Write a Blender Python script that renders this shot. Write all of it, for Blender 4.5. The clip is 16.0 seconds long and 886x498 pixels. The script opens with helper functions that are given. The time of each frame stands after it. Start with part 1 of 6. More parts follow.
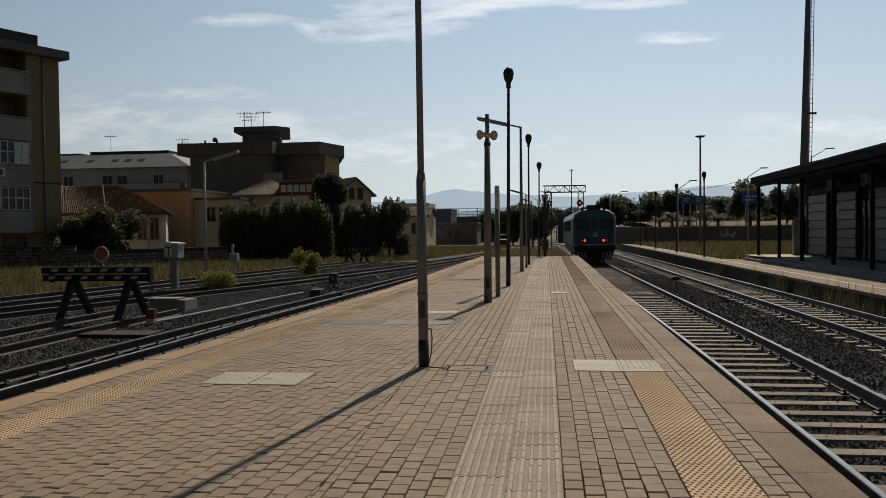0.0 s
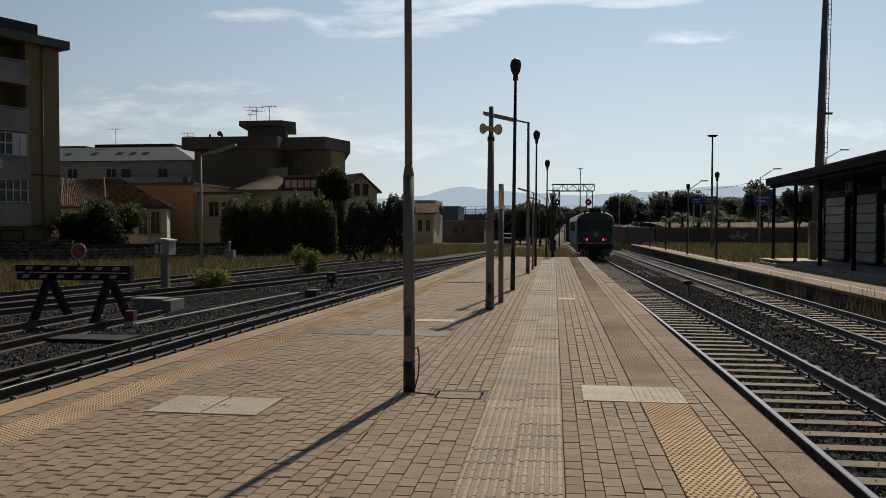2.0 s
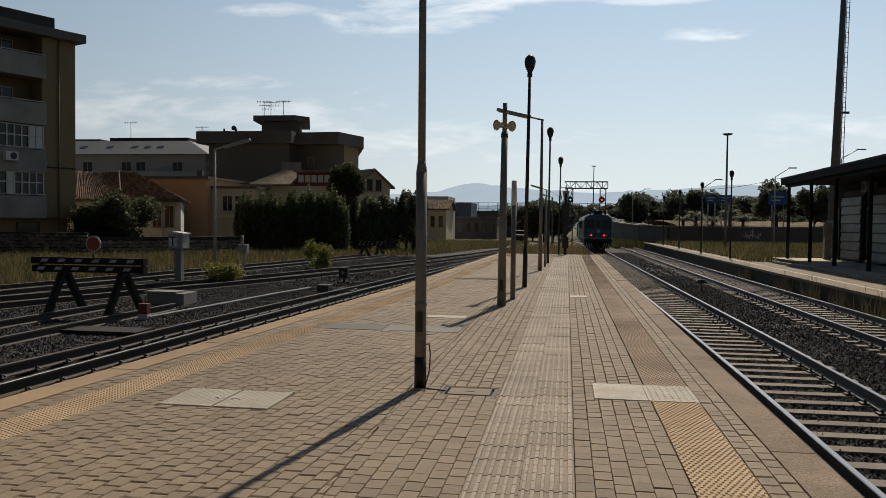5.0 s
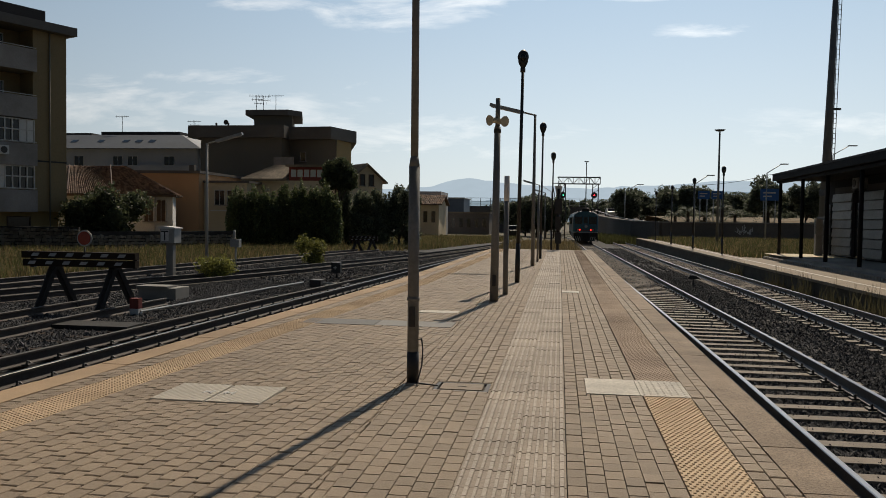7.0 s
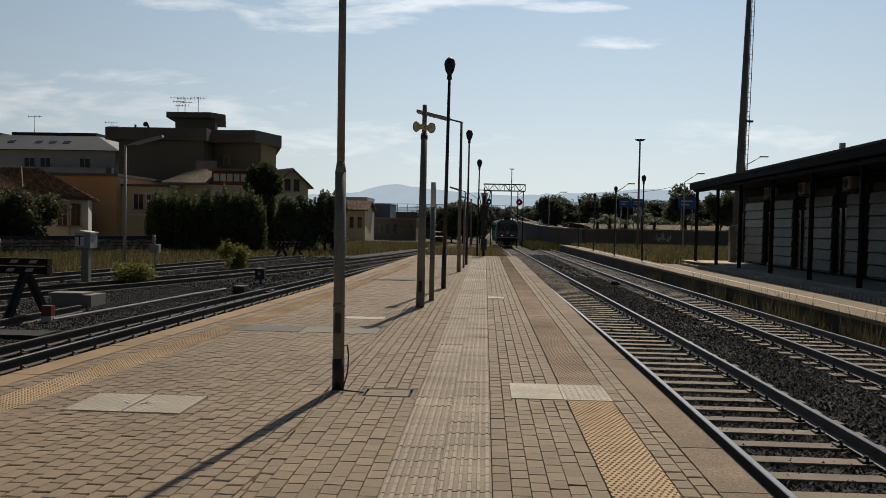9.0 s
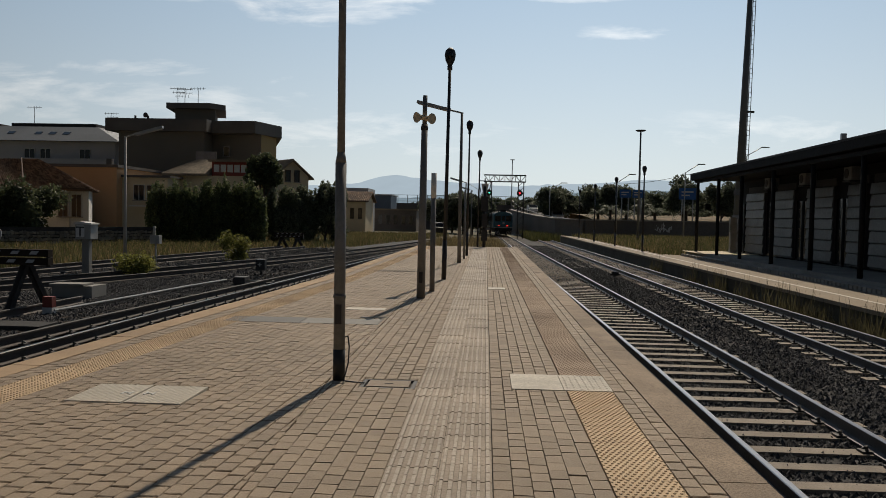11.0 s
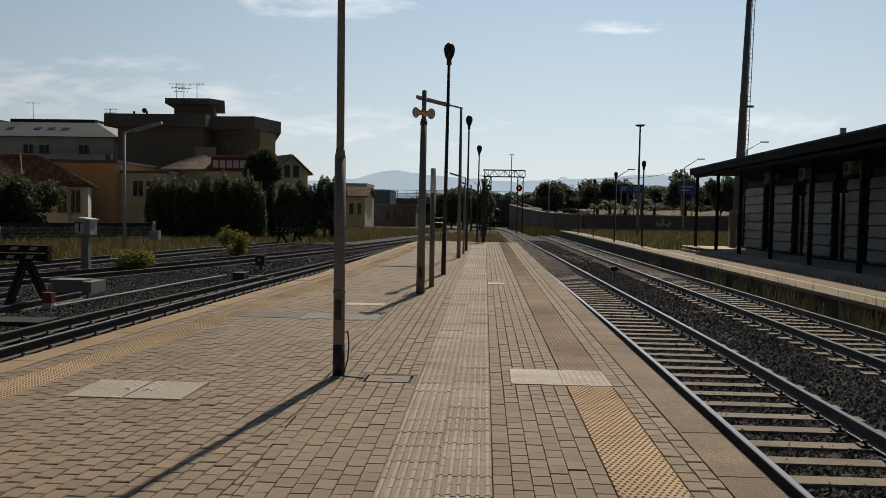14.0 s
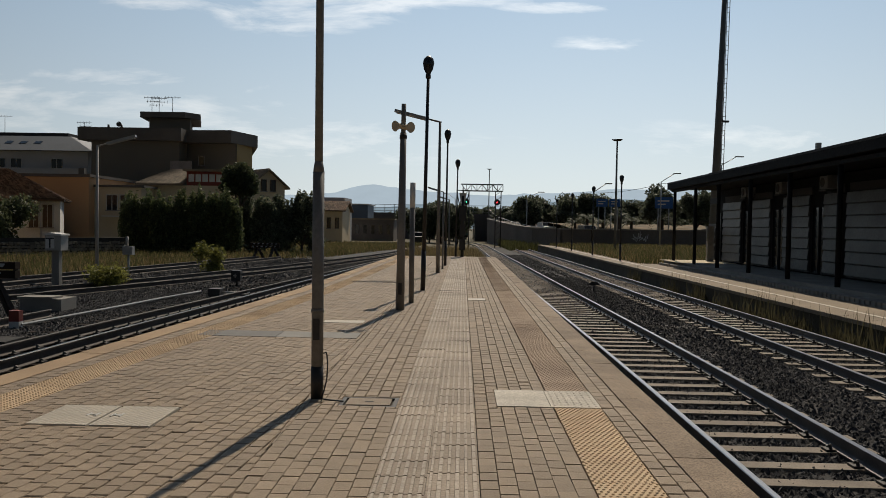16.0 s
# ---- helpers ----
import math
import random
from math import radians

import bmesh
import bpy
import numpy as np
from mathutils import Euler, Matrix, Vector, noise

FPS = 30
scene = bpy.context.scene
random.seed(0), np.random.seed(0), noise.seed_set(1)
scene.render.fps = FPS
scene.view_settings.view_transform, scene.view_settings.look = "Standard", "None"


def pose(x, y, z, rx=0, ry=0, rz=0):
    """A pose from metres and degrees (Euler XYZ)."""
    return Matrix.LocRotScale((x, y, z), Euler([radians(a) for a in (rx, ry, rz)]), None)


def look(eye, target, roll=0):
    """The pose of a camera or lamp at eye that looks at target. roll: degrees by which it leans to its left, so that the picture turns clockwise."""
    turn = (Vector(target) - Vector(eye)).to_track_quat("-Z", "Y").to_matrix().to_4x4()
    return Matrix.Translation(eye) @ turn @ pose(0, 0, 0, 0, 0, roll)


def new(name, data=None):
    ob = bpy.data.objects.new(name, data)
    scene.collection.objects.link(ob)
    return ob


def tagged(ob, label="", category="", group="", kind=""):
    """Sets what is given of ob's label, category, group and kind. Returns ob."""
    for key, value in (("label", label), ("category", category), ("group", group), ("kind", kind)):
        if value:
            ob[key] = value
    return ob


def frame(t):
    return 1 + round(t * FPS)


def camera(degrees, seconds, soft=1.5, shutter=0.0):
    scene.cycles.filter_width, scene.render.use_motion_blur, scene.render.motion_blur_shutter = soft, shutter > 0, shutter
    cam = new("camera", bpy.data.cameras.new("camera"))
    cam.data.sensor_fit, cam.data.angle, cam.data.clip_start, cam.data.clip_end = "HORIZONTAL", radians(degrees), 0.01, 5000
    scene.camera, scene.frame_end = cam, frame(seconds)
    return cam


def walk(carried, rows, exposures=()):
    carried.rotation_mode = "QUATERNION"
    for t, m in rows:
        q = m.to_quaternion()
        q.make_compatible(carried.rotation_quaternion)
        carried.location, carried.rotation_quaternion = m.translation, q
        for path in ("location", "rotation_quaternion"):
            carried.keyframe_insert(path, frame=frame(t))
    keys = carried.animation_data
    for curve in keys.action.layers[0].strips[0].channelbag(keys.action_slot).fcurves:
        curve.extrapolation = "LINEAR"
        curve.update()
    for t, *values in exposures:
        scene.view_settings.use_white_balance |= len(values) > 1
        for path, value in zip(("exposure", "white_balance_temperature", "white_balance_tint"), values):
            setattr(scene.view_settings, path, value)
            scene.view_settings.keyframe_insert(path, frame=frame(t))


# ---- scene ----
cam = camera(57.4, 16.0, soft=0.8)
# seconds, place, then yaw, pitch and roll in degrees
PATH = [
    (0.0, -0.014, -1.226, 1.528, 7.260, -1.331, 0.619),
    (0.5, -0.020, -1.232, 1.521, 6.786, -1.405, -0.027),
    (1.0, -0.026, -1.229, 1.525, 6.500, -1.379, -0.531),
    (1.5, 0.015, -0.528, 1.566, 6.915, -1.153, 0.290),
    (2.0, 0.000, 0.000, 1.600, 7.812, -1.532, -0.119),
    (2.5, 0.000, 0.000, 1.600, 8.263, -1.643, -0.494),
    (3.0, 0.000, 0.000, 1.600, 8.348, -1.498, -0.382),
    (3.5, 0.000, 0.000, 1.600, 8.680, -1.501, -0.620),
    (4.0, 0.000, 0.000, 1.600, 8.938, -1.541, -0.623),
    (6.5, 0.000, 0.000, 1.600, 8.202, -2.148, -0.814),
    (7.0, -0.000, 0.000, 1.600, 8.182, -2.144, -0.821),
    (7.5, -0.000, 0.000, 1.600, 7.788, -1.497, -0.784),
    (8.0, 0.000, 0.000, 1.600, 6.620, -1.244, -0.718),
    (8.5, 0.000, 0.000, 1.600, 4.917, -1.421, -1.080),
    (9.0, 0.000, 0.000, 1.600, 2.984, -1.629, -1.138),
    (11.5, -0.000, -0.000, 1.600, 3.029, -2.438, -1.110),
    (12.0, -0.000, -0.000, 1.600, 2.875, -2.679, -1.443),
    (12.5, -0.000, -0.000, 1.600, 3.060, -2.940, -1.200),
    (13.0, 0.000, 0.000, 1.600, 3.024, -2.600, -1.368),
    (13.5, -0.000, -0.000, 1.600, 3.033, -2.507, -1.080),
    (14.0, 0.000, 0.000, 1.600, 2.975, -2.612, -1.022),
    (14.5, -0.008, 0.039, 1.610, 3.270, -3.126, -1.628),
    (15.0, -0.058, 0.203, 1.614, 2.989, -1.978, -0.321),
    (15.5, -0.090, 0.240, 1.611, 0.759, -1.857, -0.205),
    (16.0, -0.059, 0.265, 1.617, 1.392, -1.587, -0.955),
]
walk(cam, [(t, pose(x, y, z, 90 + pitch, roll, yaw)) for t, x, y, z, yaw, pitch, roll in PATH],
     exposures=((0.0, -0.08), (1.2, -0.06), (4.0, -0.02), (6.5, 0.08), (7.2, 0.08), (8.5, -0.02), (12.0, -0.04), (16.0, -0.02)))

# ---- light: a high sun ahead, hazy sky with thin clouds ----
SUN_AZ, SUN_EL = 9.0, 48.0      # degrees from straight ahead to the right, and above the horizon
world = bpy.data.worlds.new("sky")
scene.world = world
world.use_nodes = True
wn, wl = world.node_tree.nodes, world.node_tree.links
wn.clear()


def wnode(kind, **values):
    n = wn.new(kind)
    for key, v in values.items():
        n.inputs[key.replace("_", " ")].default_value = v
    return n


def wmath(op, a, b=None, clamp=False):
    n = wn.new("ShaderNodeMath")
    n.operation, n.use_clamp = op, clamp
    for i, v in enumerate((a, b)):
        if v is None:
            continue
        if isinstance(v, (int, float)):
            n.inputs[i].default_value = v
        else:
            wl.new(v, n.inputs[i])
    return n.outputs[0]


def wmix(fac, a, b):
    n = wn.new("ShaderNodeMix")
    n.data_type = "RGBA"
    for socket, v in ((n.inputs[0], fac), (n.inputs[6], a), (n.inputs[7], b)):
        if isinstance(v, (int, float)):
            socket.default_value = v
        elif isinstance(v, tuple):
            socket.default_value = (*v, 1)
        else:
            wl.new(v, socket)
    return n.outputs[2]


sky = wn.new("ShaderNodeTexSky")
sky.sky_type, sky.sun_disc = "NISHITA", False
sky.sun_elevation, sky.sun_rotation = radians(SUN_EL), radians(SUN_AZ)
sky.air_density, sky.dust_density, sky.ozone_density = 1.0, 1.6, 1.0
coord = wn.new("ShaderNodeTexCoord")
axes = wn.new("ShaderNodeSeparateXYZ")
wl.new(coord.outputs["Generated"], axes.inputs[0])
up = wmath("MAXIMUM", axes.outputs[2], 0.02)
# the air is bright towards the sun and falls off to a darker blue behind the camera
sunward = wn.new("ShaderNodeVectorMath")
sunward.operation = "DOT_PRODUCT"
wl.new(coord.outputs["Generated"], sunward.inputs[0])
sunward.inputs[1].default_value = (math.sin(radians(SUN_AZ)) * 0.94, math.cos(radians(SUN_AZ)) * 0.94, 0.34)
glare = wmath("POWER", wmath("MULTIPLY_ADD", sunward.outputs["Value"], 0.5), 3.4)
glare.node.inputs[0].links[0].from_node.inputs[2].default_value = 0.5
# clouds: directions laid on an upright sheet far ahead
ahead = wmath("MAXIMUM", axes.outputs[1], 0.05)
right_of = wmath("DIVIDE", axes.outputs[0], ahead)
above = wmath("DIVIDE", axes.outputs[2], ahead)
flat = wn.new("ShaderNodeCombineXYZ")
wl.new(right_of, flat.inputs[0])
wl.new(wmath("MULTIPLY", above, 4.6), flat.inputs[1])
wisp = wnode("ShaderNodeTexNoise", Scale=5.5, Detail=10.0, Roughness=0.62, Distortion=0.5)
wl.new(flat.outputs[0], wisp.inputs["Vector"])
fleck = wnode("ShaderNodeTexNoise", Scale=16.0, Detail=6.0, Roughness=0.6, Distortion=0.3)
wl.new(flat.outputs[0], fleck.inputs["Vector"])
field_sum = None
for cx, cz, rx, rz, k in ((-0.20, 0.275, 0.17, 0.05, 1.0), (-0.04, 0.292, 0.20, 0.034, 1.0), (-0.37, 0.272, 0.10, 0.014, 0.75), (-0.02, 0.216, 0.055, 0.009, 0.52),
                          (0.05, 0.221, 0.05, 0.008, 0.52), (0.165, 0.226, 0.085, 0.014, 0.52), (0.10, 0.270, 0.10, 0.010, 0.85), (0.26, 0.262, 0.06, 0.007, 0.52), (-0.45, 0.180, 0.13, 0.016, 0.8),
                          (-0.62, 0.145, 0.22, 0.045, 0.95), (-0.42, 0.140, 0.16, 0.030, 0.8), (-0.25, 0.158, 0.06, 0.022, 0.7), (-0.30, 0.10, 0.45, 0.045, 0.6), (0.45, 0.11, 0.35, 0.04, 0.5)):
    ux = wmath("DIVIDE", wmath("SUBTRACT", right_of, cx), rx)
    uz = wmath("DIVIDE", wmath("SUBTRACT", above, cz), rz)
    d2 = wmath("ADD", wmath("MULTIPLY", ux, ux), wmath("MULTIPLY", uz, uz))
    bump = wmath("MULTIPLY", wmath("SUBTRACT", 1.0, d2, clamp=True), k)
    field_sum = bump if field_sum is None else wmath("MAXIMUM", field_sum, bump)
rough = wmath("ADD", wmath("MULTIPLY", wmath("SUBTRACT", wisp.outputs[0], 0.5), 2.9), wmath("MULTIPLY", wmath("SUBTRACT", fleck.outputs[0], 0.5), 0.9))
cover = wmath("MULTIPLY", wmath("SUBTRACT", wmath("ADD", wmath("MULTIPLY", field_sum, 0.95), rough), 0.40), 1.45, clamp=True)
cover = wmath("MULTIPLY", cover, wmath("MULTIPLY", field_sum, 2.2, clamp=True))
haze = wmath("POWER", wmath("SUBTRACT", 1.0, up), 2.3)
clear = wmix(haze, (0.04, 0.20, 0.42), (0.665, 0.735, 0.745))
overhead = wmath("MULTIPLY", wmath("SUBTRACT", up, 0.32), 2.2, clamp=True)
clear = wmix(overhead, clear, (0.075, 0.10, 0.13))
clouded = wmix(wmath("MULTIPLY", cover, 0.62), clear, (0.92, 0.93, 0.92))
strength = wmath("MULTIPLY_ADD", glare, 1.03)
strength.node.inputs[2].default_value = 0.075
look_sky = wnode("ShaderNodeBackground")
wl.new(clouded, look_sky.inputs["Color"])
wl.new(strength, look_sky.inputs["Strength"])
nish = wnode("ShaderNodeBackground", Strength=0.012)
wl.new(sky.outputs[0], nish.inputs["Color"])
both = wn.new("ShaderNodeAddShader")
wl.new(look_sky.outputs[0], both.inputs[0])
wl.new(nish.outputs[0], both.inputs[1])
out = wn.new("ShaderNodeOutputWorld")
wl.new(both.outputs[0], out.inputs[0])

sun = new("sun", bpy.data.lights.new("sun", "SUN"))
sun.data.energy, sun.data.angle, sun.data.color = 3.1, radians(0.6), (1.0, 0.87, 0.69)
az, el = radians(SUN_AZ), radians(SUN_EL)
sun.matrix_world = look((0, 0, 60), Vector((0, 0, 60)) - Vector((math.sin(az) * math.cos(el), math.cos(az) * math.cos(el), math.sin(el))))

# ---- materials ----
def material(name, colour, rough=0.8, dark=0.7, big=0.6, fine=40.0, bump=0.2, metal=0.0, tint=None, spread=0.0, coords="Position", spec=0.5, stain=0.5, island=False):
    """A worn surface: large patches, fine grain, relief, and an offset by piece."""
    m = bpy.data.materials.new(name)
    m.use_nodes = True
    n, l = m.node_tree.nodes, m.node_tree.links
    b = n["Principled BSDF"]
    b.inputs["Metallic"].default_value = metal
    b.inputs["Specular IOR Level"].default_value = spec
    if coords == "Position":
        src = n.new("ShaderNodeNewGeometry").outputs["Position"]
    else:
        src = n.new("ShaderNodeTexCoord").outputs["Object"]

    def tex(scale, detail, roughness=0.6):
        t = n.new("ShaderNodeTexNoise")
        t.inputs["Scale"].default_value, t.inputs["Detail"].default_value, t.inputs["Roughness"].default_value = scale, detail, roughness
        l.new(src, t.inputs["Vector"])
        return t.outputs[0]

    def ramp(v, lo, hi):
        r = n.new("ShaderNodeMapRange")
        r.inputs[1].default_value, r.inputs[2].default_value = lo, hi
        l.new(v, r.inputs[0])
        return r.outputs[0]

    def mix(fac, a, c):
        x = n.new("ShaderNodeMix")
        x.data_type = "RGBA"
        for s, v in ((x.inputs[0], fac), (x.inputs[6], a), (x.inputs[7], c)):
            if isinstance(v, (int, float)):
                s.default_value = v
            elif isinstance(v, tuple):
                s.default_value = (*v, 1)
            else:
                l.new(v, s)
        return x.outputs[2]

    base = tuple(colour)
    low = tuple(c * dark for c in (tint or colour))
    patch, grain = tex(big, 5.0), tex(fine, 4.0)
    col = mix(ramp(patch, 0.35, 0.7), base, low)
    half = n.new("ShaderNodeMath")
    half.operation = "MULTIPLY"
    half.inputs[1].default_value = stain
    l.new(ramp(grain, 0.4, 0.75), half.inputs[0])
    col = mix(half.outputs[0], col, tuple(c * dark * 0.8 for c in base))
    if spread:
        rnd = n.new("ShaderNodeNewGeometry").outputs["Random Per Island"] if island else n.new("ShaderNodeObjectInfo").outputs["Random"]
        hsv = n.new("ShaderNodeHueSaturation")
        l.new(col, hsv.inputs["Color"])
        r = n.new("ShaderNodeMapRange")
        r.inputs[3].default_value, r.inputs[4].default_value = 1 - spread, 1 + spread
        l.new(rnd, r.inputs[0])
        l.new(r.outputs[0], hsv.inputs["Value"])
        col = hsv.outputs[0]
    l.new(col, b.inputs["Base Color"])
    rr = n.new("ShaderNodeMapRange")
    rr.inputs[3].default_value, rr.inputs[4].default_value = max(rough - 0.12, 0.03), min(rough + 0.1, 1.0)
    l.new(grain, rr.inputs[0])
    l.new(rr.outputs[0], b.inputs["Roughness"])
    if bump:
        bp = n.new("ShaderNodeBump")
        bp.inputs["Strength"].default_value, bp.inputs["Distance"].default_value = bump, 0.01
        l.new(grain, bp.inputs["Height"])
        l.new(bp.outputs[0], b.inputs["Normal"])
    return m


def leafy(name, colour, spread=0.35, trans=0.25):
    """Leaves: each a little different, letting some light through."""
    m = material(name, colour, 0.6, 0.6, 0.8, 6.0, 0.0, spread=spread, island=True, spec=0.3)
    n, l = m.node_tree.nodes, m.node_tree.links
    b = n["Principled BSDF"]
    back = n.new("ShaderNodeBsdfTranslucent")
    l.new(b.inputs["Base Color"].links[0].from_socket, back.inputs["Color"])
    mixed = n.new("ShaderNodeMixShader")
    mixed.inputs[0].default_value = trans
    l.new(b.outputs[0], mixed.inputs[1])
    l.new(back.outputs[0], mixed.inputs[2])
    l.new(mixed.outputs[0], n["Material Output"].inputs[0])
    return m


def glow(name, colour, strength):
    m = bpy.data.materials.new(name)
    m.use_nodes = True
    b = m.node_tree.nodes["Principled BSDF"]
    b.inputs["Base Color"].default_value = (*colour, 1)
    b.inputs["Emission Color"].default_value, b.inputs["Emission Strength"].default_value = (*colour, 1), strength
    return m


PAVER = material("concrete_paver", (0.335, 0.253, 0.172), 0.70, 0.74, 0.3, 75.0, 0.9, spread=0.13, stain=0.7, spec=0.4)
PAVER_FAR = material("concrete_paver_joined", (0.335, 0.253, 0.172), 0.70, 0.74, 0.3, 75.0, 0.9, spread=0.13, island=True, stain=0.7, spec=0.4)
# platform side turned from the sun: its shade is put into this colour
EDGE_WALL = material("dark_shaded_edge", (0.10, 0.085, 0.06), 0.9, 0.5, 0.8, 14.0, 0.5)
HATCH = material("worn_white_plate", (0.64, 0.58, 0.49), 0.75, 0.62, 3.0, 45.0, 0.7, stain=0.9)
JOINT = material("dirty_joint", (0.045, 0.036, 0.027), 0.95, 0.6, 2.0, 60.0, 0.6)
GUIDE = material("pale_guide_tile", (0.49, 0.415, 0.34), 0.7, 0.75, 0.8, 45.0, 0.6, spread=0.10, stain=0.8, spec=0.3)
GUIDE_GROOVE = material("darker_guide_groove", (0.40, 0.335, 0.268), 0.75, 0.68, 0.8, 45.0, 0.6, spread=0.10, stain=0.8, spec=0.2)
DOTTED = material("yellow_warning_tile", (0.65, 0.49, 0.315), 0.8, 0.7, 0.6, 60.0, 0.4, tint=(0.58, 0.41, 0.26), spread=0.06, stain=0.6, spec=0.3)
DOTTED_WORN = material("worn_warning_tile", (0.49, 0.365, 0.255), 0.8, 0.66, 0.6, 60.0, 0.5, tint=(0.40, 0.28, 0.195), spread=0.06, stain=0.5)
KERB = material("kerb_stone", (0.38, 0.285, 0.20), 0.85, 0.45, 0.9, 60.0, 1.0, spread=0.07, stain=1.0)
KERB_TAN = material("tan_kerb_stone", (0.45, 0.31, 0.185), 0.85, 0.65, 0.7, 70.0, 0.8, spread=0.1, stain=0.6)
CONCRETE = material("grey_concrete", (0.33, 0.31, 0.28), 0.85, 0.6, 0.5, 50.0, 0.4)
SLEEPER = material("concrete_sleeper", (0.27, 0.222, 0.172), 0.8, 0.55, 1.5, 60.0, 0.4, spread=0.15)
WOOD_SLEEPER = material("old_wooden_sleeper", (0.05, 0.036, 0.028), 0.95, 0.55, 1.5, 40.0, 0.5, spread=0.2, spec=0.15)
BALLAST = material("ballast_stone", (0.054, 0.054, 0.058), 0.85, 0.55, 1.2, 25.0, 0.5, spread=0.5, island=True)
BALLAST_BED = material("ballast_bed", (0.04, 0.037, 0.035), 0.9, 0.4, 1.0, 16.0, 1.0)
RAIL_SIDE = material("rusty_rail", (0.06, 0.043, 0.036), 0.75, 0.6, 2.0, 50.0, 0.3)
STEEL_SIDE = material("grey_steel_rail", (0.10, 0.098, 0.103), 0.5, 0.6, 2.0, 50.0, 0.2, metal=0.3)
RAIL_TOP = material("polished_rail_head", (0.27, 0.275, 0.29), 0.34, 0.8, 1.0, 60.0, 0.05, metal=1.0)
POLE = material("weathered_grey_pole", (0.24, 0.235, 0.225), 0.65, 0.6, 1.2, 30.0, 0.2)
PALE_POLE = material("pale_grey_pole", (0.55, 0.52, 0.47), 0.7, 0.7, 1.2, 30.0, 0.2)
GALV = material("galvanised_steel", (0.45, 0.44, 0.42), 0.5, 0.7, 2.0, 30.0, 0.1, metal=0.5)
BLACK = material("black_painted_metal", (0.03, 0.03, 0.032), 0.5, 0.6, 3.0, 40.0, 0.1)
DARK_STEEL = material("dark_steel", (0.055, 0.05, 0.048), 0.6, 0.6, 2.0, 30.0, 0.15)
GROUND = material("dry_earth", (0.15, 0.115, 0.07), 0.95, 0.55, 0.12, 3.0, 0.5, tint=(0.13, 0.14, 0.06))
STRAW = leafy("dry_grass", (0.30, 0.23, 0.115), 0.55, 0.35)
GREEN_GRASS = leafy("green_weeds", (0.135, 0.14, 0.055), 0.4, 0.35)
LEAF_DARK = leafy("evergreen_leaves_and_dark_cores", (0.115, 0.135, 0.07), 0.5, 0.45)
LEAF_HEDGE = leafy("hedge_leaves", (0.16, 0.19, 0.085), 0.5, 0.4)
BUSH_LEAF = leafy("bush_leaves", (0.27, 0.27, 0.075), 0.45, 0.5)
LEAF_GARDEN = leafy("grey_green_leaves", (0.20, 0.22, 0.145), 0.55, 0.45)
# leaf colour lightened and greyed to stand for haze over the far trees
LEAF_FAR = leafy("hazy_far_leaves", (0.16, 0.18, 0.125), 0.5, 0.5)
BARK = material("bark", (0.10, 0.075, 0.055), 0.9, 0.6, 2.0, 20.0, 0.7)
PLASTER_BROWN = material("brown_plaster", (0.19, 0.174, 0.145), 0.9, 0.75, 0.12, 12.0, 0.2)
PLASTER_OLIVE = material("olive_brown_plaster", (0.30, 0.225, 0.12), 0.9, 0.72, 0.1, 10.0, 0.2)
MAST = material("dark_grey_mast", (0.17, 0.178, 0.19), 0.6, 0.7, 0.6, 12.0, 0.1)
PLASTER_OCHRE = material("ochre_plaster", (0.36, 0.26, 0.11), 0.9, 0.8, 0.15, 12.0, 0.2)
PLASTER_ORANGE = material("orange_plaster", (0.68, 0.41, 0.22), 0.9, 0.75, 0.15, 12.0, 0.2)
PLASTER_WHITE = material("white_plaster", (0.78, 0.77, 0.75), 0.9, 0.75, 0.2, 12.0, 0.2)
PLASTER_GREY = material("grey_plaster", (0.56, 0.56, 0.57), 0.9, 0.75, 0.2, 12.0, 0.2)
PLASTER_CREAM = material("cream_plaster", (0.72, 0.61, 0.43), 0.9, 0.8, 0.2, 12.0, 0.2)
BALCONY = material("balcony_concrete", (0.36, 0.33, 0.31), 0.85, 0.6, 0.5, 14.0, 0.2)
CORNICE = material("roof_cornice", (0.155, 0.142, 0.13), 0.85, 0.65, 0.4, 14.0, 0.2)
DARK_ROOF = material("bitumen_edge", (0.05, 0.045, 0.045), 0.85, 0.6, 0.5, 14.0, 0.2)
TILE_ROOF = material("clay_roof_tile", (0.24, 0.16, 0.115), 0.9, 0.45, 0.6, 8.0, 0.4, tint=(0.26, 0.21, 0.175), spread=0.55, island=True, spec=0.2)
TILE_PALE = material("pale_roof_tile", (0.33, 0.27, 0.20), 0.85, 0.55, 0.5, 8.0, 0.4, spread=0.2, island=True)
METAL_ROOF = material("grey_metal_roof", (0.15, 0.165, 0.185), 0.6, 0.8, 0.3, 6.0, 0.1)
GLASS_DARK = material("dark_window_glass", (0.012, 0.014, 0.016), 0.12, 0.8, 1.0, 5.0, 0.0)
WHITE_FRAME = material("white_frame", (0.62, 0.60, 0.57), 0.6, 0.8, 1.0, 20.0, 0.1)
STOP_RED = material("faded_orange_red_paint", (0.50, 0.085, 0.045), 0.6, 0.7, 1.0, 20.0, 0.1)
RED_PAINT = material("red_paint", (0.26, 0.045, 0.03), 0.6, 0.7, 1.0, 20.0, 0.1)
SHUTTER = material("brown_shutter", (0.10, 0.06, 0.04), 0.7, 0.7, 1.0, 20.0, 0.1)
STONE_WALL = material("rubble_wall", (0.24, 0.215, 0.175), 0.95, 0.4, 1.0, 4.0, 1.0, spread=0.4, island=True)
FAR_WALL = material("retaining_wall_concrete", (0.19, 0.165, 0.15), 0.9, 0.7, 0.15, 4.0, 0.2)
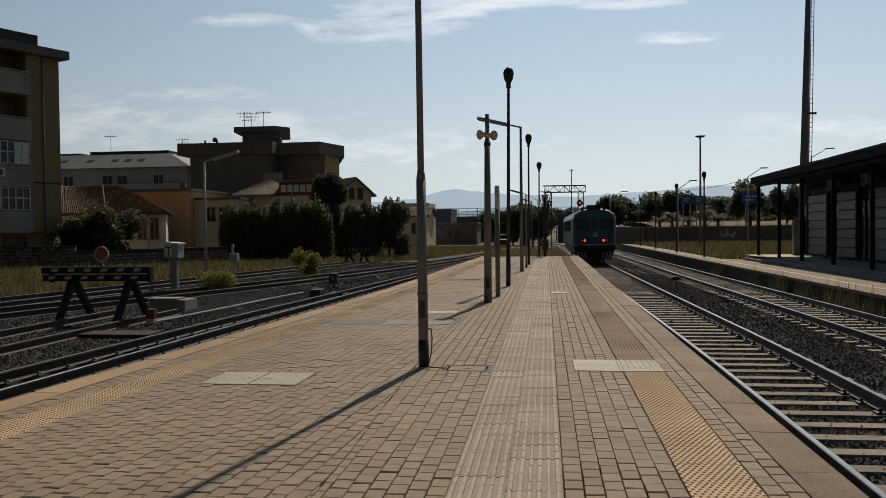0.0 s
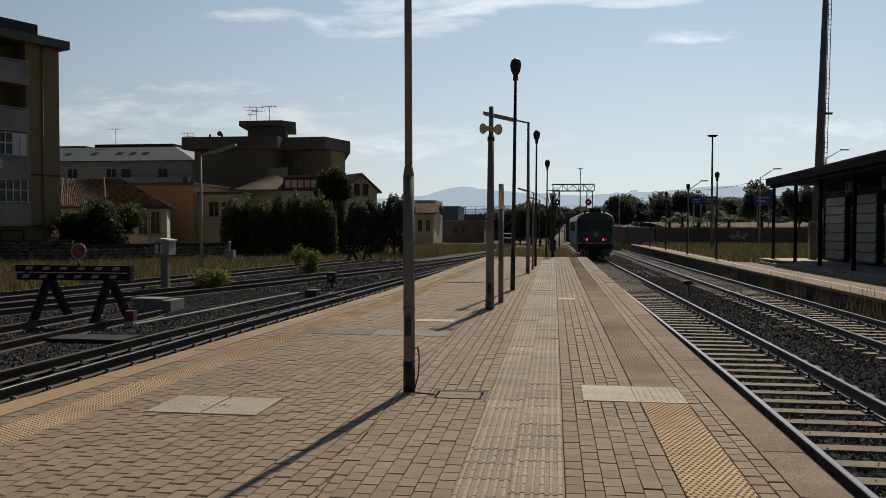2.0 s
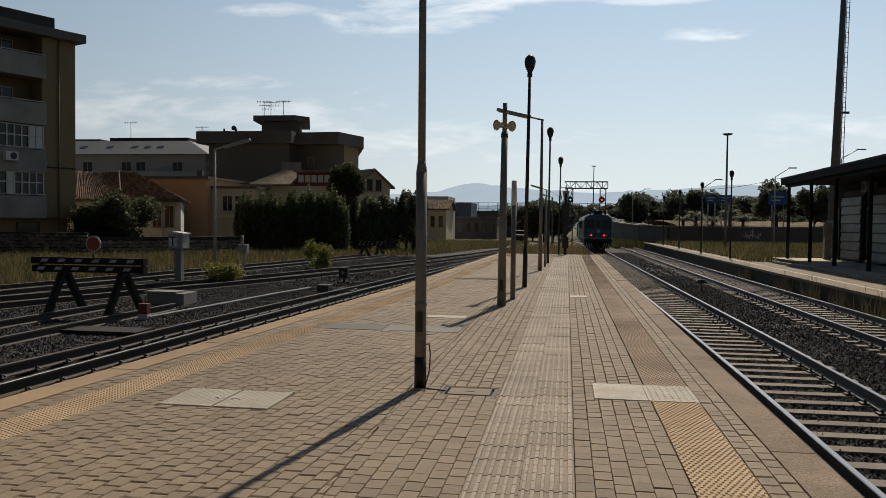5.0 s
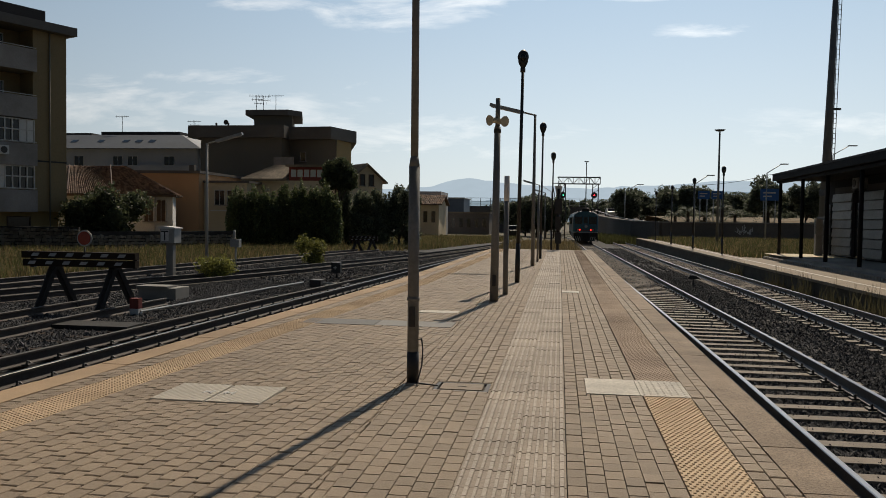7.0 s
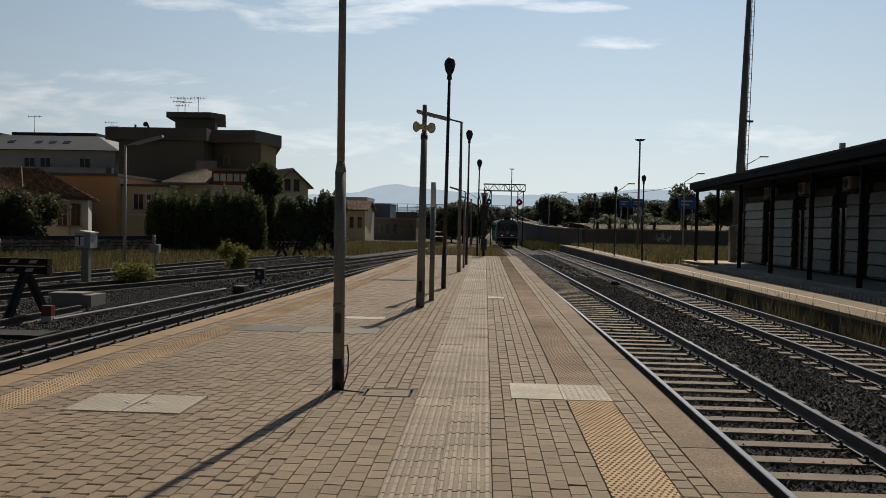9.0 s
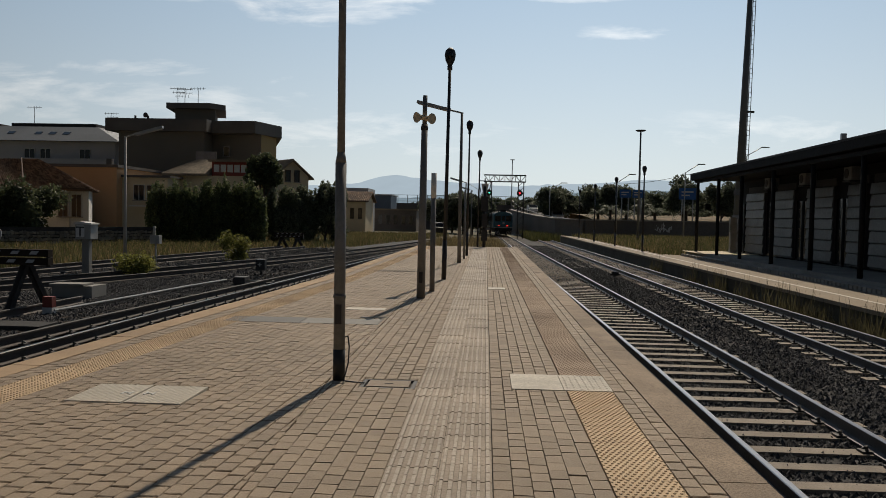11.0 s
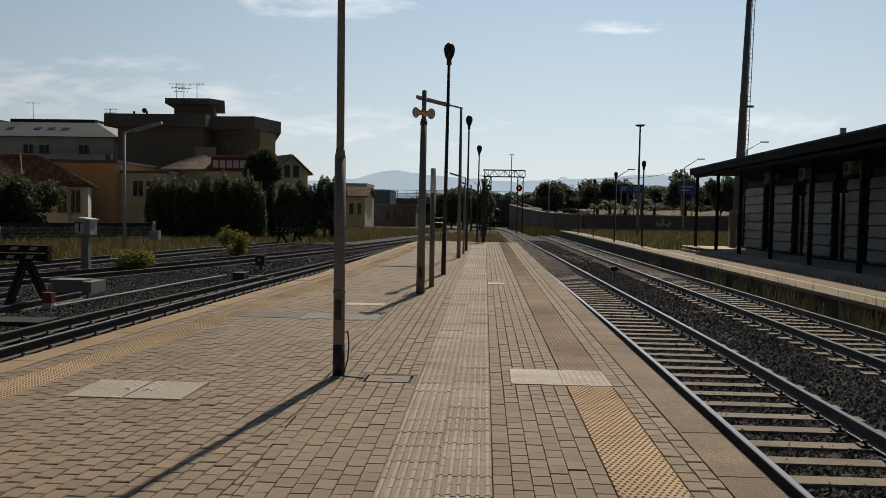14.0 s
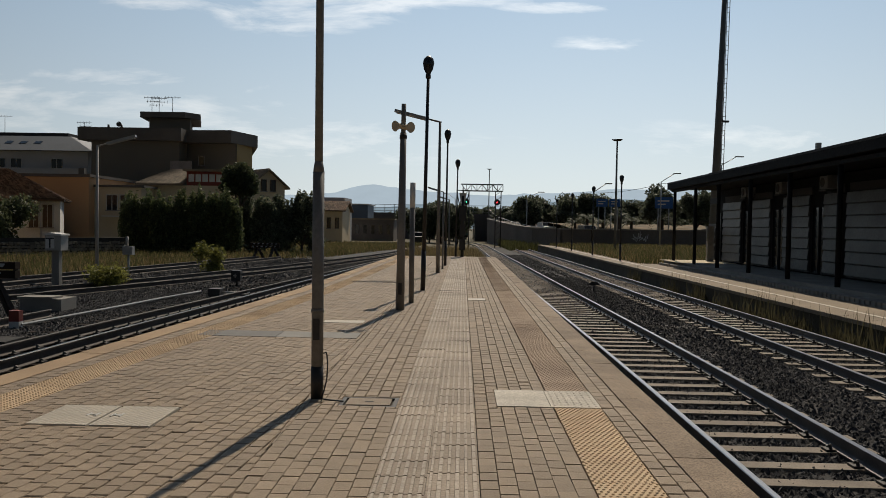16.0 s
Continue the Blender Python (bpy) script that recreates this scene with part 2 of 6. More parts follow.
FAR_PLATFORM = material("asphalt_platform", (0.31, 0.245, 0.175), 0.85, 0.65, 0.4, 40.0, 0.3)
WHITE_LINE = material("worn_white_line", (0.66, 0.60, 0.52), 0.7, 0.7, 1.0, 30.0, 0.2)
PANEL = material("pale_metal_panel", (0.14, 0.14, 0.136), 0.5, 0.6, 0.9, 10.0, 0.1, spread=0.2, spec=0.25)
CANOPY = material("dark_canopy_and_shaded_wall", (0.016, 0.016, 0.017), 0.85, 0.7, 0.8, 14.0, 0.1, spec=0.15)
TRAIN_BLUE = material("teal_blue_train_paint", (0.03, 0.12, 0.17), 0.35, 0.75, 0.7, 12.0, 0.05, coords="Object")
TRAIN_ROOF = material("train_roof", (0.07, 0.075, 0.08), 0.6, 0.6, 0.7, 12.0, 0.1, coords="Object")
TRAIN_GREY = material("pale_train_band", (0.45, 0.45, 0.43), 0.5, 0.7, 1.0, 12.0, 0.05, coords="Object")
TRAIN_BLACK = material("black_underframe", (0.02, 0.02, 0.02), 0.7, 0.6, 1.0, 12.0, 0.1, coords="Object")
TAIL_RED = glow("tail_lamp_red", (1.0, 0.04, 0.03), 2.0)
SIGNAL_GREEN = glow("signal_green", (0.1, 1.0, 0.55), 2.2)
SIGNAL_RED = glow("signal_red", (1.0, 0.04, 0.06), 2.0)
SIGN_BLUE = material("blue_road_sign", (0.02, 0.11, 0.36), 0.5, 0.85, 0.6, 10.0, 0.0)

# ---- building helpers ----
def np_mesh(name, verts, faces, mats):
    """A mesh from arrays of corners and of equal-sided faces."""
    me = bpy.data.meshes.new(name)
    verts, faces = np.asarray(verts, dtype=np.float32), np.asarray(faces, dtype=np.int32)
    k = faces.shape[1]
    me.vertices.add(len(verts))
    me.vertices.foreach_set("co", verts.ravel())
    me.loops.add(faces.size)
    me.loops.foreach_set("vertex_index", faces.ravel())
    me.polygons.add(len(faces))
    me.polygons.foreach_set("loop_start", np.arange(0, faces.size, k, dtype=np.int32))
    me.polygons.foreach_set("loop_total", np.full(len(faces), k, dtype=np.int32))
    me.polygons.foreach_set("use_smooth", np.zeros(len(faces), dtype=bool))
    me.update(calc_edges=True)
    for m in mats if isinstance(mats, (list, tuple)) else [mats]:
        me.materials.append(m)
    return me


def box(bm, x0, x1, y0, y1, z0, z1, turn=None, mat=0):
    vs = [bm.verts.new((x, y, z)) for z in (z0, z1) for x, y in ((x0, y0), (x1, y0), (x1, y1), (x0, y1))]
    if turn is not None:
        for v in vs:
            v.co = turn @ v.co
    fs = [bm.faces.new([vs[i] for i in q]) for q in ((3, 2, 1, 0), (4, 5, 6, 7), (0, 1, 5, 4), (1, 2, 6, 5), (2, 3, 7, 6), (3, 0, 4, 7))]
    for q in fs:
        q.material_index = mat
    return bm


def rod(bm, a, b, r0, r1=None, n=8, mat=0):
    """A round or many-sided bar from a to b."""
    a, b = Vector(a), Vector(b)
    r1 = r0 if r1 is None else r1
    q = (b - a).to_track_quat("Z", "Y")
    rings = []
    for p, r in ((a, r0), (b, r1)):
        rings.append([bm.verts.new(p + q @ Vector((r * math.cos(2 * math.pi * i / n), r * math.sin(2 * math.pi * i / n), 0))) for i in range(n)])
    for i in range(n):
        f = bm.faces.new((rings[0][i], rings[0][(i + 1) % n], rings[1][(i + 1) % n], rings[1][i]))
        f.smooth, f.material_index = n > 6, mat
    bm.faces.new(rings[0][::-1]).material_index = mat
    bm.faces.new(rings[1]).material_index = mat
    return bm


def prism(bm, outline, y0, y1, mat=0, axis="y"):
    """A flat outline of (x, z) drawn along y (or of (y, z) along x)."""
    put = (lambda u, w, d: (u, d, w)) if axis == "y" else (lambda u, w, d: (d, u, w))
    a = [bm.verts.new(put(u, w, y0)) for u, w in outline]
    b = [bm.verts.new(put(u, w, y1)) for u, w in outline]
    n = len(outline)
    for i in range(n):
        bm.faces.new((a[i], a[(i + 1) % n], b[(i + 1) % n], b[i])).material_index = mat
    bm.faces.new(a[::-1]).material_index = mat
    bm.faces.new(b).material_index = mat
    return bm


def lump(bm, centre, size, level=2, rough=0.0, mat=0):
    made = bmesh.ops.create_icosphere(bm, subdivisions=level, radius=1.0)["verts"]
    for v in made:
        k = 1 + rough * noise.noise(v.co * 2.3 + Vector(centre))
        v.co = Vector(centre) + Vector((v.co.x * size[0] * k, v.co.y * size[1] * k, v.co.z * size[2] * k))
    for v in made:
        for f in v.link_faces:
            f.smooth, f.material_index = True, mat
    return bm


def shaped(name, bm, mats, bevel=0.0):
    if bevel:
        sharp = [e for e in bm.edges if len(e.link_faces) == 2 and e.calc_face_angle(0) > 0.6]
        bmesh.ops.bevel(bm, geom=sharp, offset=bevel, segments=1, affect="EDGES")
    bmesh.ops.recalc_face_normals(bm, faces=bm.faces)
    me = bpy.data.meshes.new(name)
    bm.to_mesh(me)
    bm.free()
    for m in mats if isinstance(mats, (list, tuple)) else [mats]:
        me.materials.append(m)
    return me


def part(name, bm, mats, parent=None, label="", bevel=0.0, at=None):
    """One mesh object out of a bmesh or a finished mesh, under its thing or part."""
    me = bm if isinstance(bm, bpy.types.Mesh) else shaped(name, bm, mats, bevel)
    ob = new(name, me)
    ob.parent = parent
    if at is not None:
        ob.matrix_basis = at
    return tagged(ob, label)


def thing(name, label, category, at=None, group="", kind=""):
    ob = new(name)
    ob.empty_display_size = 0.2
    if at is not None:
        ob.matrix_basis = at
    return tagged(ob, label, category, group, kind)


B = bmesh.new
RNG = np.random.default_rng(7)


def lin(y, pts):
    return float(np.interp(y, [p[0] for p in pts], [p[1] for p in pts]))


def z_right(y):
    return -0.6 - 0.004 * max(0.0, y - 15)


def z_left(y):
    return -0.35 - 0.005 * max(0.0, y - 15)


def x_kerb_left(y):
    return lin(y, ((-12, -6.0), (7.8, -4.86), (19.8, -4.17), (44.6, -3.72), (60, -3.5)))


def track_one(y):
    return 3.37 - 0.0062 * min(max(y - 12, 0), 93) - 0.0013 * max(0, y - 105) ** 2


def track_two(y):
    return 7.03 + 0.002 * max(y - 40, 0) - 0.0012 * max(0, y - 105) ** 2

# ---- ground ----
ys = np.unique(np.concatenate((np.arange(-60, 60, 2.0), np.arange(60, 200, 6.0), np.geomspace(200, 4200, 14))))
xs = np.unique(np.concatenate((-np.geomspace(60, 3500, 12), np.arange(-60, 61, 2.0), np.geomspace(60, 3500, 12))))
gv, gf = [], []
for y in ys:
    for x in xs:
        k = min(max((x + 5.5) / 3.0, 0), 1)
        z = (1 - k) * (z_left(min(y, 100)) - 0.26) + k * (z_right(min(y, 100)) - 0.3)
        gv.append((x, y, z + 0.03 * noise.noise((x * 0.4, y * 0.4, 0))))
w = len(xs)
for j in range(len(ys) - 1):
    for i in range(w - 1):
        gf.append((j * w + i, j * w + i + 1, (j + 1) * w + i + 1, (j + 1) * w + i))
tagged(new("ground", np_mesh("ground", gv, gf, GROUND)), "dry brown earth beside the railway", "ground", kind="structure")


def ground_at(x, y):
    k = min(max((x + 5.5) / 3.0, 0), 1)
    return (1 - k) * (z_left(min(y, 100)) - 0.26) + k * (z_right(min(y, 100)) - 0.3)


# ---- the island platform ----
Y0, Y1 = -10.0, 44.6
platform = thing("platform", "long block-paved island platform with stone kerbs", "platform", kind="structure")
rows = [Y0, 7.8, 19.8, Y1]
pv, pf = [], []
for y in rows:
    pv += [(x_kerb_left(y) + 0.03, y, -1.2), (x_kerb_left(y) + 0.03, y, -0.032), (1.73, y, -0.032), (1.73, y, -1.2)]
for j in range(len(rows) - 1):
    a, b = 4 * j, 4 * j + 4
    pf += [(a, a + 1, b + 1, b), (a + 1, a + 2, b + 2, b + 1), (a + 2, a + 3, b + 3, b + 2)]
pf += [(3, 2, 1, 0), (12, 13, 14, 15)]
part("platform_body", np_mesh("platform_body", pv, pf, JOINT), None, platform)

# ---- railway tracks ----
RAIL = [(-0.07, -0.17), (0.07, -0.17), (0.07, -0.155), (0.012, -0.13), (0.012, -0.045), (0.035, -0.035), (0.035, -0.006), (0.026, 0.0), (-0.026, 0.0), (-0.035, -0.006), (-0.035, -0.035), (-0.012, -0.045), (-0.012, -0.13), (-0.07, -0.155)]


def rail_mesh(line, head=None, flank=None):
    """A rail of true section along a line of (x, y, z of its top)."""
    bm = B()
    rings = []
    for i, p in enumerate(line):
        a, b = Vector(line[max(i - 1, 0)]), Vector(line[min(i + 1, len(line) - 1)])
        side = (b - a).cross(Vector((0, 0, 1))).normalized()
        rings.append([bm.verts.new(Vector(p) + side * u + Vector((0, 0, v))) for u, v in RAIL])
    n = len(RAIL)
    for r, s in zip(rings, rings[1:]):
        for i in range(n):
            f = bm.faces.new((r[i], r[(i + 1) % n], s[(i + 1) % n], s[i]))
            f.material_index = 1 if i in (6, 7, 8) else 0
    bm.faces.new(rings[0])
    bm.faces.new(rings[-1][::-1])
    return shaped("rail", bm, [flank or RAIL_SIDE, head or RAIL_TOP])


def sleeper_mesh(length, mats):
    bm = B()
    h = length / 2
    prism(bm, [(-0.13, -0.14), (0.13, -0.14), (0.11, 0.0), (-0.11, 0.0)], -h, h, axis="x")
    return shaped("sleeper", bm, mats)


def fastener_mesh():
    bm = B()
    for s in (-1, 1):
        box(bm, s * 0.055, s * 0.17, -0.07, 0.07, 0.0, 0.025)
        rod(bm, (s * 0.12, -0.05, 0.02), (s * 0.12, -0.05, 0.075), 0.018, 0.014, 6)
        rod(bm, (s * 0.12, -0.05, 0.07), (s * 0.075, 0.05, 0.05), 0.014, 0.014, 6)
        rod(bm, (s * 0.12, 0.05, 0.02), (s * 0.075, 0.05, 0.055), 0.016, 0.014, 6)
    return shaped("rail_fastener", bm, DARK_STEEL)


FASTENER = fastener_mesh()


def track(label, centre, level, y0, y1, sleepers, spacing, width, clips=26, half=0.7525, angle=0.0, head=None):
    t = thing("railway_track", label, "track", kind="structure")
    step = 2.0
    yy = np.arange(y0, y1 + step, step)
    for s in (-1, 1):
        part("rail", rail_mesh([(centre(y) + s * half, y, level(y)) for y in yy], head, RAIL_SIDE if head else STEEL_SIDE), None, t)
    me = sleeper_mesh(width, sleepers)
    count, clipped = 0, 0
    y = y0 + 0.3
    while y < y1 and count < 300:
        z = level(y) - 0.172
        skew = RNG.normal(0, 0.6) + angle
        part("sleeper", me, None, t, at=pose(centre(y) + RNG.normal(0, 0.012), y, z, 0, 0, skew))
        if y > 1 and clipped < clips:
            clipped += 1
            for s in (-1, 1):
                part("rail_fastener", FASTENER, None, t, at=pose(centre(y) + s * half, y, z))
        y += spacing * (1 + RNG.normal(0, 0.02))
        count += 1
    return t


track("main railway line with concrete sleepers beside the platform", track_one, z_right, -6, 186, SLEEPER, 0.6, 2.3, 60)
track("second railway line with concrete sleepers", track_two, z_right, -2, 150, SLEEPER, 0.6, 2.3, 50)


def bent(pts):
    return lambda y: lin(y, pts)


WORN = material("worn_rail_head", (0.07, 0.065, 0.063), 0.42, 0.6, 1.5, 40.0, 0.1, metal=0.6)
DULL = material("dull_rail_head", (0.045, 0.036, 0.032), 0.7, 0.6, 1.5, 40.0, 0.1)
slant = bent(((-10, -7.36), (66, -4.24), (120, -2.3)))
t = thing("railway_track", "turnout rails on dark wooden sleepers beside the platform", "track", kind="structure")
yy = np.arange(-8, 92, 2.0)
part("rail", rail_mesh([(slant(y), y, z_left(y)) for y in yy], WORN), None, t)
part("rail", rail_mesh([(-7.95 + 0.056 * y, y, z_left(y)) for y in np.arange(-8, 62, 2.0)], DULL), None, t)
me = sleeper_mesh(2.6, WOOD_SLEEPER)
for i in range(130):
    y = -6 + i * 0.65
    part("sleeper", me, None, t, at=pose(slant(y) - 0.75, y, z_left(y) - 0.172, 0, 0, RNG.normal(-2.5, 1.5)))
    if 5 < y < 30:
        for x in (slant(y), -7.95 + 0.056 * y):
            part("rail_fastener", FASTENER, None, t, at=pose(x, y, z_left(y) - 0.172))
track("old siding on sunken wooden sleepers ending at a buffer stop", bent(((-20, -9.95), (20, -9.95))), z_left, -8, 17.4, WOOD_SLEEPER, 0.65, 2.4, 0, head=DULL)
track("curving goods line with rusty rails", bent(((0, -17.4), (18.4, -13.45), (30, -10.6), (42, -8.45), (60, -6.2), (90, -3.9))), z_left, 4, 88, WOOD_SLEEPER, 0.65, 2.4, 0, angle=-10, head=DULL)
track("weedy siding with rusty rails and a far buffer stop", bent(((0, -18.2), (21.8, -15.9), (53, -12.9))), z_left, 4, 53, WOOD_SLEEPER, 0.65, 2.4, 0, angle=-5, head=DULL)

# ---- ballast ----
def bed(name, xa, xb, level, y0, y1, label):
    yy = np.arange(y0, y1 + 0.1, 1.0)
    v, f = [], []
    n = 22
    for y in yy:
        a, b = xa(y), xb(y)
        for i in range(n):
            x = a + (b - a) * i / (n - 1)
            edge = -0.25 if i in (0, n - 1) else 0.0
            v.append((x, y, level(y) - 0.215 + edge + 0.035 * noise.noise((x * 1.3, y * 1.3, 3))))
    for j in range(len(yy) - 1):
        for i in range(n - 1):
            k = j * n + i
            f.append((k, k + 1, k + n + 1, k + n))
    tagged(new(name, np_mesh(name, v, f, BALLAST_BED)), label, "ballast", kind="structure")


bed("ballast_bed", lambda y: 1.7 if y < 46 else track_one(y) - 2.0, lambda y: 8.67 if y < 96 else track_two(y) + 2, z_right, -8, 184, "dark crushed stone ballast between the tracks")
bed("ballast_bed_side", lambda y: lin(y, ((0, -19.8), (22, -17.4), (53, -14.2), (90, -6.5))), lambda y: x_kerb_left(min(y, 50)) + (0.0 if y < 45 else 1.0), z_left, -8, 92, "dark crushed stone ballast under the sidings")


def stones(name, label, count, xa, xb, y0, y1, level, size, lift=0.0):
    u, w = RNG.random(count), RNG.random(count)
    y = y0 + (y1 - y0) * w
    a = np.array([xa(q) for q in y])
    b = np.array([xb(q) for q in y])
    x = a + (b - a) * u
    z = np.array([level(q) for q in y]) - 0.216 + RNG.uniform(-0.02, 0.022, count) + lift
    s = size * RNG.uniform(0.6, 1.35, count)
    octa = np.array([(1, 0, -0.35), (0, 1, -0.35), (-1, 0, -0.35), (0, -1, -0.35), (0.25, 0.15, 0.75)], float)
    tri = np.array([(0, 1, 4), (1, 2, 4), (2, 3, 4), (3, 0, 4)])
    v = octa[None] * RNG.uniform(0.65, 1.25, (count, 5, 1)) + RNG.normal(0, 0.24, (count, 5, 3))
    q = RNG.uniform(0, 2 * np.pi, count)
    c, t = np.cos(q)[:, None], np.sin(q)[:, None]
    v = np.stack((v[..., 0] * c - v[..., 1] * t, v[..., 0] * t + v[..., 1] * c, v[..., 2] * 0.8), -1) * s[:, None, None]
    v += np.stack((x, y, z), -1)[:, None]
    f = tri[None] + 5 * np.arange(count)[:, None, None]
    tagged(new(name, np_mesh(name, v.reshape(-1, 3), f.reshape(-1, 3), BALLAST)), label, "ballast", kind="stuff")


right_a, right_b = (lambda y: 1.78), (lambda y: 8.6)
stones("ballast_stones", "loose dark grey ballast stones between the rails", 150000, right_a, right_b, 1.0, 18, z_right, 0.036, 0.0)
stones("ballast_stones", "loose dark grey ballast stones between the rails", 90000, right_a, right_b, 18, 42, z_right, 0.045, 0.0)
stones("ballast_stones", "loose dark grey ballast stones between the rails", 12000, right_a, right_b, 42, 80, z_right, 0.07)
left_a, left_b = (lambda y: lin(y, ((0, -19.5), (22, -17.2), (53, -14)))), (lambda y: x_kerb_left(y) - 0.06)
stones("ballast_stones", "loose grey ballast stones beside the sidings", 130000, left_a, lambda y: -8.75 + 0.056 * y, 8, 26, z_left, 0.036, 0.03)
stones("ballast_stones", "loose grey ballast stones beside the sidings", 40000, left_a, left_b, 26, 55, z_left, 0.06, 0.03)

# pale loose stones between kerb and rail, raised against the kerb side
n = 190
v, f = [], []
for i in range(n):
    bm_c = np.array((1.805 + RNG.normal(0, 0.012), 4.0 + i * 0.088 + RNG.normal(0, 0.03), -0.11 + RNG.normal(0, 0.015)))
    s = RNG.uniform(0.028, 0.05)
    octa = np.array([(1, 0, 0), (-1, 0, 0), (0, 1.3, 0), (0, -1.3, 0), (0, 0, 0.9), (0, 0, -0.9)]) * RNG.uniform(0.7, 1.2, (6, 1)) * s
    v.append(bm_c + octa)
    f.append(np.array([(0, 2, 4), (2, 1, 4), (1, 3, 4), (3, 0, 4), (2, 0, 5), (1, 2, 5), (3, 1, 5), (0, 3, 5)]) + 6 * i)
PEBBLE = material("pale_stone", (0.55, 0.50, 0.43), 0.8, 0.7, 3.0, 60.0, 0.4, spread=0.25, island=True)
tagged(new("mortar_lumps", np_mesh("mortar_lumps", np.concatenate(v), np.concatenate(f), PEBBLE)), "row of pale loose stones along the platform kerb", "mortar", kind="stuff")

# ---- posts and lamps on the platform ----
def lamp_head(bm, x, y, z, tall=0.5, wide=0.29):
    """The egg-shaped head of a platform lamp, seen edge-on from the end of the platform."""
    ring = []
    prof = [(0.0, 0.10), (0.12, 0.20), (0.35, 0.40), (0.65, 0.5), (0.85, 0.42), (1.0, 0.16)]
    for k, r in prof:
        ring.append([bm.verts.new((x + r * wide * math.cos(a), y + r * wide * 0.75 * math.sin(a), z + k * tall)) for a in np.linspace(0, 2 * math.pi, 13)[:-1]])
    for a, b in zip(ring, ring[1:]):
        for i in range(12):
            bm.faces.new((a[i], a[(i + 1) % 12], b[(i + 1) % 12], b[i])).smooth = True
    bm.faces.new(ring[0][::-1])
    bm.faces.new(ring[-1])


def lamp_post(x, y, z0, top, lean=0.0, thick=0.045):
    t = thing("platform_lamp", "slim black platform lamp post with an egg-shaped head", "lamp post", pose(x, y, z0, 0, lean, 0), "platform lamps")
    part("pole", rod(rod(B(), (0, 0, 0), (0, 0, 1.0), thick * 1.25, thick * 1.2, 12), (0, 0, 1.0), (0, 0, top - 0.46), thick, thick * 0.75, 12), BLACK, t)
    bm = B()
    lamp_head(bm, 0, 0, top - 0.5)
    head = part("lamp_head", bm, BLACK, t)
    bm = B()
    lump(bm, (0, -0.1, top - 0.2), (0.075, 0.03, 0.095), 2)
    part("lens", bm, GLASS_DARK, head)
    bm = B()
    rod(bm, (0, 0, top - 0.56), (0, 0, top - 0.46), thick * 1.3, thick * 1.3, 12)
    part("collar", bm, DARK_STEEL, t)
    return t


# the tall thick pole beside the guide strip
post = thing("lighting_pole", "tall weathered grey stepped steel pole with a black base", "lamp post", pose(-1.39, 7.74, 0, 0, -0.25, 0))
part("base_sleeve", rod(B(), (0, 0, 0), (0, 0, 0.3), 0.06, 0.059, 16), BLACK, post, "black tarred base")
bm = rod(B(), (0, 0, 0.3), (0, 0, 2.1), 0.056, 0.054, 16)
rod(bm, (0, 0, 2.1), (0, 0, 2.2), 0.054, 0.038, 16)
rod(bm, (0, 0, 2.2), (0, 0, 5.3), 0.038, 0.034, 16)
part("pole", bm, POLE, post)
part("band", rod(B(), (0, 0, 0.80), (0, 0, 0.835), 0.062, 0.062, 16), POLE, post)
bm = box(B(), -0.03, 0.03, -0.066, -0.045, 0.55, 0.74)
part("service_door", bm, DARK_STEEL, post, "rusty dark service door", bevel=0.006)
bm = B()
lamp_head(bm, 0, 0, 5.28)
part("lamp_head", bm, BLACK, post)
cable = thing("loose_cable", "thin black cable hanging out of the pole base", "cable", pose(-1.39, 7.74, 0))
bm = B()
pts = [(0.055, 0.0, 0.42), (0.085, -0.01, 0.43), (0.10, -0.02, 0.33), (0.095, -0.03, 0.18), (0.07, -0.04, 0.07), (0.05, -0.06, 0.006), (0.14, -0.10, 0.006), (0.27, -0.14, 0.006)]
for a, b in zip(pts, pts[1:]):
    rod(bm, a, b, 0.007, 0.007, 6)
part("cord", bm, BLACK, cable)

lamp_post(-1.04, 20.69, 0, 5.89, 0.55, 0.05)
lamp_post(-0.76, 33.89, 0, 5.64, 0.25)
lamp_post(-0.41, 43.94, 0, 5.25, 0.4)

# the loudspeaker pole
post = thing("loudspeaker_pole", "weathered pale grey pole carrying two horn loudspeakers", "pole", pose(-1.24, 15.79, 0, 0, 0.25, 0))
bm = rod(B(), (0, 0, 0), (0, 0, 3.4), 0.085, 0.06, 14)
rod(bm, (0, 0, 3.4), (0, 0, 3.95), 0.045, 0.045, 12)
part("pole", bm, POLE, post)
part("service_door", box(B(), -0.035, 0.035, -0.095, -0.07, 0.3, 0.52), BLACK, post, bevel=0.006)
for s, z in ((-1, 3.52), (1, 3.50)):
    bm = B()
    rod(bm, (0, -0.02, z), (s * 0.09, -0.06, z), 0.05, 0.055, 12)
    rod(bm, (s * 0.09, -0.06, z), (s * 0.15, -0.12, z - 0.01), 0.055, 0.105, 14)
    part("loudspeaker", bm, PLASTER_CREAM, post, "cream horn loudspeaker")
bm = rod(B(), (0, 0, 3.28), (0, 0, 3.36), 0.07, 0.07, 12)
part("bracket", bm, DARK_STEEL, post)

post = thing("marker_post", "short round post, white above and grey below", "post", pose(-1.12, 17.3, 0))
part("pole", rod(B(), (0, 0, 0), (0, 0, 2.0), 0.055, 0.055, 12), POLE, post)
part("top_sleeve", rod(B(), (0, 0, 2.0), (0, 0, 2.53), 0.058, 0.058, 12), PLASTER_WHITE, post, "white painted upper sleeve")


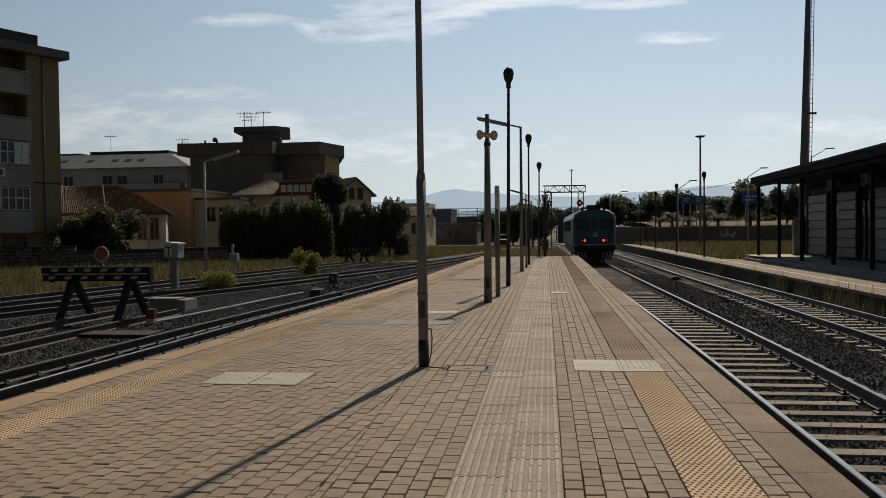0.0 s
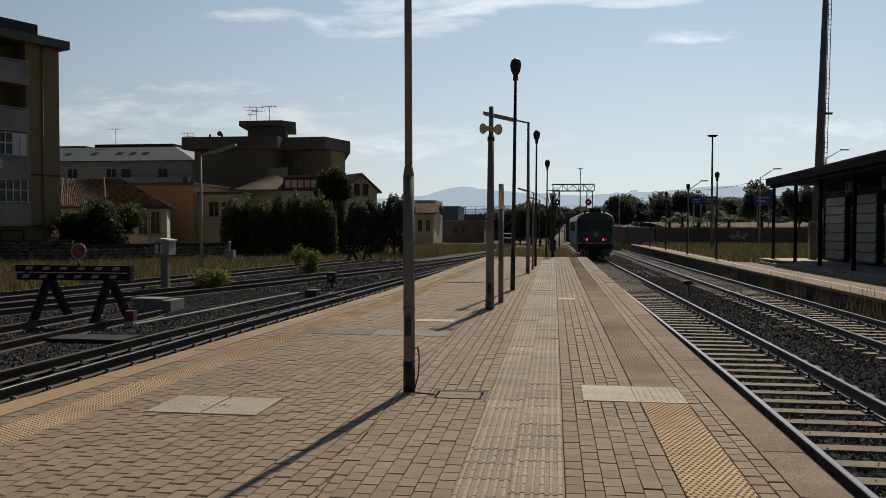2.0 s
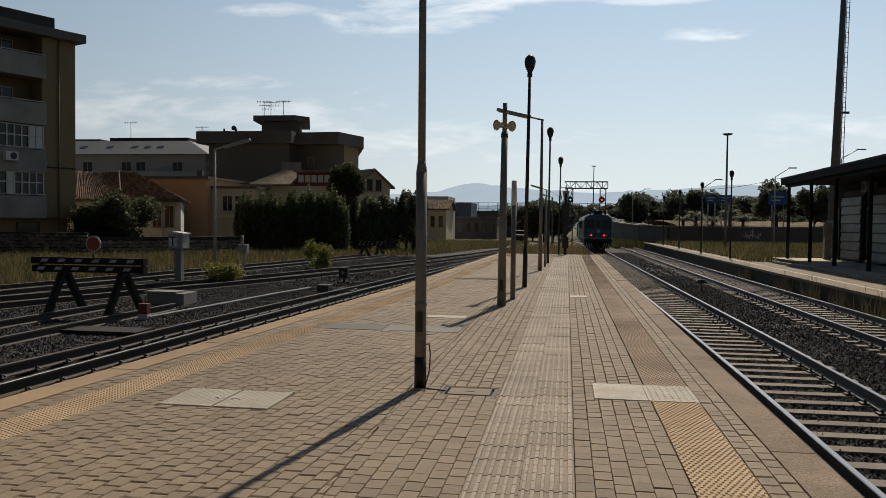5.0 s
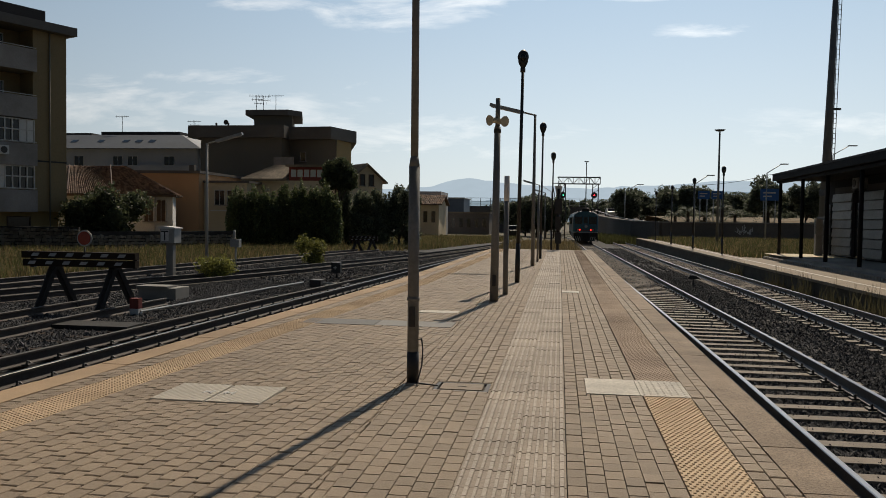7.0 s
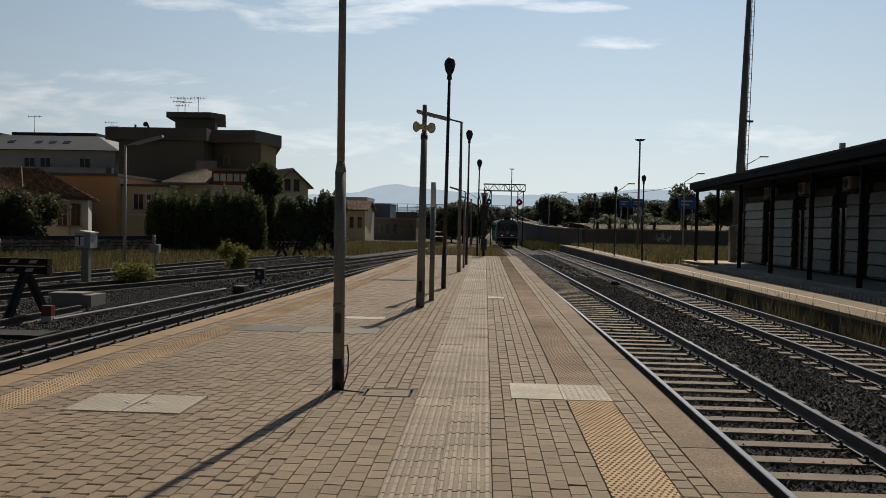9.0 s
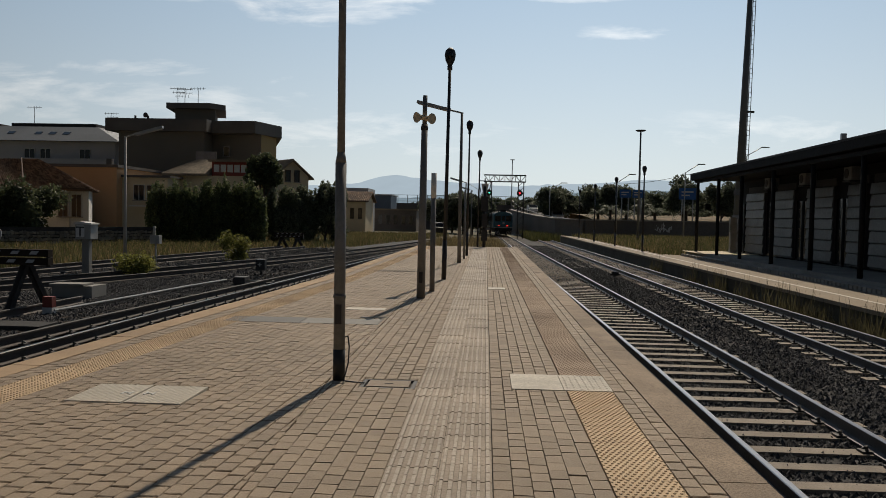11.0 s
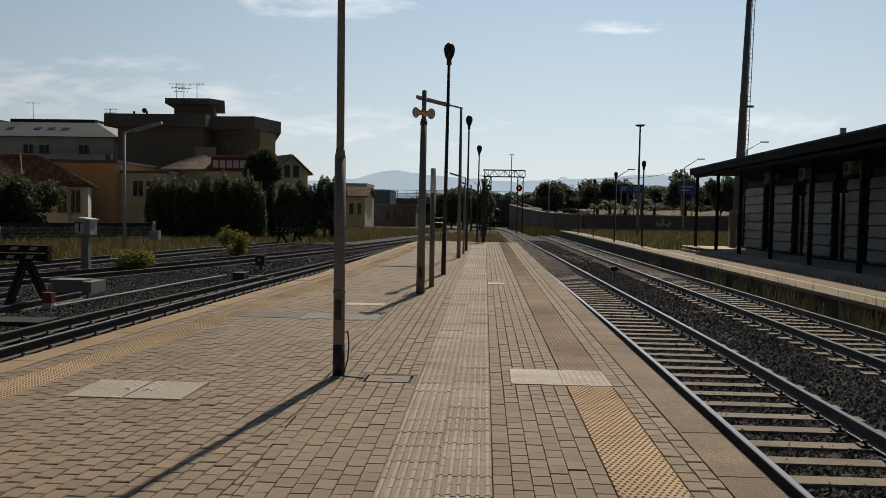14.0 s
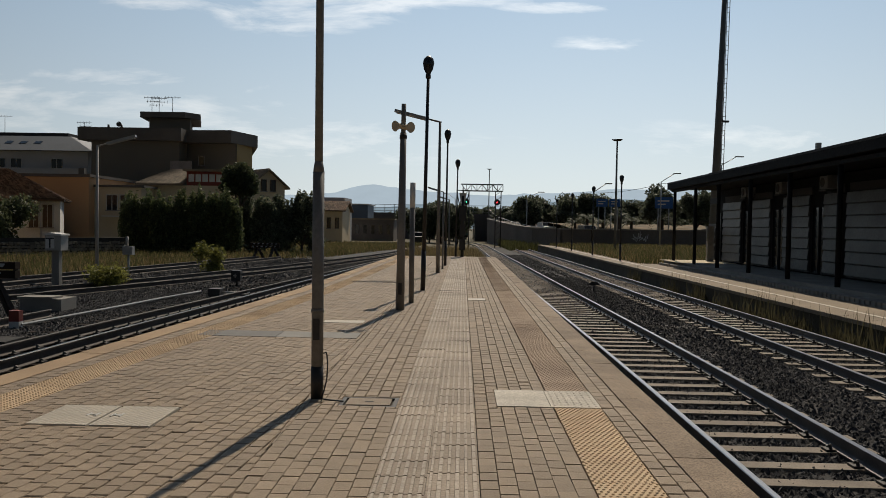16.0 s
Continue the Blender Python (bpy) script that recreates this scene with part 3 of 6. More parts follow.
def tube_lamp(x, y, z0, top, reach, rise, mat=POLE, thick=0.07, turn=0.0):
    t = thing("tube_street_lamp", "grey pole with a sloping arm-mounted tube lamp", "lamp post", pose(x, y, z0, 0, 0, turn), "tube lamps")
    part("pole", rod(B(), (0, 0, 0), (0, 0, top), thick, thick * 0.6, 12), mat, t)
    s = 1 if reach > 0 else -1
    a, b = Vector((-0.05 * s, 0, top - 0.02)), Vector((reach, 0, top + rise))
    arm = part("arm", rod(B(), a, a.lerp(b, 0.45), 0.03, 0.03, 8), mat, t)
    d = (b - a).normalized()
    bm = B()
    m = Matrix.Translation(a.lerp(b, 0.28)) @ d.to_track_quat("X", "Z").to_matrix().to_4x4()
    box(bm, 0, (b - a).length * 0.74, -0.09, 0.09, -0.05, 0.05, m)
    fix = part("lamp_housing", bm, GALV, t, "", 0.02)
    bm = B()
    box(bm, 0.06, (b - a).length * 0.70, -0.07, 0.07, -0.075, -0.052, m)
    part("diffuser", bm, WHITE_FRAME, fix)
    return t


tube_lamp(-0.9, 28.3, 0, 5.23, -1.54, 0.36)
tube_lamp(-1.5, 60, z_left(60) - 0.26, 5.0, -1.15, 0.33)
tube_lamp(-1.2, 68, z_left(68) - 0.26, 4.75, -1.0, 0.28)
tube_lamp(-14.5, 31.9, z_left(32) - 0.27, 5.27, 1.5, 0.4, PALE_POLE, 0.075)
bm = rod(B(), (0, 0, 0), (0, 0, 2.64), 0.04, 0.035, 10)
post = thing("thin_post", "thin grey steel post", "post", pose(-0.8, 31.08, 0))
part("pole", bm, POLE, post)

# the signal at the end of the platform
post = thing("platform_signal", "black colour-light signal post with a ladder cage, seen from behind", "signal", pose(-0.07, 44.15, 0))
part("mast", rod(B(), (0, 0, 0), (0, 0, 3.3), 0.09, 0.08, 12), BLACK, post)
part("signal_head", box(B(), -0.2, 0.2, -0.12, 0.06, 1.95, 2.75), BLACK, post, bevel=0.05)
part("junction_box", box(B(), -0.16, 0.17, -0.16, 0.05, 0.35, 0.95), BLACK, post, bevel=0.03)
part("relay_case", box(B(), -0.15, 0.15, -0.15, 0.08, 1.1, 1.8), BLACK, post, bevel=0.03)
bm = B()
prism(bm, [(-0.2, 3.45), (0.2, 3.45), (0.11, 2.95), (-0.11, 2.95)], -0.02, 0.02)
part("marker_plate", bm, WHITE_FRAME, post, "white tapering marker plate")
bm = B()
for x in (-0.34, 0.34):
    rod(bm, (x, 0.03, 3.6), (x * 0.55, 0.03, 2.8), 0.025, 0.025, 6)
rod(bm, (-0.34, 0.03, 3.6), (0.34, 0.03, 3.6), 0.025, 0.025, 6)
rod(bm, (0, 0.03, 3.3), (0, 0.03, 3.75), 0.03, 0.03, 6)
part("marker_frame", bm, BLACK, post)

def plan_box(pts, z0, z1):
    bm = B()
    lo = [bm.verts.new((*p, z0)) for p in pts]
    hi = [bm.verts.new((*p, z1)) for p in pts]
    bm.faces.new(lo[::-1])
    bm.faces.new(hi)
    for i in range(len(pts)):
        bm.faces.new((lo[i], lo[(i + 1) % len(pts)], hi[(i + 1) % len(pts)], hi[i]))
    return bm


# ---- the far platform and its station building ----
fp = thing("far_platform", "low side platform with a worn white safety line", "platform", kind="structure")
ZP = -0.28
part("platform_body", plan_box([(8.72, -10), (10.75, -10), (10.75, 70), (9.6, 90), (8.9, 94), (8.72, 94)], -1.6, ZP), FAR_PLATFORM, fp)
part("verge", plan_box([(10.755, 45.7), (60, 45.7), (60, 95), (9.2, 95), (9.63, 90), (10.755, 70)], -1.6, ZP - 0.12), GROUND, fp, "dry earth verge")
part("edge_wall", box(B(), 8.66, 8.716, -10, 93.9, -1.6, ZP - 0.09), EDGE_WALL, fp)
bm = B()
for i in range(103):
    box(bm, 8.56, 9.0, -10 + i + 0.01, -9 + i - 0.01, ZP - 0.085, ZP + 0.012)
part("edge_stone", bm, FAR_PLATFORM, fp)
part("safety_line", box(B(), 9.42, 9.55, -10, 84, ZP + 0.004, ZP + 0.008), WHITE_LINE, fp, "worn white safety line")

XB, YB0, YB1 = 13.6, 4.0, 46.0
st = thing("station_building", "low station building with a dark canopy and pale louvred panels", "building")
part("floor_slab", box(B(), 11.2, 22, YB0 - 6, YB1 - 0.4, -1.0, -0.03), CONCRETE, st)
part("step", box(B(), 10.75, 11.2, YB0 - 6, YB1 - 1.0, -1.0, -0.155), CONCRETE, st)
part("pale_floor", box(B(), 10.9, 15.0, 41.5, YB1 - 0.6, -0.026, -0.006), PLASTER_CREAM, st)
# wall, panels and units: the deep canopy's shade is put into their colours
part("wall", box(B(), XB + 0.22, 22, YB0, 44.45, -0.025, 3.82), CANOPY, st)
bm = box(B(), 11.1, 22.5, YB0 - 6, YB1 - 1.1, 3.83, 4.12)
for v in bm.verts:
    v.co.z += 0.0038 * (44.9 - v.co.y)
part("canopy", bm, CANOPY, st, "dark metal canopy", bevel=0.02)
bm = box(B(), 11.09, 22.5, YB0 - 6, YB1 - 1.1, 4.124, 4.2)
for v in bm.verts:
    v.co.z += 0.0038 * (44.9 - v.co.y)
part("roof_edge", bm, DARK_ROOF, st)
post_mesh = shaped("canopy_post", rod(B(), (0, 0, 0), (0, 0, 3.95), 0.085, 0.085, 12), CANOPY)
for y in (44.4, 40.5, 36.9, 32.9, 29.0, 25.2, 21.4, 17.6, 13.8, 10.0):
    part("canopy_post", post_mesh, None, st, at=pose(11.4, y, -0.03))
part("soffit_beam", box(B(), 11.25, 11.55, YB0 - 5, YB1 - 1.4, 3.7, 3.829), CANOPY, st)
for y in np.arange(8, 44, 3.9):
    light = part("strip_light", box(B(), 11.6, 11.72, y - 0.9, y + 0.9, 3.77, 3.82), WHITE_FRAME, st)
# panels of pale metal louvres, leaning in at their foot, between dark bays
slat = shaped("slat", prism(B(), [(0.0, 0.0), (-0.07, 0.03), (-0.03, 0.40), (0.0, 0.41)], -1.0, 1.0), PANEL)
bays = [(45.8, 44.5), (43.2, 40.5), (39.0, 36.7), (35.2, 32.6), (31.3, 29.9), (29.5, 25.6), (25.2, 21.4), (20.6, 17.0), (16.0, 12.4)]
for k, (a, b) in enumerate(bays):
    bay = part("louvre_panel", box(B(), XB + 0.06, XB + 0.215, b, a, 0.05, 3.05 if k else 2.0), DARK_STEEL, st)
    for i in range(7 if k else 4):
        o = part("slat", slat, None, bay, at=Matrix.Translation((XB + 0.05, (a + b) / 2, 0.1 + 0.43 * i)) @ Matrix.Diagonal((1, (a - b) / 2 - 0.01 * (i % 3), 1, 1)))
    # grey upper panel made near-black for the shade below the soffit
    part("upper_panel", box(B(), XB + 0.12, XB + 0.2, b, a, 3.1, 3.42), DARK_ROOF, bay)
for y in (43.85, 39.75, 35.95, 31.95):
    door = part("doorway", box(B(), XB + 0.16, XB + 0.215, y - 0.75, y + 0.75, 0.0, 2.6), GLASS_DARK, st, "dark glazed doorway")
    part("door_frame", box(B(), XB + 0.10, XB + 0.158, y - 0.03, y + 0.03, 0.0, 2.6), BLACK, door)
CABINET_GREY = material("aged_cabinet_grey", (0.40, 0.39, 0.37), 0.6, 0.7, 2.0, 20.0, 0.1)
AC_CASE = material("grey_unit_casing", (0.26, 0.25, 0.235), 0.6, 0.65, 2.0, 20.0, 0.1)
for y in (39.4, 35.1, 30.8):
    ac = thing("air_conditioner", "white wall-mounted air conditioner unit on the station wall", "air conditioner", pose(XB - 0.2, y, 3.24), "air conditioners")
    part("casing", box(B(), -0.05, 0.4, -0.33, 0.33, 0.02, 0.5), AC_CASE, ac, bevel=0.03)
    bm = B()
    rod(bm, (-0.07, 0.08, 0.26), (-0.045, 0.08, 0.26), 0.18, 0.18, 16)
    part("fan_grille", bm, DARK_STEEL, ac)
    part("bracket", box(B(), -0.1, 0.4, -0.3, 0.3, -0.06, 0.0), DARK_STEEL, ac)
# ventilated plinth blocks along the step
block = shaped("plinth_block", box(B(), -0.03, 0.0, -0.09, 0.09, 0, 0.15), CONCRETE)
for i in range(150):
    part("plinth_block", block, None, st, at=pose(10.747, 2.0 + i * 0.285, -0.30 if i % 2 else -0.315, 0, 0, 0))
ant = thing("rooftop_antenna", "slim mobile antenna on the canopy roof", "antenna", pose(16.0, 37.5, 4.2))
part("mast", rod(B(), (0, 0, 0), (0, 0, 0.9), 0.04, 0.04, 8), DARK_STEEL, ant)
part("panel", box(B(), -0.1, 0.12, -0.08, 0.08, 0.75, 1.5), GALV, ant, bevel=0.02)
vent = thing("roof_vent", "short vent pipe on the canopy roof", "vent", pose(14.0, 26.0, 4.24))
part("pipe", rod(B(), (0, 0, 0), (0, 0, 0.3), 0.04, 0.04, 8), DARK_STEEL, vent)
cabinet = thing("vending_cabinet", "pale louvred service cabinet beside the station wall", "cabinet", pose(13.1, 44.0, -0.03))
part("body", box(B(), -0.05, 0.28, -0.14, 0.14, 0, 1.9), AC_CASE, cabinet, bevel=0.03)
part("panel", box(B(), -0.07, -0.052, -0.1, 0.1, 1.1, 1.8), PANEL, cabinet)

# the tall telecommunications mast behind the station
mast = thing("telecom_mast", "very tall tapering grey steel mast with a ladder", "mast", pose(21.30, 70, -1.0, 0, 1.3, 0))
part("shaft", rod(B(), (0, 0, 0), (0, 0, 27), 0.40, 0.16, 16), MAST, mast)
bm = B()
for x in (0.44, 0.66):
    rod(bm, (x, 0, 0), (x - 0.22, 0, 27), 0.03, 0.03, 6)
for i in range(66):
    z = 0.4 + i * 0.4
    k = 0.22 * z / 27
    rod(bm, (0.44 - k, 0, z), (0.66 - k, 0, z), 0.02, 0.02, 5)
part("ladder", bm, DARK_STEEL, mast)
part("platform_bracket", box(B(), 0.25, 0.85, -0.15, 0.15, 11.9, 12.05), DARK_STEEL, mast)


def light_mast(x, y, z0, top):
    m = thing("light_mast", "slim steel light mast with a flat crown of floodlights", "light mast", pose(x, y, z0))
    part("pole", rod(B(), (0, 0, 0), (0, 0, top), 0.13, 0.07, 10), POLE, m)
    bm = rod(B(), (0, 0, top - 0.13), (0, 0, top), 0.3, 0.5, 12)
    part("lamp_crown", bm, DARK_STEEL, m)


light_mast(13.96, 75, -0.85, 10.7)
light_mast(4.7, 150, -1.0, 13.4)
for x, y, top in ((9.45, 59.6, 4.75), (9.6, 50.0, 4.95), (9.4, 70.6, 4.7), (9.4, 82, 4.6)):
    t = lamp_post(x, y, ZP, top + 0.28, 0, 0.055)


def street_lamp(x, y, z0, top, reach):
    t = thing("street_lamp", "grey street lamp with a long sloping arm", "street lamp", pose(x, y, z0), "street lamps")
    part("pole", rod(B(), (0, 0, 0), (0, 0, top - 0.9), 0.09, 0.06, 8), GALV, t)
    bm = rod(B(), (0, 0, top - 0.9), (reach * 0.75, 0, top), 0.045, 0.04, 8)
    part("arm", bm, GALV, t)
    part("lantern", box(B(), reach * 0.72, reach * 1.15, -0.12, 0.12, top - 0.02, top + 0.09), GALV, t, bevel=0.02)


street_lamp(14.0, 88, -0.9, 7.4, 1.7)
street_lamp(21.2, 88, -0.9, 8.6, 1.8)
street_lamp(27.6, 88, -0.9, 10.5, 2.0)
street_lamp(9.2, 118, -1.2, 8.0, 2.2)
street_lamp(-1.5, 150, -1.3, 9.0, -2.0)

# the long retaining wall and the blue road signs
wall = thing("retaining_wall", "long grey retaining wall beyond the tracks with faded graffiti", "wall", kind="structure")
line = [(4.9, 150, 3.1), (5.6, 138, 2.7), (6.6, 126, 2.25), (7.8, 114, 1.85), (9.3, 104, 1.58), (12.0, 97.5, 1.5)] + [(15.2 + 3.2 * i, 96.2 + 0.25 * i, 1.5 + 0.012 * i) for i in range(11)]
for (ax, ay, az_), (bx, by, bz) in zip(line, line[1:]):
    nx, ny = (Vector((by - ay, ax - bx)).normalized() * -0.45)
    for name, z0, z1, m, k in (("wall_panel", -1.6, 0.0, FAR_WALL, 1.0), ("coping", 0.003, 0.15, CONCRETE, 1.25)):
        bm = B()
        pts = [(ax, ay, az_), (bx, by, bz), (bx - nx * k, by - ny * k, bz), (ax - nx * k, ay - ny * k, az_)]
        lo = [bm.verts.new((p[0], p[1], -1.6 if name == "wall_panel" else p[2] + z0)) for p in pts]
        hi = [bm.verts.new((p[0], p[1], p[2] + z1)) for p in pts]
        bm.faces.new(lo[::-1])
        bm.faces.new(hi)
        for i in range(4):
            bm.faces.new((lo[i], lo[(i + 1) % 4], hi[(i + 1) % 4], hi[i]))
        part(name, bm, m, wall)
bm = B()
for i in range(26):
    x = 20.0 + i * 0.07 + RNG.normal(0, 0.05)
    z = 0.15 + RNG.uniform(0, 0.5)
    box(bm, -0.03, 0.03, -0.006, 0.006, 0, RNG.uniform(0.3, 0.8), pose(x, 96.2 + 0.25 * (x - 15.2) / 3.2 - 0.46, z, 0, RNG.uniform(-60, 60), 0))
graffiti = tagged(new("graffiti", shaped("graffiti", bm, PLASTER_WHITE)), "faded pale graffiti strokes on the retaining wall", "graffiti", kind="stuff")


bank = thing("dry_bank", "bank of dry brown grass behind the retaining wall", "bank", kind="structure")
bv, bf = [], []
bx = np.linspace(13.5, 46, 34)
for x in bx:
    for y, z in ((97.6, -1.5), (97.9, 1.2), (101.0, 1.8), (106.0, 2.15), (113.0, 2.4), (114.0, -1.5)):
        bv.append((x + (y - 97) * -0.12, y + (x - 15) * 0.08, z + (0.25 * noise.noise((x * 0.3, y * 0.3, 2)) if z > 0 else 0)))
for k in range(len(bx) - 1):
    for q in range(5):
        a = 6 * k + q
        bf.append((a, a + 6, a + 7, a + 1))
part("slope", np_mesh("slope", bv, bf, material("dry_bank_grass", (0.22, 0.145, 0.07), 0.95, 0.45, 0.5, 6.0, 0.8, tint=(0.14, 0.13, 0.06))), None, bank)


def road_sign(x, y, z, wide, tall):
    t = thing("road_sign", "blue motorway direction sign on two posts", "road sign", pose(x, y, 0), "blue road signs")
    part("panel", box(B(), 0, wide, -0.04, 0.0, z, z + tall), SIGN_BLUE, t, bevel=0.02)
    for px in (wide * 0.2, wide * 0.8):
        part("post", rod(B(), (px, 0.06, -1.0), (px, 0.06, z + tall), 0.06, 0.06, 8), GALV, t)
    for i in range(2):
        bm = box(B(), wide * 0.15, wide * (0.6 + 0.2 * i), -0.05, -0.042, z + tall * (0.3 + 0.3 * i), z + tall * (0.42 + 0.3 * i))
        part("lettering_bar", bm, WHITE_FRAME, t)


road_sign(15.8, 97, 4.3, 1.3, 0.95)
road_sign(17.3, 97, 4.3, 1.3, 0.95)
road_sign(22.7, 97, 4.2, 2.1, 1.35)
bm = B()
for p, q, sag in (((14.0, 88, 5.5), (21.2, 88, 6.6), 0.25), ((21.2, 88, 6.6), (27.6, 88, 8.3), 0.25)):
    pts = [Vector(p).lerp(Vector(q), i / 10) - Vector((0, 0, sag * 4 * (i / 10) * (1 - i / 10))) for i in range(11)]
    for a, b in zip(pts, pts[1:]):
        rod(bm, a, b, 0.02, 0.02, 4)
tagged(new("overhead_cable", shaped("overhead_cable", bm, BLACK)), "sagging overhead cable slung between the street lamps", "cable")

# ---- signal gantry over the tracks ----
g = thing("signal_gantry", "lattice steel signal gantry over the tracks", "gantry", pose(0, 112, 0))
bm = B()
X0, X1, ZA, ZB = -0.34, 5.4, 6.6, 7.5
for y in (-0.4, 0.4):
    for z in (ZA, ZB):
        box(bm, X0, X1, y - 0.06, y + 0.06, z - 0.06, z + 0.06)
    n = 8
    for i in range(n):
        a, b = X0 + (X1 - X0) * i / n, X0 + (X1 - X0) * (i + 1) / n
        rod(bm, (a, y, ZA if i % 2 else ZB), (b, y, ZB if i % 2 else ZA), 0.035, 0.035, 5)
        rod(bm, (b, y, ZA), (b, y, ZB), 0.03, 0.03, 5)
part("truss", bm, DARK_STEEL, g)
for x0 in (0.0, 4.4):
    bm = B()
    for x in (x0, x0 + 0.75):
        rod(bm, (x, 0, -1.3), (x, 0, ZA), 0.07, 0.07, 8)
    for i in range(10):
        z = -1.0 + i * 0.78
        rod(bm, (x0, 0, z), (x0 + 0.75, 0, z + 0.6), 0.03, 0.03, 5)
    part("tower", bm, DARK_STEEL, g)
for x, lamp, label in ((0.41, SIGNAL_GREEN, "green"), (4.6, SIGNAL_RED, "red")):
    s = part("signal_head", rod(B(), (x, -0.55, 5.05), (x, -0.5, 5.05), 0.42, 0.42, 20), BLACK, g, "round black signal showing " + label)
    part("signal_lamp", rod(B(), (x, -0.60, 5.05), (x, -0.555, 5.05), 0.11, 0.11, 14), lamp, s, "lit " + label + " lamp")
    part("hood", rod(B(), (x, -0.58, 5.4), (x, -0.4, 5.5), 0.1, 0.1, 8), BLACK, s)
part("walkway", box(B(), 4.2, 5.4, -0.35, 0.35, 3.1, 3.2), DARK_STEEL, g)

# ---- small signs between the right-hand tracks ----
def dwarf_box(x, y, z, label):
    t = thing("trackside_marker", label, "marker", pose(x, y, z))
    part("stem", rod(B(), (0, 0, -0.3), (0, 0, 0.14), 0.03, 0.03, 8), BLACK, t)
    bm = box(B(), -0.2, 0.2, -0.05, 0.05, 0.12, 0.2)
    box(bm, -0.14, 0.14, -0.05, 0.05, 0.2, 0.26)
    part("plate", bm, BLACK, t, bevel=0.01)


dwarf_box(5.2, 32.5, z_right(32) - 0.05, "small black marker on a stem between the tracks")

# ---- left side: buffer stops, boxes, buildings ----
def buffer_stop(x, y, z, w, h, spread, turn=0.0, disc=True):
    t = thing("buffer_stop", "black timber and rail buffer stop with pale worn stripes" if disc else "small black rail buffer stop at a siding end", "buffer stop", pose(x, y, z, 0, 0, turn), "buffer stops")
    for k in (0, 1):
        z0 = h - 0.30 + 0.175 * k
        part("beam", box(B(), -w / 2 - 0.03 * k, w / 2, -0.34, -0.16, z0, z0 + 0.145), WOOD_SLEEPER, t, bevel=0.015)
        for i in range(6):
            bx = -w / 2 + 0.12 + i * (w - 0.2) / 6 + 0.08 * k
            part("stripe", prism(B(), [(bx, z0 + 0.045), (bx + w * 0.06, z0 + 0.045), (bx + w * 0.06 + 0.05, z0 + 0.115), (bx + 0.05, z0 + 0.115)], -0.346, -0.342), PLASTER_GREY, t, "worn pale stripe")
    for x in (-w / 2 + 0.1, w / 2 - 0.1):
        part("end_post", box(B(), x - 0.05, x + 0.05, -0.158, -0.08, h - 0.34, h + 0.01), DARK_STEEL, t, bevel=0.01)
    for s in (-1, 1):
        cx = s * w * 0.27
        for dy, foot in ((-0.3, -0.42), (0.3, 0.32)):
            bm = B()
            m = Matrix.Translation((cx, 0, 0))
            a, b = Vector((cx + (-0.2 if dy < 0 else 0.25), foot, 0.0)), Vector((cx + (0.02 if dy < 0 else -0.04), -0.1 if dy < 0 else -0.05, h - 0.2))
            d = (b - a).normalized()
            mm = Matrix.Translation(a) @ d.to_track_quat("Z", "Y").to_matrix().to_4x4()
            L = (b - a).length
            box(bm, -0.085, 0.085, -0.02, 0.02, 0, L, mm)
            box(bm, -0.02, 0.02, -0.09, 0.09, 0, L, mm)
            part("leg", bm, DARK_STEEL, t)
    return t


buffer_stop(-10.27, 16.5, z_left(16) - 0.17, 2.62, 1.27, 0.5)
disc = thing("stop_disc", "round red stop disc with a white rim on the buffer beam", "sign", pose(-10.12, 16.15, 0.83))
bm = rod(B(), (0, 0, 0.24), (0, 0.02, 0.24), 0.175, 0.175, 28)
part("rim", bm, WHITE_FRAME, disc, "white rim")
part("face", rod(B(), (0, -0.012, 0.24), (0, -0.002, 0.24), 0.145, 0.145, 28), STOP_RED, disc, "weathered red face")
part("stem", rod(B(), (0, 0.01, -0.12), (0, 0.01, 0.05), 0.02, 0.02, 8), DARK_STEEL, disc)
buffer_stop(-13.0, 53.4, z_left(53) - 0.17, 2.0, 1.05, 0.5, -5, False)

box_t = thing("trackside_cabinet", "grey trackside cabinet marked with the letter T on a concrete post", "cabinet", pose(-12.7, 25.2, z_left(25) - 0.26))
part("post", box(B(), -0.115, 0.115, -0.1, 0.1, 0, 1.36), CONCRETE, box_t, bevel=0.02)
body = part("body", box(B(), -0.26, 0.24, -0.24, 0.24, 1.34, 1.80), CABINET_GREY, box_t, bevel=0.02)
bm = prism(B(), [(-0.30, 1.802), (0.28, 1.802), (0.28, 1.84), (-0.1, 1.89), (-0.30, 1.86)], -0.28, 0.28)
part("lid", bm, PLASTER_WHITE, box_t, "pale sloping lid")
curve = bpy.data.curves.new("letter", "FONT")
curve.body, curve.size, curve.extrude, curve.align_x = "T", 0.46, 0.004, "CENTER"
tmp = bpy.data.objects.new("letter", curve)
me = bpy.data.meshes.new_from_object(tmp)
me.materials.append(BLACK)
bpy.data.objects.remove(tmp)
part("plate", box(B(), -0.23, 0.04, -0.252, -0.243, 1.40, 1.77), PLASTER_WHITE, body)
part("letter", me, None, body, "black letter T", at=pose(-0.095, -0.256, 1.42, 90, 0, 0))

small = thing("junction_box", "small grey junction box on a thin post", "junction box", pose(-13.4, 32.3, z_left(32) - 0.26))
part("post", rod(B(), (0, 0, 0), (0, 0, 1.0), 0.04, 0.04, 8), PALE_POLE, small)
part("body", box(B(), -0.19, 0.19, -0.14, 0.14, 0.98, 1.32), CABINET_GREY, small, bevel=0.02)
part("stub", rod(B(), (-0.06, 0, 1.32), (-0.06, 0, 1.7), 0.07, 0.06, 8), PALE_POLE, small)

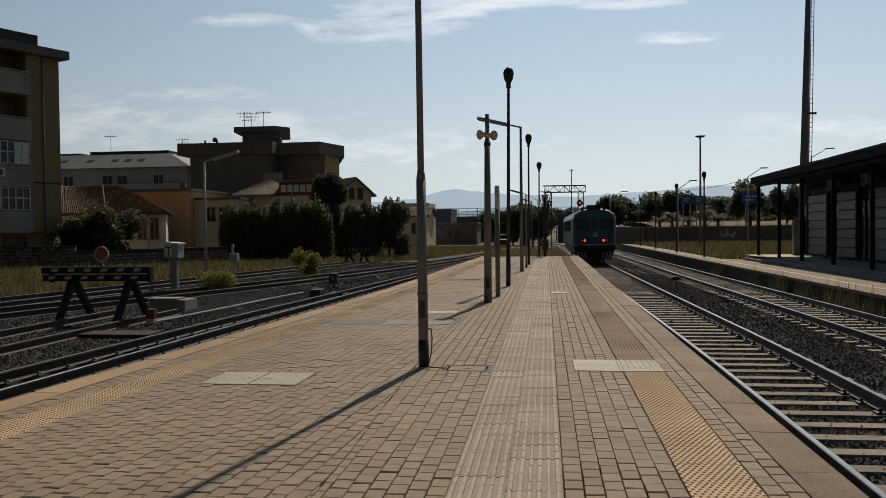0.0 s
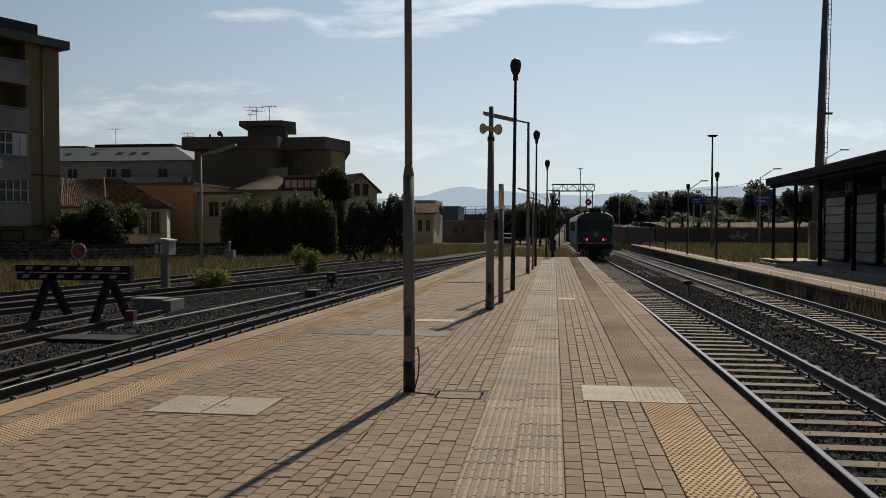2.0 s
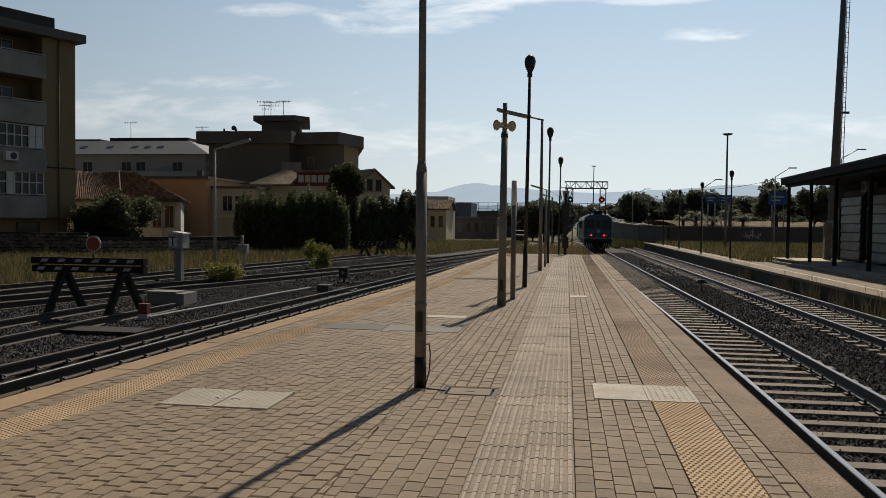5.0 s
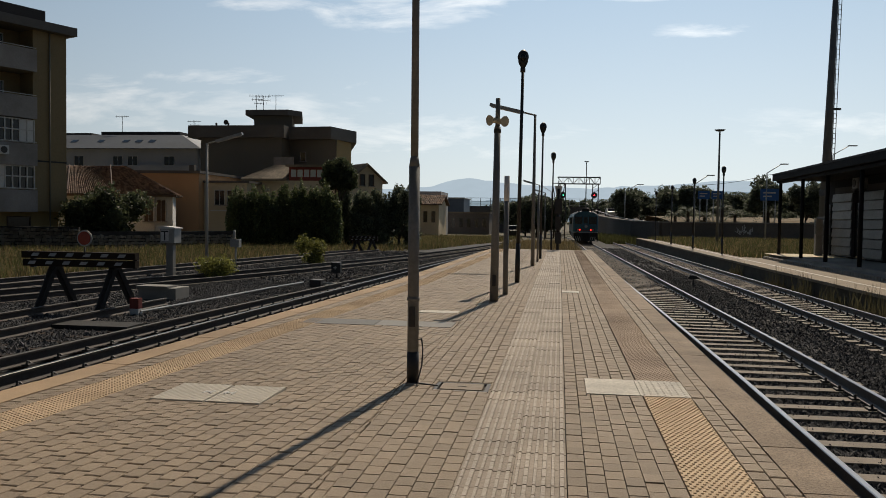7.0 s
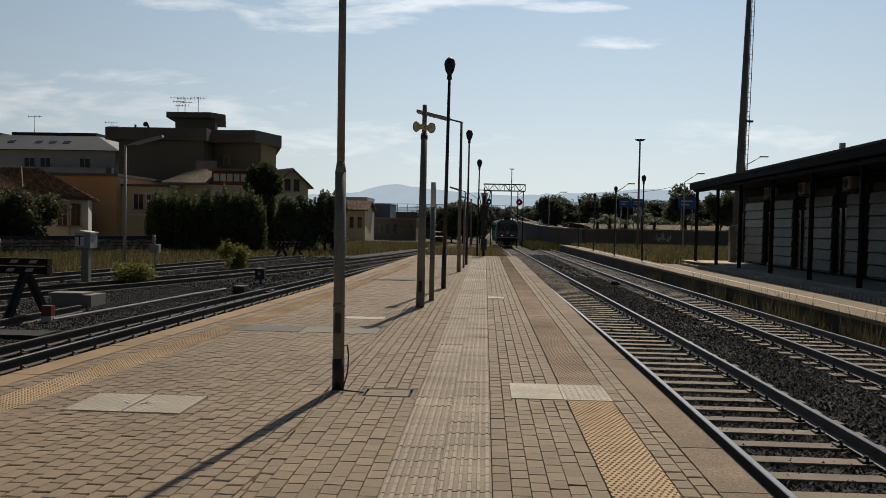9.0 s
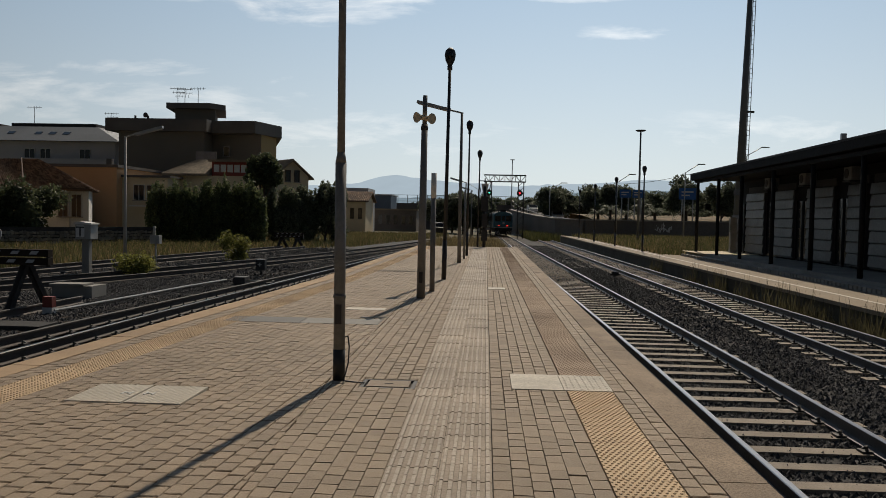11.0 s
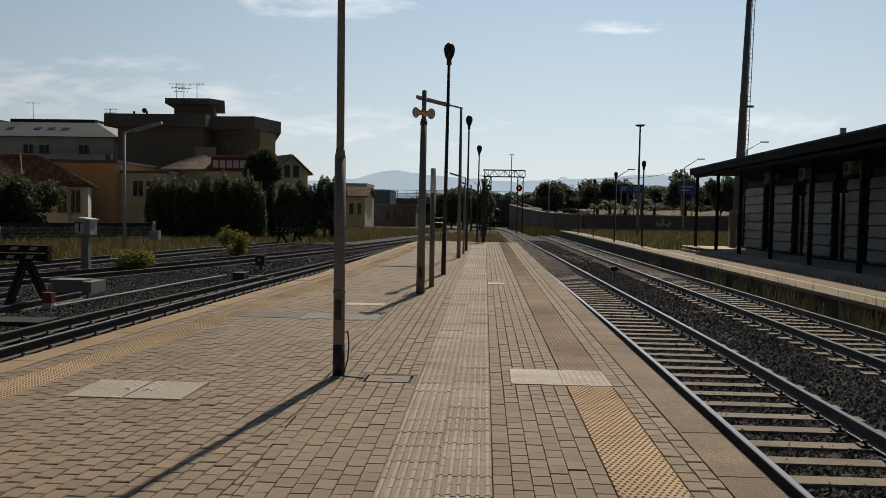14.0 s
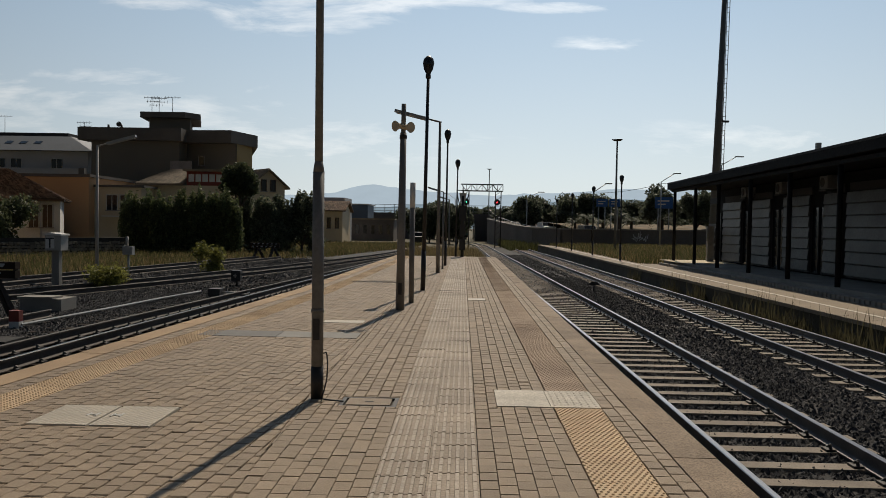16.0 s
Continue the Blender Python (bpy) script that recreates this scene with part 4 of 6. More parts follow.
stump = thing("marker_stone", "short red and white painted marker stone", "marker", pose(-8.85, 16.0, z_left(16) - 0.2))
part("base", box(B(), -0.1, 0.1, -0.08, 0.08, 0, 0.16), PLASTER_WHITE, stump, bevel=0.015)
part("cap", box(B(), -0.1, 0.1, -0.08, 0.08, 0.162, 0.38), RED_PAINT, stump, "faded red upper half", bevel=0.015)
trough = thing("cable_trough", "grey concrete cable trough beside the siding", "cable trough", pose(-10.0, 19.4, z_left(19) - 0.2))
part("body", box(B(), -0.5, 0.5, -0.3, 0.45, 0, 0.32), CONCRETE, trough, bevel=0.02)
part("cover", box(B(), -0.54, 0.3, -0.34, 0.2, 0.322, 0.37), CONCRETE, trough, bevel=0.01)
plank = thing("concrete_crossing_slab", "dark concrete slab across the siding end", "slab", pose(-8.7, 13.9, z_left(14) - 0.19))
part("slab", box(B(), -1.0, 1.0, -0.3, 0.35, 0, 0.1), BALLAST_BED, plank, bevel=0.02)
rodding = thing("point_rodding", "long thin pale rod beside the rails", "rod", pose(0, 0, 0))
bm = B()
pts = [(-8.75, 16.0), (-8.5, 19.5), (-8.35, 22.5), (-8.1, 25.0)]
for (ax, ay), (bx, by) in zip(pts, pts[1:]):
    rod(bm, (ax, ay, z_left(ay) - 0.1), (bx, by, z_left(by) - 0.1), 0.025, 0.025, 6)
part("bar", bm, GALV, rodding)
pm = thing("point_machine", "black point machine with a lantern beside the rails", "point machine", pose(-7.0, 24.2, z_left(24) - 0.16))
part("casing", box(B(), -0.55, -0.2, -0.25, 0.25, 0, 0.22), DARK_STEEL, pm, bevel=0.03)
part("lever", rod(B(), (-0.2, 0, 0.1), (0.5, 0.5, 0.06), 0.03, 0.03, 8), GALV, pm)
part("foot", box(B(), -0.1, 0.55, -0.2, 0.2, 0, 0.07), DARK_STEEL, pm, bevel=0.02)
lan = thing("point_indicator", "black point indicator lantern with a white arrow", "signal", pose(-8.0, 28.6, z_left(28) - 0.2))
part("stem", rod(B(), (0, 0, 0), (0, 0, 0.25), 0.04, 0.04, 8), BLACK, lan)
part("case", box(B(), -0.16, 0.16, -0.14, 0.14, 0.2, 0.56), BLACK, lan, bevel=0.02)
bm = box(B(), -0.09, 0.05, -0.148, -0.143, 0.37, 0.40)
box(bm, -0.03, 0.0, -0.148, -0.143, 0.32, 0.45)
part("arrow", bm, WHITE_FRAME, lan, "white arrow sign")

# stones of the boundary wall
bw = thing("boundary_wall", "low rubble stone wall along the field edge", "wall", kind="structure")
cube = np.array([(x, y, z) for z in (0, 1) for x, y in ((0, 0), (1, 0), (1, 1), (0, 1))], float)
quads = np.array([(3, 2, 1, 0), (4, 5, 6, 7), (0, 1, 5, 4), (1, 2, 6, 5), (2, 3, 7, 6), (3, 0, 4, 7)])
for A, Bp, rise in ((Vector((-50.0, 41.0)), Vector((-29.6, 46.6)), 1.58), (Vector((-29.5, 46.7)), Vector((-23.6, 56.5)), 1.3)):
    d = Bp - A
    ang, L = math.degrees(math.atan2(d.y, d.x)), d.length
    at = pose(A.x, A.y, z_left(50) - 0.3, 0, 0, ang)
    part("core", box(B(), 0, L, 0.06, 0.42, -0.3, rise), BALLAST_BED, bw, at=at)
    sv, sf = [], []
    for r in range(int((rise + 0.2) / 0.215)):
        u = RNG.uniform(-0.2, 0)
        while u < L:
            wd, ht = RNG.uniform(0.12, 0.34), RNG.uniform(0.13, 0.2)
            c = cube * (wd - 0.03, RNG.uniform(0.08, 0.14), ht) + (u, -0.03, -0.2 + r * 0.215)
            c += RNG.normal(0, 0.02, c.shape)
            sf.append(quads + 8 * len(sv))
            sv.append(c)
            u += wd
    tagged(part("stones", np_mesh("stones", np.concatenate(sv), np.concatenate(sf), STONE_WALL), None, bw, at=at), kind="stuff")


def window(parent, m, w, h, frame_mat=WHITE_FRAME, panes=2, shutters=False):
    """A window with frame, sill and panes, set on a wall; m maps its foot's middle, y out of the wall."""
    win = part("window", box(B(), -w / 2, w / 2, 0.01, 0.03, 0, h), GLASS_DARK, parent, at=m)
    bm = B()
    e = 0.07
    box(bm, -w / 2 - e, w / 2 + e, 0.0, 0.08, h, h + e)
    for x in (-w / 2 - e, w / 2):
        box(bm, x, x + e, 0.0, 0.08, 0, h)
    for i in range(1, panes):
        x = -w / 2 + w * i / panes
        box(bm, x - 0.03, x + 0.03, 0.032, 0.07, 0, h)
    part("frame", bm, frame_mat, win)
    part("sill", box(B(), -w / 2 - 0.12, w / 2 + 0.12, 0.0, 0.16, -0.08, -0.005), BALCONY, win)
    if shutters:
        for s in (-1, 1):
            part("shutter", box(B(), s * w / 2 - (0.0 if s < 0 else w * 0.48), s * w / 2 + (w * 0.48 if s < 0 else 0.0), 0.035, 0.07, 0.02, h - 0.02), SHUTTER, win)
    return win


# apartment block: local x runs along its front towards the near end, y out of the front
apt = thing("apartment_block", "five-storey brown plastered apartment block with grey balconies", "building", pose(-32.6, 50, 0, 0, 0, -114.3))
ZG = -0.9
for u0, u1, back in ((0, 2.3, 0), (2.3, 5.15, -1.5), (5.15, 7.3, 0), (7.3, 10.2, -1.5), (10.2, 30, 0)):
    part("wall", box(B(), u0, u1, -11, back, ZG + 2.6, 13.296), PLASTER_OLIVE, apt)
part("ground_floor", box(B(), 0.3, 30, -10.8, -0.5, ZG - 0.4, ZG + 2.595), PLASTER_OCHRE, apt)
part("cornice", box(B(), -0.42, 30.2, -11.5, 0.6, 13.30, 13.85), CORNICE, apt, "projecting roof cornice", bevel=0.03)
part("attic", box(B(), 1.2, 30, -10.4, -0.4, 13.855, 14.75), DARK_ROOF, apt)
part("penthouse", box(B(), 5.9, 30, -9.5, -0.8, 14.755, 17.0), PLASTER_OLIVE, apt)
part("penthouse_roof", box(B(), 4.9, 30.4, -10.3, 0.2, 17.005, 17.75), CORNICE, apt, bevel=0.03)
for u0, u1 in ((2.3, 5.15), (7.3, 10.2)):
    for k, top in enumerate((12.1, 9.1, 6.1, 3.15)):
        bal = part("balcony", box(B(), u0 - 0.12, u1 + 0.12, -1.49, 0.28, top - 1.5, top - 1.3), BALCONY, apt)
        part("parapet", box(B(), u0 - 0.12, u1 + 0.12, 0.06, 0.28, top - 1.298, top - 0.1), BALCONY, bal)
        part("parapet_side", box(B(), u0 - 0.12, u0 + 0.03, -0.6, 0.058, top - 1.298, top - 0.1), BALCONY, bal)
        part("rail", rod(B(), (u0 - 0.1, 0.2, top), (u1 + 0.1, 0.2, top), 0.03, 0.03, 6), WHITE_FRAME, bal)
        if k < 2:
            window(apt, pose((u0 + u1) / 2 + 0.4, -1.5, top - 1.25, 0, 0, 0), 1.3, 2.1, WHITE_FRAME, 2)
        else:
            gl = part("glazing", box(B(), u0, u1, 0.02, 0.05, top - 0.05, top + 1.45), GLASS_DARK, bal, "glazed-in balcony")
            bm = B()
            n = 6
            for i in range(n + 1):
                x = u0 + (u1 - u0) * i / n
                box(bm, x - 0.04, x + 0.04, 0.055, 0.13, top - 0.05, top + 1.45)
            for z in (top - 0.02, top + 0.75, top + 1.4):
                box(bm, u0, u1, 0.057, 0.128, z - 0.035, z + 0.035)
            part("glazing_frame", bm, WHITE_FRAME, gl)
            for i in range(2 if k == 2 else 1):
                x = u0 + (u1 - u0) * (i + (0 if k == 2 else 4)) / n
                part("blind", box(B(), x + 0.05, x + (u1 - u0) / n - 0.05, 0.06, 0.1, top + 0.02, top + 1.38), PLASTER_WHITE, gl, "pale drawn blind")
ac = thing("air_conditioner", "white air conditioner on the balcony parapet", "air conditioner", apt.matrix_basis @ pose(4.6, 0.3, 5.2))
part("casing", box(B(), -0.4, 0.4, 0, 0.3, 0, 0.55), PLASTER_WHITE, ac, bevel=0.03)
part("fan_grille", rod(B(), (-0.08, 0.302, 0.27), (-0.08, 0.32, 0.27), 0.21, 0.21, 16), DARK_STEEL, ac)
for u in (1.2, 6.3):
    part("downpipe", rod(B(), (u, 0.06, ZG + 0.2), (u, 0.06, 13.3), 0.05, 0.05, 8), PLASTER_BROWN, apt)
for u, w in ((3.0, 1.4), (5.4, 0.7), (8.5, 1.4)):
    window(apt, pose(u, -0.5, ZG + 0.6, 0, 0, 0), w, 1.6, SHUTTER, 1)
part("band", box(B(), 0, 2.2, 0.0, 0.03, 4.9, 5.0), DARK_ROOF, apt)
orange = thing("orange_shed", "low orange wall beside the apartment block", "shed", pose(-33.6, 52.3, z_left(52) - 0.3))
part("wall", box(B(), 0, 2.6, 0, 2, 0, 2.0), PLASTER_ORANGE, orange)
part("top", box(B(), -0.1, 2.7, -0.1, 2.1, 2.005, 2.1), CORNICE, orange)


def tiles(parent, a, b, c, d, mat, along=14, rows=9):
    """Clay tiles in rows on the roof face a, b (eaves) to d, c (ridge)."""
    a, b, c, d = map(Vector, (a, b, c, d))
    nrm = (b - a).cross(d - a).normalized()
    if nrm.z < 0:
        nrm = -nrm
    tv, tf = [], []
    for r in range(rows):
        for i in range(along):
            u0, u1, v0, v1 = i / along, (i + 0.86) / along, r / rows, min((r + 1.12) / rows, 1.0)
            q = []
            for u, v, h in ((u0, v0, 0.03), ((u0 + u1) / 2, v0, 0.12), (u1, v0, 0.03), (u1, v1, 0.01), ((u0 + u1) / 2, v1, 0.09), (u0, v1, 0.01)):
                p = a.lerp(b, u).lerp(d.lerp(c, u), v) + nrm * (h + 0.02 * RNG.random())
                q.append(p)
            k = len(tv)
            tv += [tuple(p) for p in q]
            tf += [(k, k + 1, k + 4, k + 5), (k + 1, k + 2, k + 3, k + 4)]
    ob = part("roof_tiles", np_mesh("roof_tiles", tv, tf, mat), None, parent)
    tagged(ob, kind="stuff")


def gabled(label, cat, x0, x1, y0, y1, z0, eaves, ridge, wall_mat, tile_mat, ridge_along="x", over=0.5):
    h = thing("house", label, cat)
    bm = B()
    if ridge_along == "x":
        ym = (y0 + y1) / 2
        prism(bm, [(y0, z0), (y1, z0), (y1, eaves), (ym, ridge), (y0, eaves)], x0, x1, axis="x")
        part("wall", bm, wall_mat, h)
        k = over * (ridge - eaves) / (ym - y0)
        for s, ya in ((0, y0 - over), (1, y1 + over)):
            bm = B()
            ze = eaves - k + 0.02
            p = [(x0 - over, ya, ze), (x1 + over, ya, ze), (x1 + over, ym, ridge + 0.02), (x0 - over, ym, ridge + 0.02)]
            lo = [bm.verts.new(q) for q in p]
            hi = [bm.verts.new((q[0], q[1], q[2] + 0.14)) for q in p]
            bm.faces.new(lo)
            bm.faces.new(hi)
            for i in range(4):
                bm.faces.new((lo[i], lo[(i + 1) % 4], hi[(i + 1) % 4], hi[i]))
            roof = part("roof", bm, tile_mat, h)
            if s == 0:
                q = [(a, b, c + 0.14) for a, b, c in p]
                tiles(roof, q[0], q[1], q[2], q[3], tile_mat, int((x1 - x0 + 2 * over) / 0.28), 12)
    else:
        xm = (x0 + x1) / 2
        prism(bm, [(x0, z0), (x1, z0), (x1, eaves), (xm, ridge), (x0, eaves)], y0, y1)
        part("wall", bm, wall_mat, h)
        k = over * (ridge - eaves) / (xm - x0)
        for xa in (x0 - over, x1 + over):
            bm = B()
            ze = eaves - k + 0.02
            p = [(xa, y0 - over, ze), (xa, y1 + over, ze), (xm, y1 + over, ridge + 0.02), (xm, y0 - over, ridge + 0.02)]
            lo = [bm.verts.new(q) for q in p]
            hi = [bm.verts.new((q[0], q[1], q[2] + 0.14)) for q in p]
            bm.faces.new(lo)
            bm.faces.new(hi)
            for i in range(4):
                bm.faces.new((lo[i], lo[(i + 1) % 4], hi[(i + 1) % 4], hi[i]))
            roof = part("roof", bm, tile_mat, h)
            q = [(a, b, c + 0.14) for a, b, c in p]
            tiles(roof, q[0], q[1], q[2], q[3], tile_mat, int((y1 - y0 + 2 * over) / 0.3), 8)
    return h


def plan(bm, pts, z0, z1):
    lo = [bm.verts.new((*p, z0)) for p in pts]
    hi = [bm.verts.new((*p, z1)) for p in pts]
    bm.faces.new(lo[::-1])
    bm.faces.new(hi)
    for i in range(len(pts)):
        bm.faces.new((lo[i], lo[(i + 1) % len(pts)], hi[(i + 1) % len(pts)], hi[i]))
    return bm


# white cottage with a long hipped clay roof
h = thing("cottage", "white cottage with a sagging hipped clay tile roof behind the wall", "house")
part("wall", plan(B(), [(-44, 58), (-29.1, 58), (-33.3, 67), (-44, 67)], -1.0, 3.2), PLASTER_WHITE, h)
EA, EB, EC, ED = (-44.6, 57.4, 3.1), (-28.5, 57.4, 3.1), (-33.2, 68.0, 3.1), (-44.6, 68.0, 3.1)
RA, RB = (-44.6, 63, 5.6), (-35.6, 62.6, 5.5)
bm = B()
q = [bm.verts.new(p) for p in (EA, EB, EC, ED, RA, RB)]
for idx in ((0, 1, 5, 4), (1, 2, 5), (2, 3, 4, 5), (0, 4, 3), (3, 2, 1, 0)):
    bm.faces.new([q[i] for i in idx])
roof = part("roof", bm, TILE_ROOF, h)
tiles(roof, EA, EB, RB, RA, TILE_ROOF, 84, 24)
tiles(roof, EB, EC, RB, RB, TILE_ROOF, 44, 20)
part("eaves_board", box(B(), -44.6, -28.5, 57.38, 57.46, 2.95, 3.12), SHUTTER, h)
for x in (-30.0, -31.0, -33.4):
    window(h, pose(x, 58, 1.1, 0, 0, 180), 0.7, 1.6, WHITE_FRAME, 2, True)
part("downpipe", rod(B(), (-30.5, 57.93, -0.9), (-30.5, 57.93, 3.0), 0.05, 0.05, 6), PLASTER_GREY, h)
for i, x in enumerate((-37.5, -33.8)):
    part("roof_beam", rod(B(), (x, 57.6, 3.4), (x - 3.2, 62.8, 5.65), 0.06, 0.06, 6), SHUTTER, h, "dark beam lying on the roof")
orange_house = thing("orange_house", "flat-roofed orange plastered house behind the cottage", "house")
part("wall", box(B(), -42, -32.6, 70, 80, -1, 5.4), PLASTER_ORANGE, orange_house)
part("roof_edge", box(B(), -42.2, -32.4, 69.8, 80, 5.404, 5.65), CORNICE, orange_house)
part("annexe", box(B(), -32.58, -28.4, 71, 80, -1, 4.6), PLASTER_CREAM, orange_house)
part("annexe_roof", box(B(), -32.58, -28.1, 70.8, 80, 4.604, 4.8), CORNICE, orange_house)
for x in (-31.0, -29.8):
    window(orange_house, pose(x, 71, 2.6, 0, 0, 180), 0.9, 1.3, WHITE_FRAME, 2)
part("awning", box(B(), -31.6, -29.0, 70.2, 70.99, 2.0, 2.1), PLASTER_WHITE, orange_house)
part("chimney", box(B(), -34.5, -34.0, 72, 72.5, 5.66, 6.3), CORNICE, orange_house)

grey_house = thing("grey_house", "grey house with a pale metal mansard roof", "house")
part("wall", box(B(), -66, -43.0, 92, 104, -1, 9.5), PLASTER_GREY, grey_house)
bm = B()
lo = [bm.verts.new(p) for p in ((-66.5, 91.2, 9.52), (-42.2, 91.2, 9.52), (-42.2, 104, 9.52), (-66.5, 104, 9.52))]
hi = [bm.verts.new(p) for p in ((-62, 95, 11.5), (-46.5, 95, 11.5), (-46.5, 101, 11.5), (-62, 101, 11.5))]
bm.faces.new(lo)
bm.faces.new(hi)
for i in range(4):
    bm.faces.new((lo[i], lo[(i + 1) % 4], hi[(i + 1) % 4], hi[i]))
roof = part("roof", bm, METAL_ROOF, grey_house, "pale grey metal mansard roof")
for x in (-60, -56.5, -53.2, -51.5, -49.8):
    part("skylight", box(B(), x, x + 0.8, -0.35, 0.35, 0, 0.06, pose(0, 93.2, 10.55, 27, 0, 0)), GLASS_DARK, roof)
part("roof_cap", box(B(), -57.5, -47.0, 95.5, 100, 11.505, 11.95), DARK_ROOF, grey_house)
part("roof_cap", box(B(), -63.5, -58.8, 95.5, 100, 11.505, 11.8), CORNICE, grey_house)
for x in (-62, -58.3, -53.2, -51.3, -46.6):
    window(grey_house, pose(x, 92, 6.9, 0, 0, 180), 1.2, 1.7, WHITE_FRAME, 2)
part("balcony", box(B(), -55, -43.2, 90.9, 91.99, 6.4, 6.65), BALCONY, grey_house)
part("parapet", box(B(), -55, -43.2, 90.9, 91.0, 6.655, 7.5), PLASTER_GREY, grey_house)


def aerial(x, y, z, tall, arms=3):
    t = thing("tv_aerial", "thin rooftop television aerial", "aerial", pose(x, y, z), "television aerials")
    part("mast", rod(B(), (0, 0, 0), (0, 0, tall), 0.035, 0.03, 6), DARK_STEEL, t)
    bm = B()
    for k in range(arms):
        zz = tall - 0.1 - k * tall * 0.22
        rod(bm, (-0.9 + 0.3 * k, 0, zz), (0.9 - 0.1 * k, 0, zz), 0.025, 0.025, 5)
        for j in range(5):
            x1 = -0.8 + 0.3 * k + j * 0.35
            rod(bm, (x1, 0, zz - 0.16), (x1, 0, zz + 0.16), 0.015, 0.015, 4)
    part("elements", bm, DARK_STEEL, t)


aerial(-55.5, 97, 11.95, 2.2, 1)
aerial(-45.8, 97, 11.5, 2.0, 2)
aerial(-34.5, 89, 13.5, 1.9, 3)
aerial(-33.7, 89, 13.5, 1.8, 2)
aerial(-32.2, 89, 13.5, 1.9, 1)

# large brown block
br = thing("brown_block", "dark brown flat-roofed apartment building with a penthouse", "building")
part("wall", plan(B(), [(-38.9, 84), (-29.7, 84), (-29.7, 86.5), (-24.1, 85.5), (-27.8, 99), (-38.9, 99)], -1, 10.0), PLASTER_BROWN, br)
# ochre end wall; its lighter colour also carries the sun on that side
part("end_wall", plan(B(), [(-24.08, 85.6), (-23.5, 89.6), (-26.4, 99), (-27.7, 99)], -1, 10.0), PLASTER_OCHRE, br, "ochre end wall, lighter for the sun on it")
part("fascia", plan(B(), [(-40.0, 83.2), (-29.2, 83.2), (-29.2, 84.8), (-24.4, 84.4), (-22.9, 89.6), (-26.2, 100), (-40.0, 100)], 10.004, 11.3), CORNICE, br, "deep dark roof fascia")
part("penthouse", plan(B(), [(-34.4, 88), (-29.9, 88), (-32.0, 95), (-36.5, 95)], 11.304, 12.9), PLASTER_BROWN, br)
part("penthouse_roof", plan(B(), [(-35.1, 87.2), (-30.2, 87.2), (-29.1, 89), (-31.3, 96), (-36.5, 96)], 12.904, 13.5), CORNICE, br)
for x, z in ((-28.0, 8.6), (-25.6, 8.6)):
    window(br, pose(x, 86.1 if x > -29 else 84, z - 0.9, 0, 0, 180), 0.55, 0.95, BALCONY, 1)
for z in (3.9, 7.0):
    bal = part("balcony", box(B(), -30.4, -28.2, 83.4, 86.2, z - 0.2, z), BALCONY, br)
    part("parapet", box(B(), -30.4, -28.2, 83.4, 83.55, z + 0.004, z + 0.95), BALCONY, bal)
part("dish", rod(B(), (-35.6, 83.0, 11.6), (-35.6, 83.3, 11.6), 0.27, 0.18, 14), DARK_STEEL, br)
for x in (-38.0, -36.6):
    part("vent", rod(B(), (x, 86, 11.3), (x, 86, 11.9), 0.12, 0.12, 8), DARK_STEEL, br)

# house with red windows, gable house
hw = thing("veranda_house", "low house with a red-framed veranda and a pale tiled roof", "house")
part("wall", box(B(), -29.3, -22, 74, 82, -1, 5.0), PLASTER_CREAM, hw)
bm = B()
p = [(-30.0, 73.4, 4.95), (-25.6, 73.4, 4.95), (-25.6, 77, 6.45), (-27.9, 77, 6.45)]
lo = [bm.verts.new(q) for q in p]
hi = [bm.verts.new((q[0], q[1], q[2] + 0.15)) for q in p]
bm.faces.new(lo)
bm.faces.new(hi)
for i in range(4):
    bm.faces.new((lo[i], lo[(i + 1) % 4], hi[(i + 1) % 4], hi[i]))
roof = part("roof", bm, TILE_PALE, hw)
tiles(roof, *[(a, b, c + 0.15) for a, b, c in p], TILE_PALE, 18, 8)
ver = part("veranda", box(B(), -25.5, -21.5, 74.2, 77, 5.004, 6.3), RED_PAINT, hw, "red-framed glazed veranda")
for i in range(6):
    part("pane", box(B(), -25.3 + i * 0.64, -24.8 + i * 0.64, 74.15, 74.195, 5.35, 6.05), PLASTER_WHITE, ver)
part("veranda_roof", box(B(), -25.7, -21.3, 73.7, 77.3, 6.305, 6.5), TILE_PALE, hw)
h = gabled("grey gabled house with small upper windows", "house", -8.0, 0.0, -1.75, 1.75, -1, 5.3, 6.75, PLASTER_CREAM, TILE_PALE, "x", 0.4)
h.matrix_basis = pose(-18.95, 78.3, 0, 0, 0, -52)
for y in (-0.45, 0.5):
    window(h, pose(0.0, y, 4.75, 0, 0, -90), 0.42, 1.05, SHUTTER, 1)

# cream house by the line
h = gabled("small cream railway house with a hipped tile roof", "house", -23.5, -17.6, 118, 126, -1.3, 3.7, 5.0, PLASTER_CREAM, TILE_ROOF)
for x in (-19.6, -18.4):
    window(h, pose(x, 118, 1.1, 0, 0, 180), 0.42, 1.5, SHUTTER, 1)
part("annexe", box(B(), -24.5, -18.2, 124, 132, -1.3, 5.8), PLASTER_GREY, h)

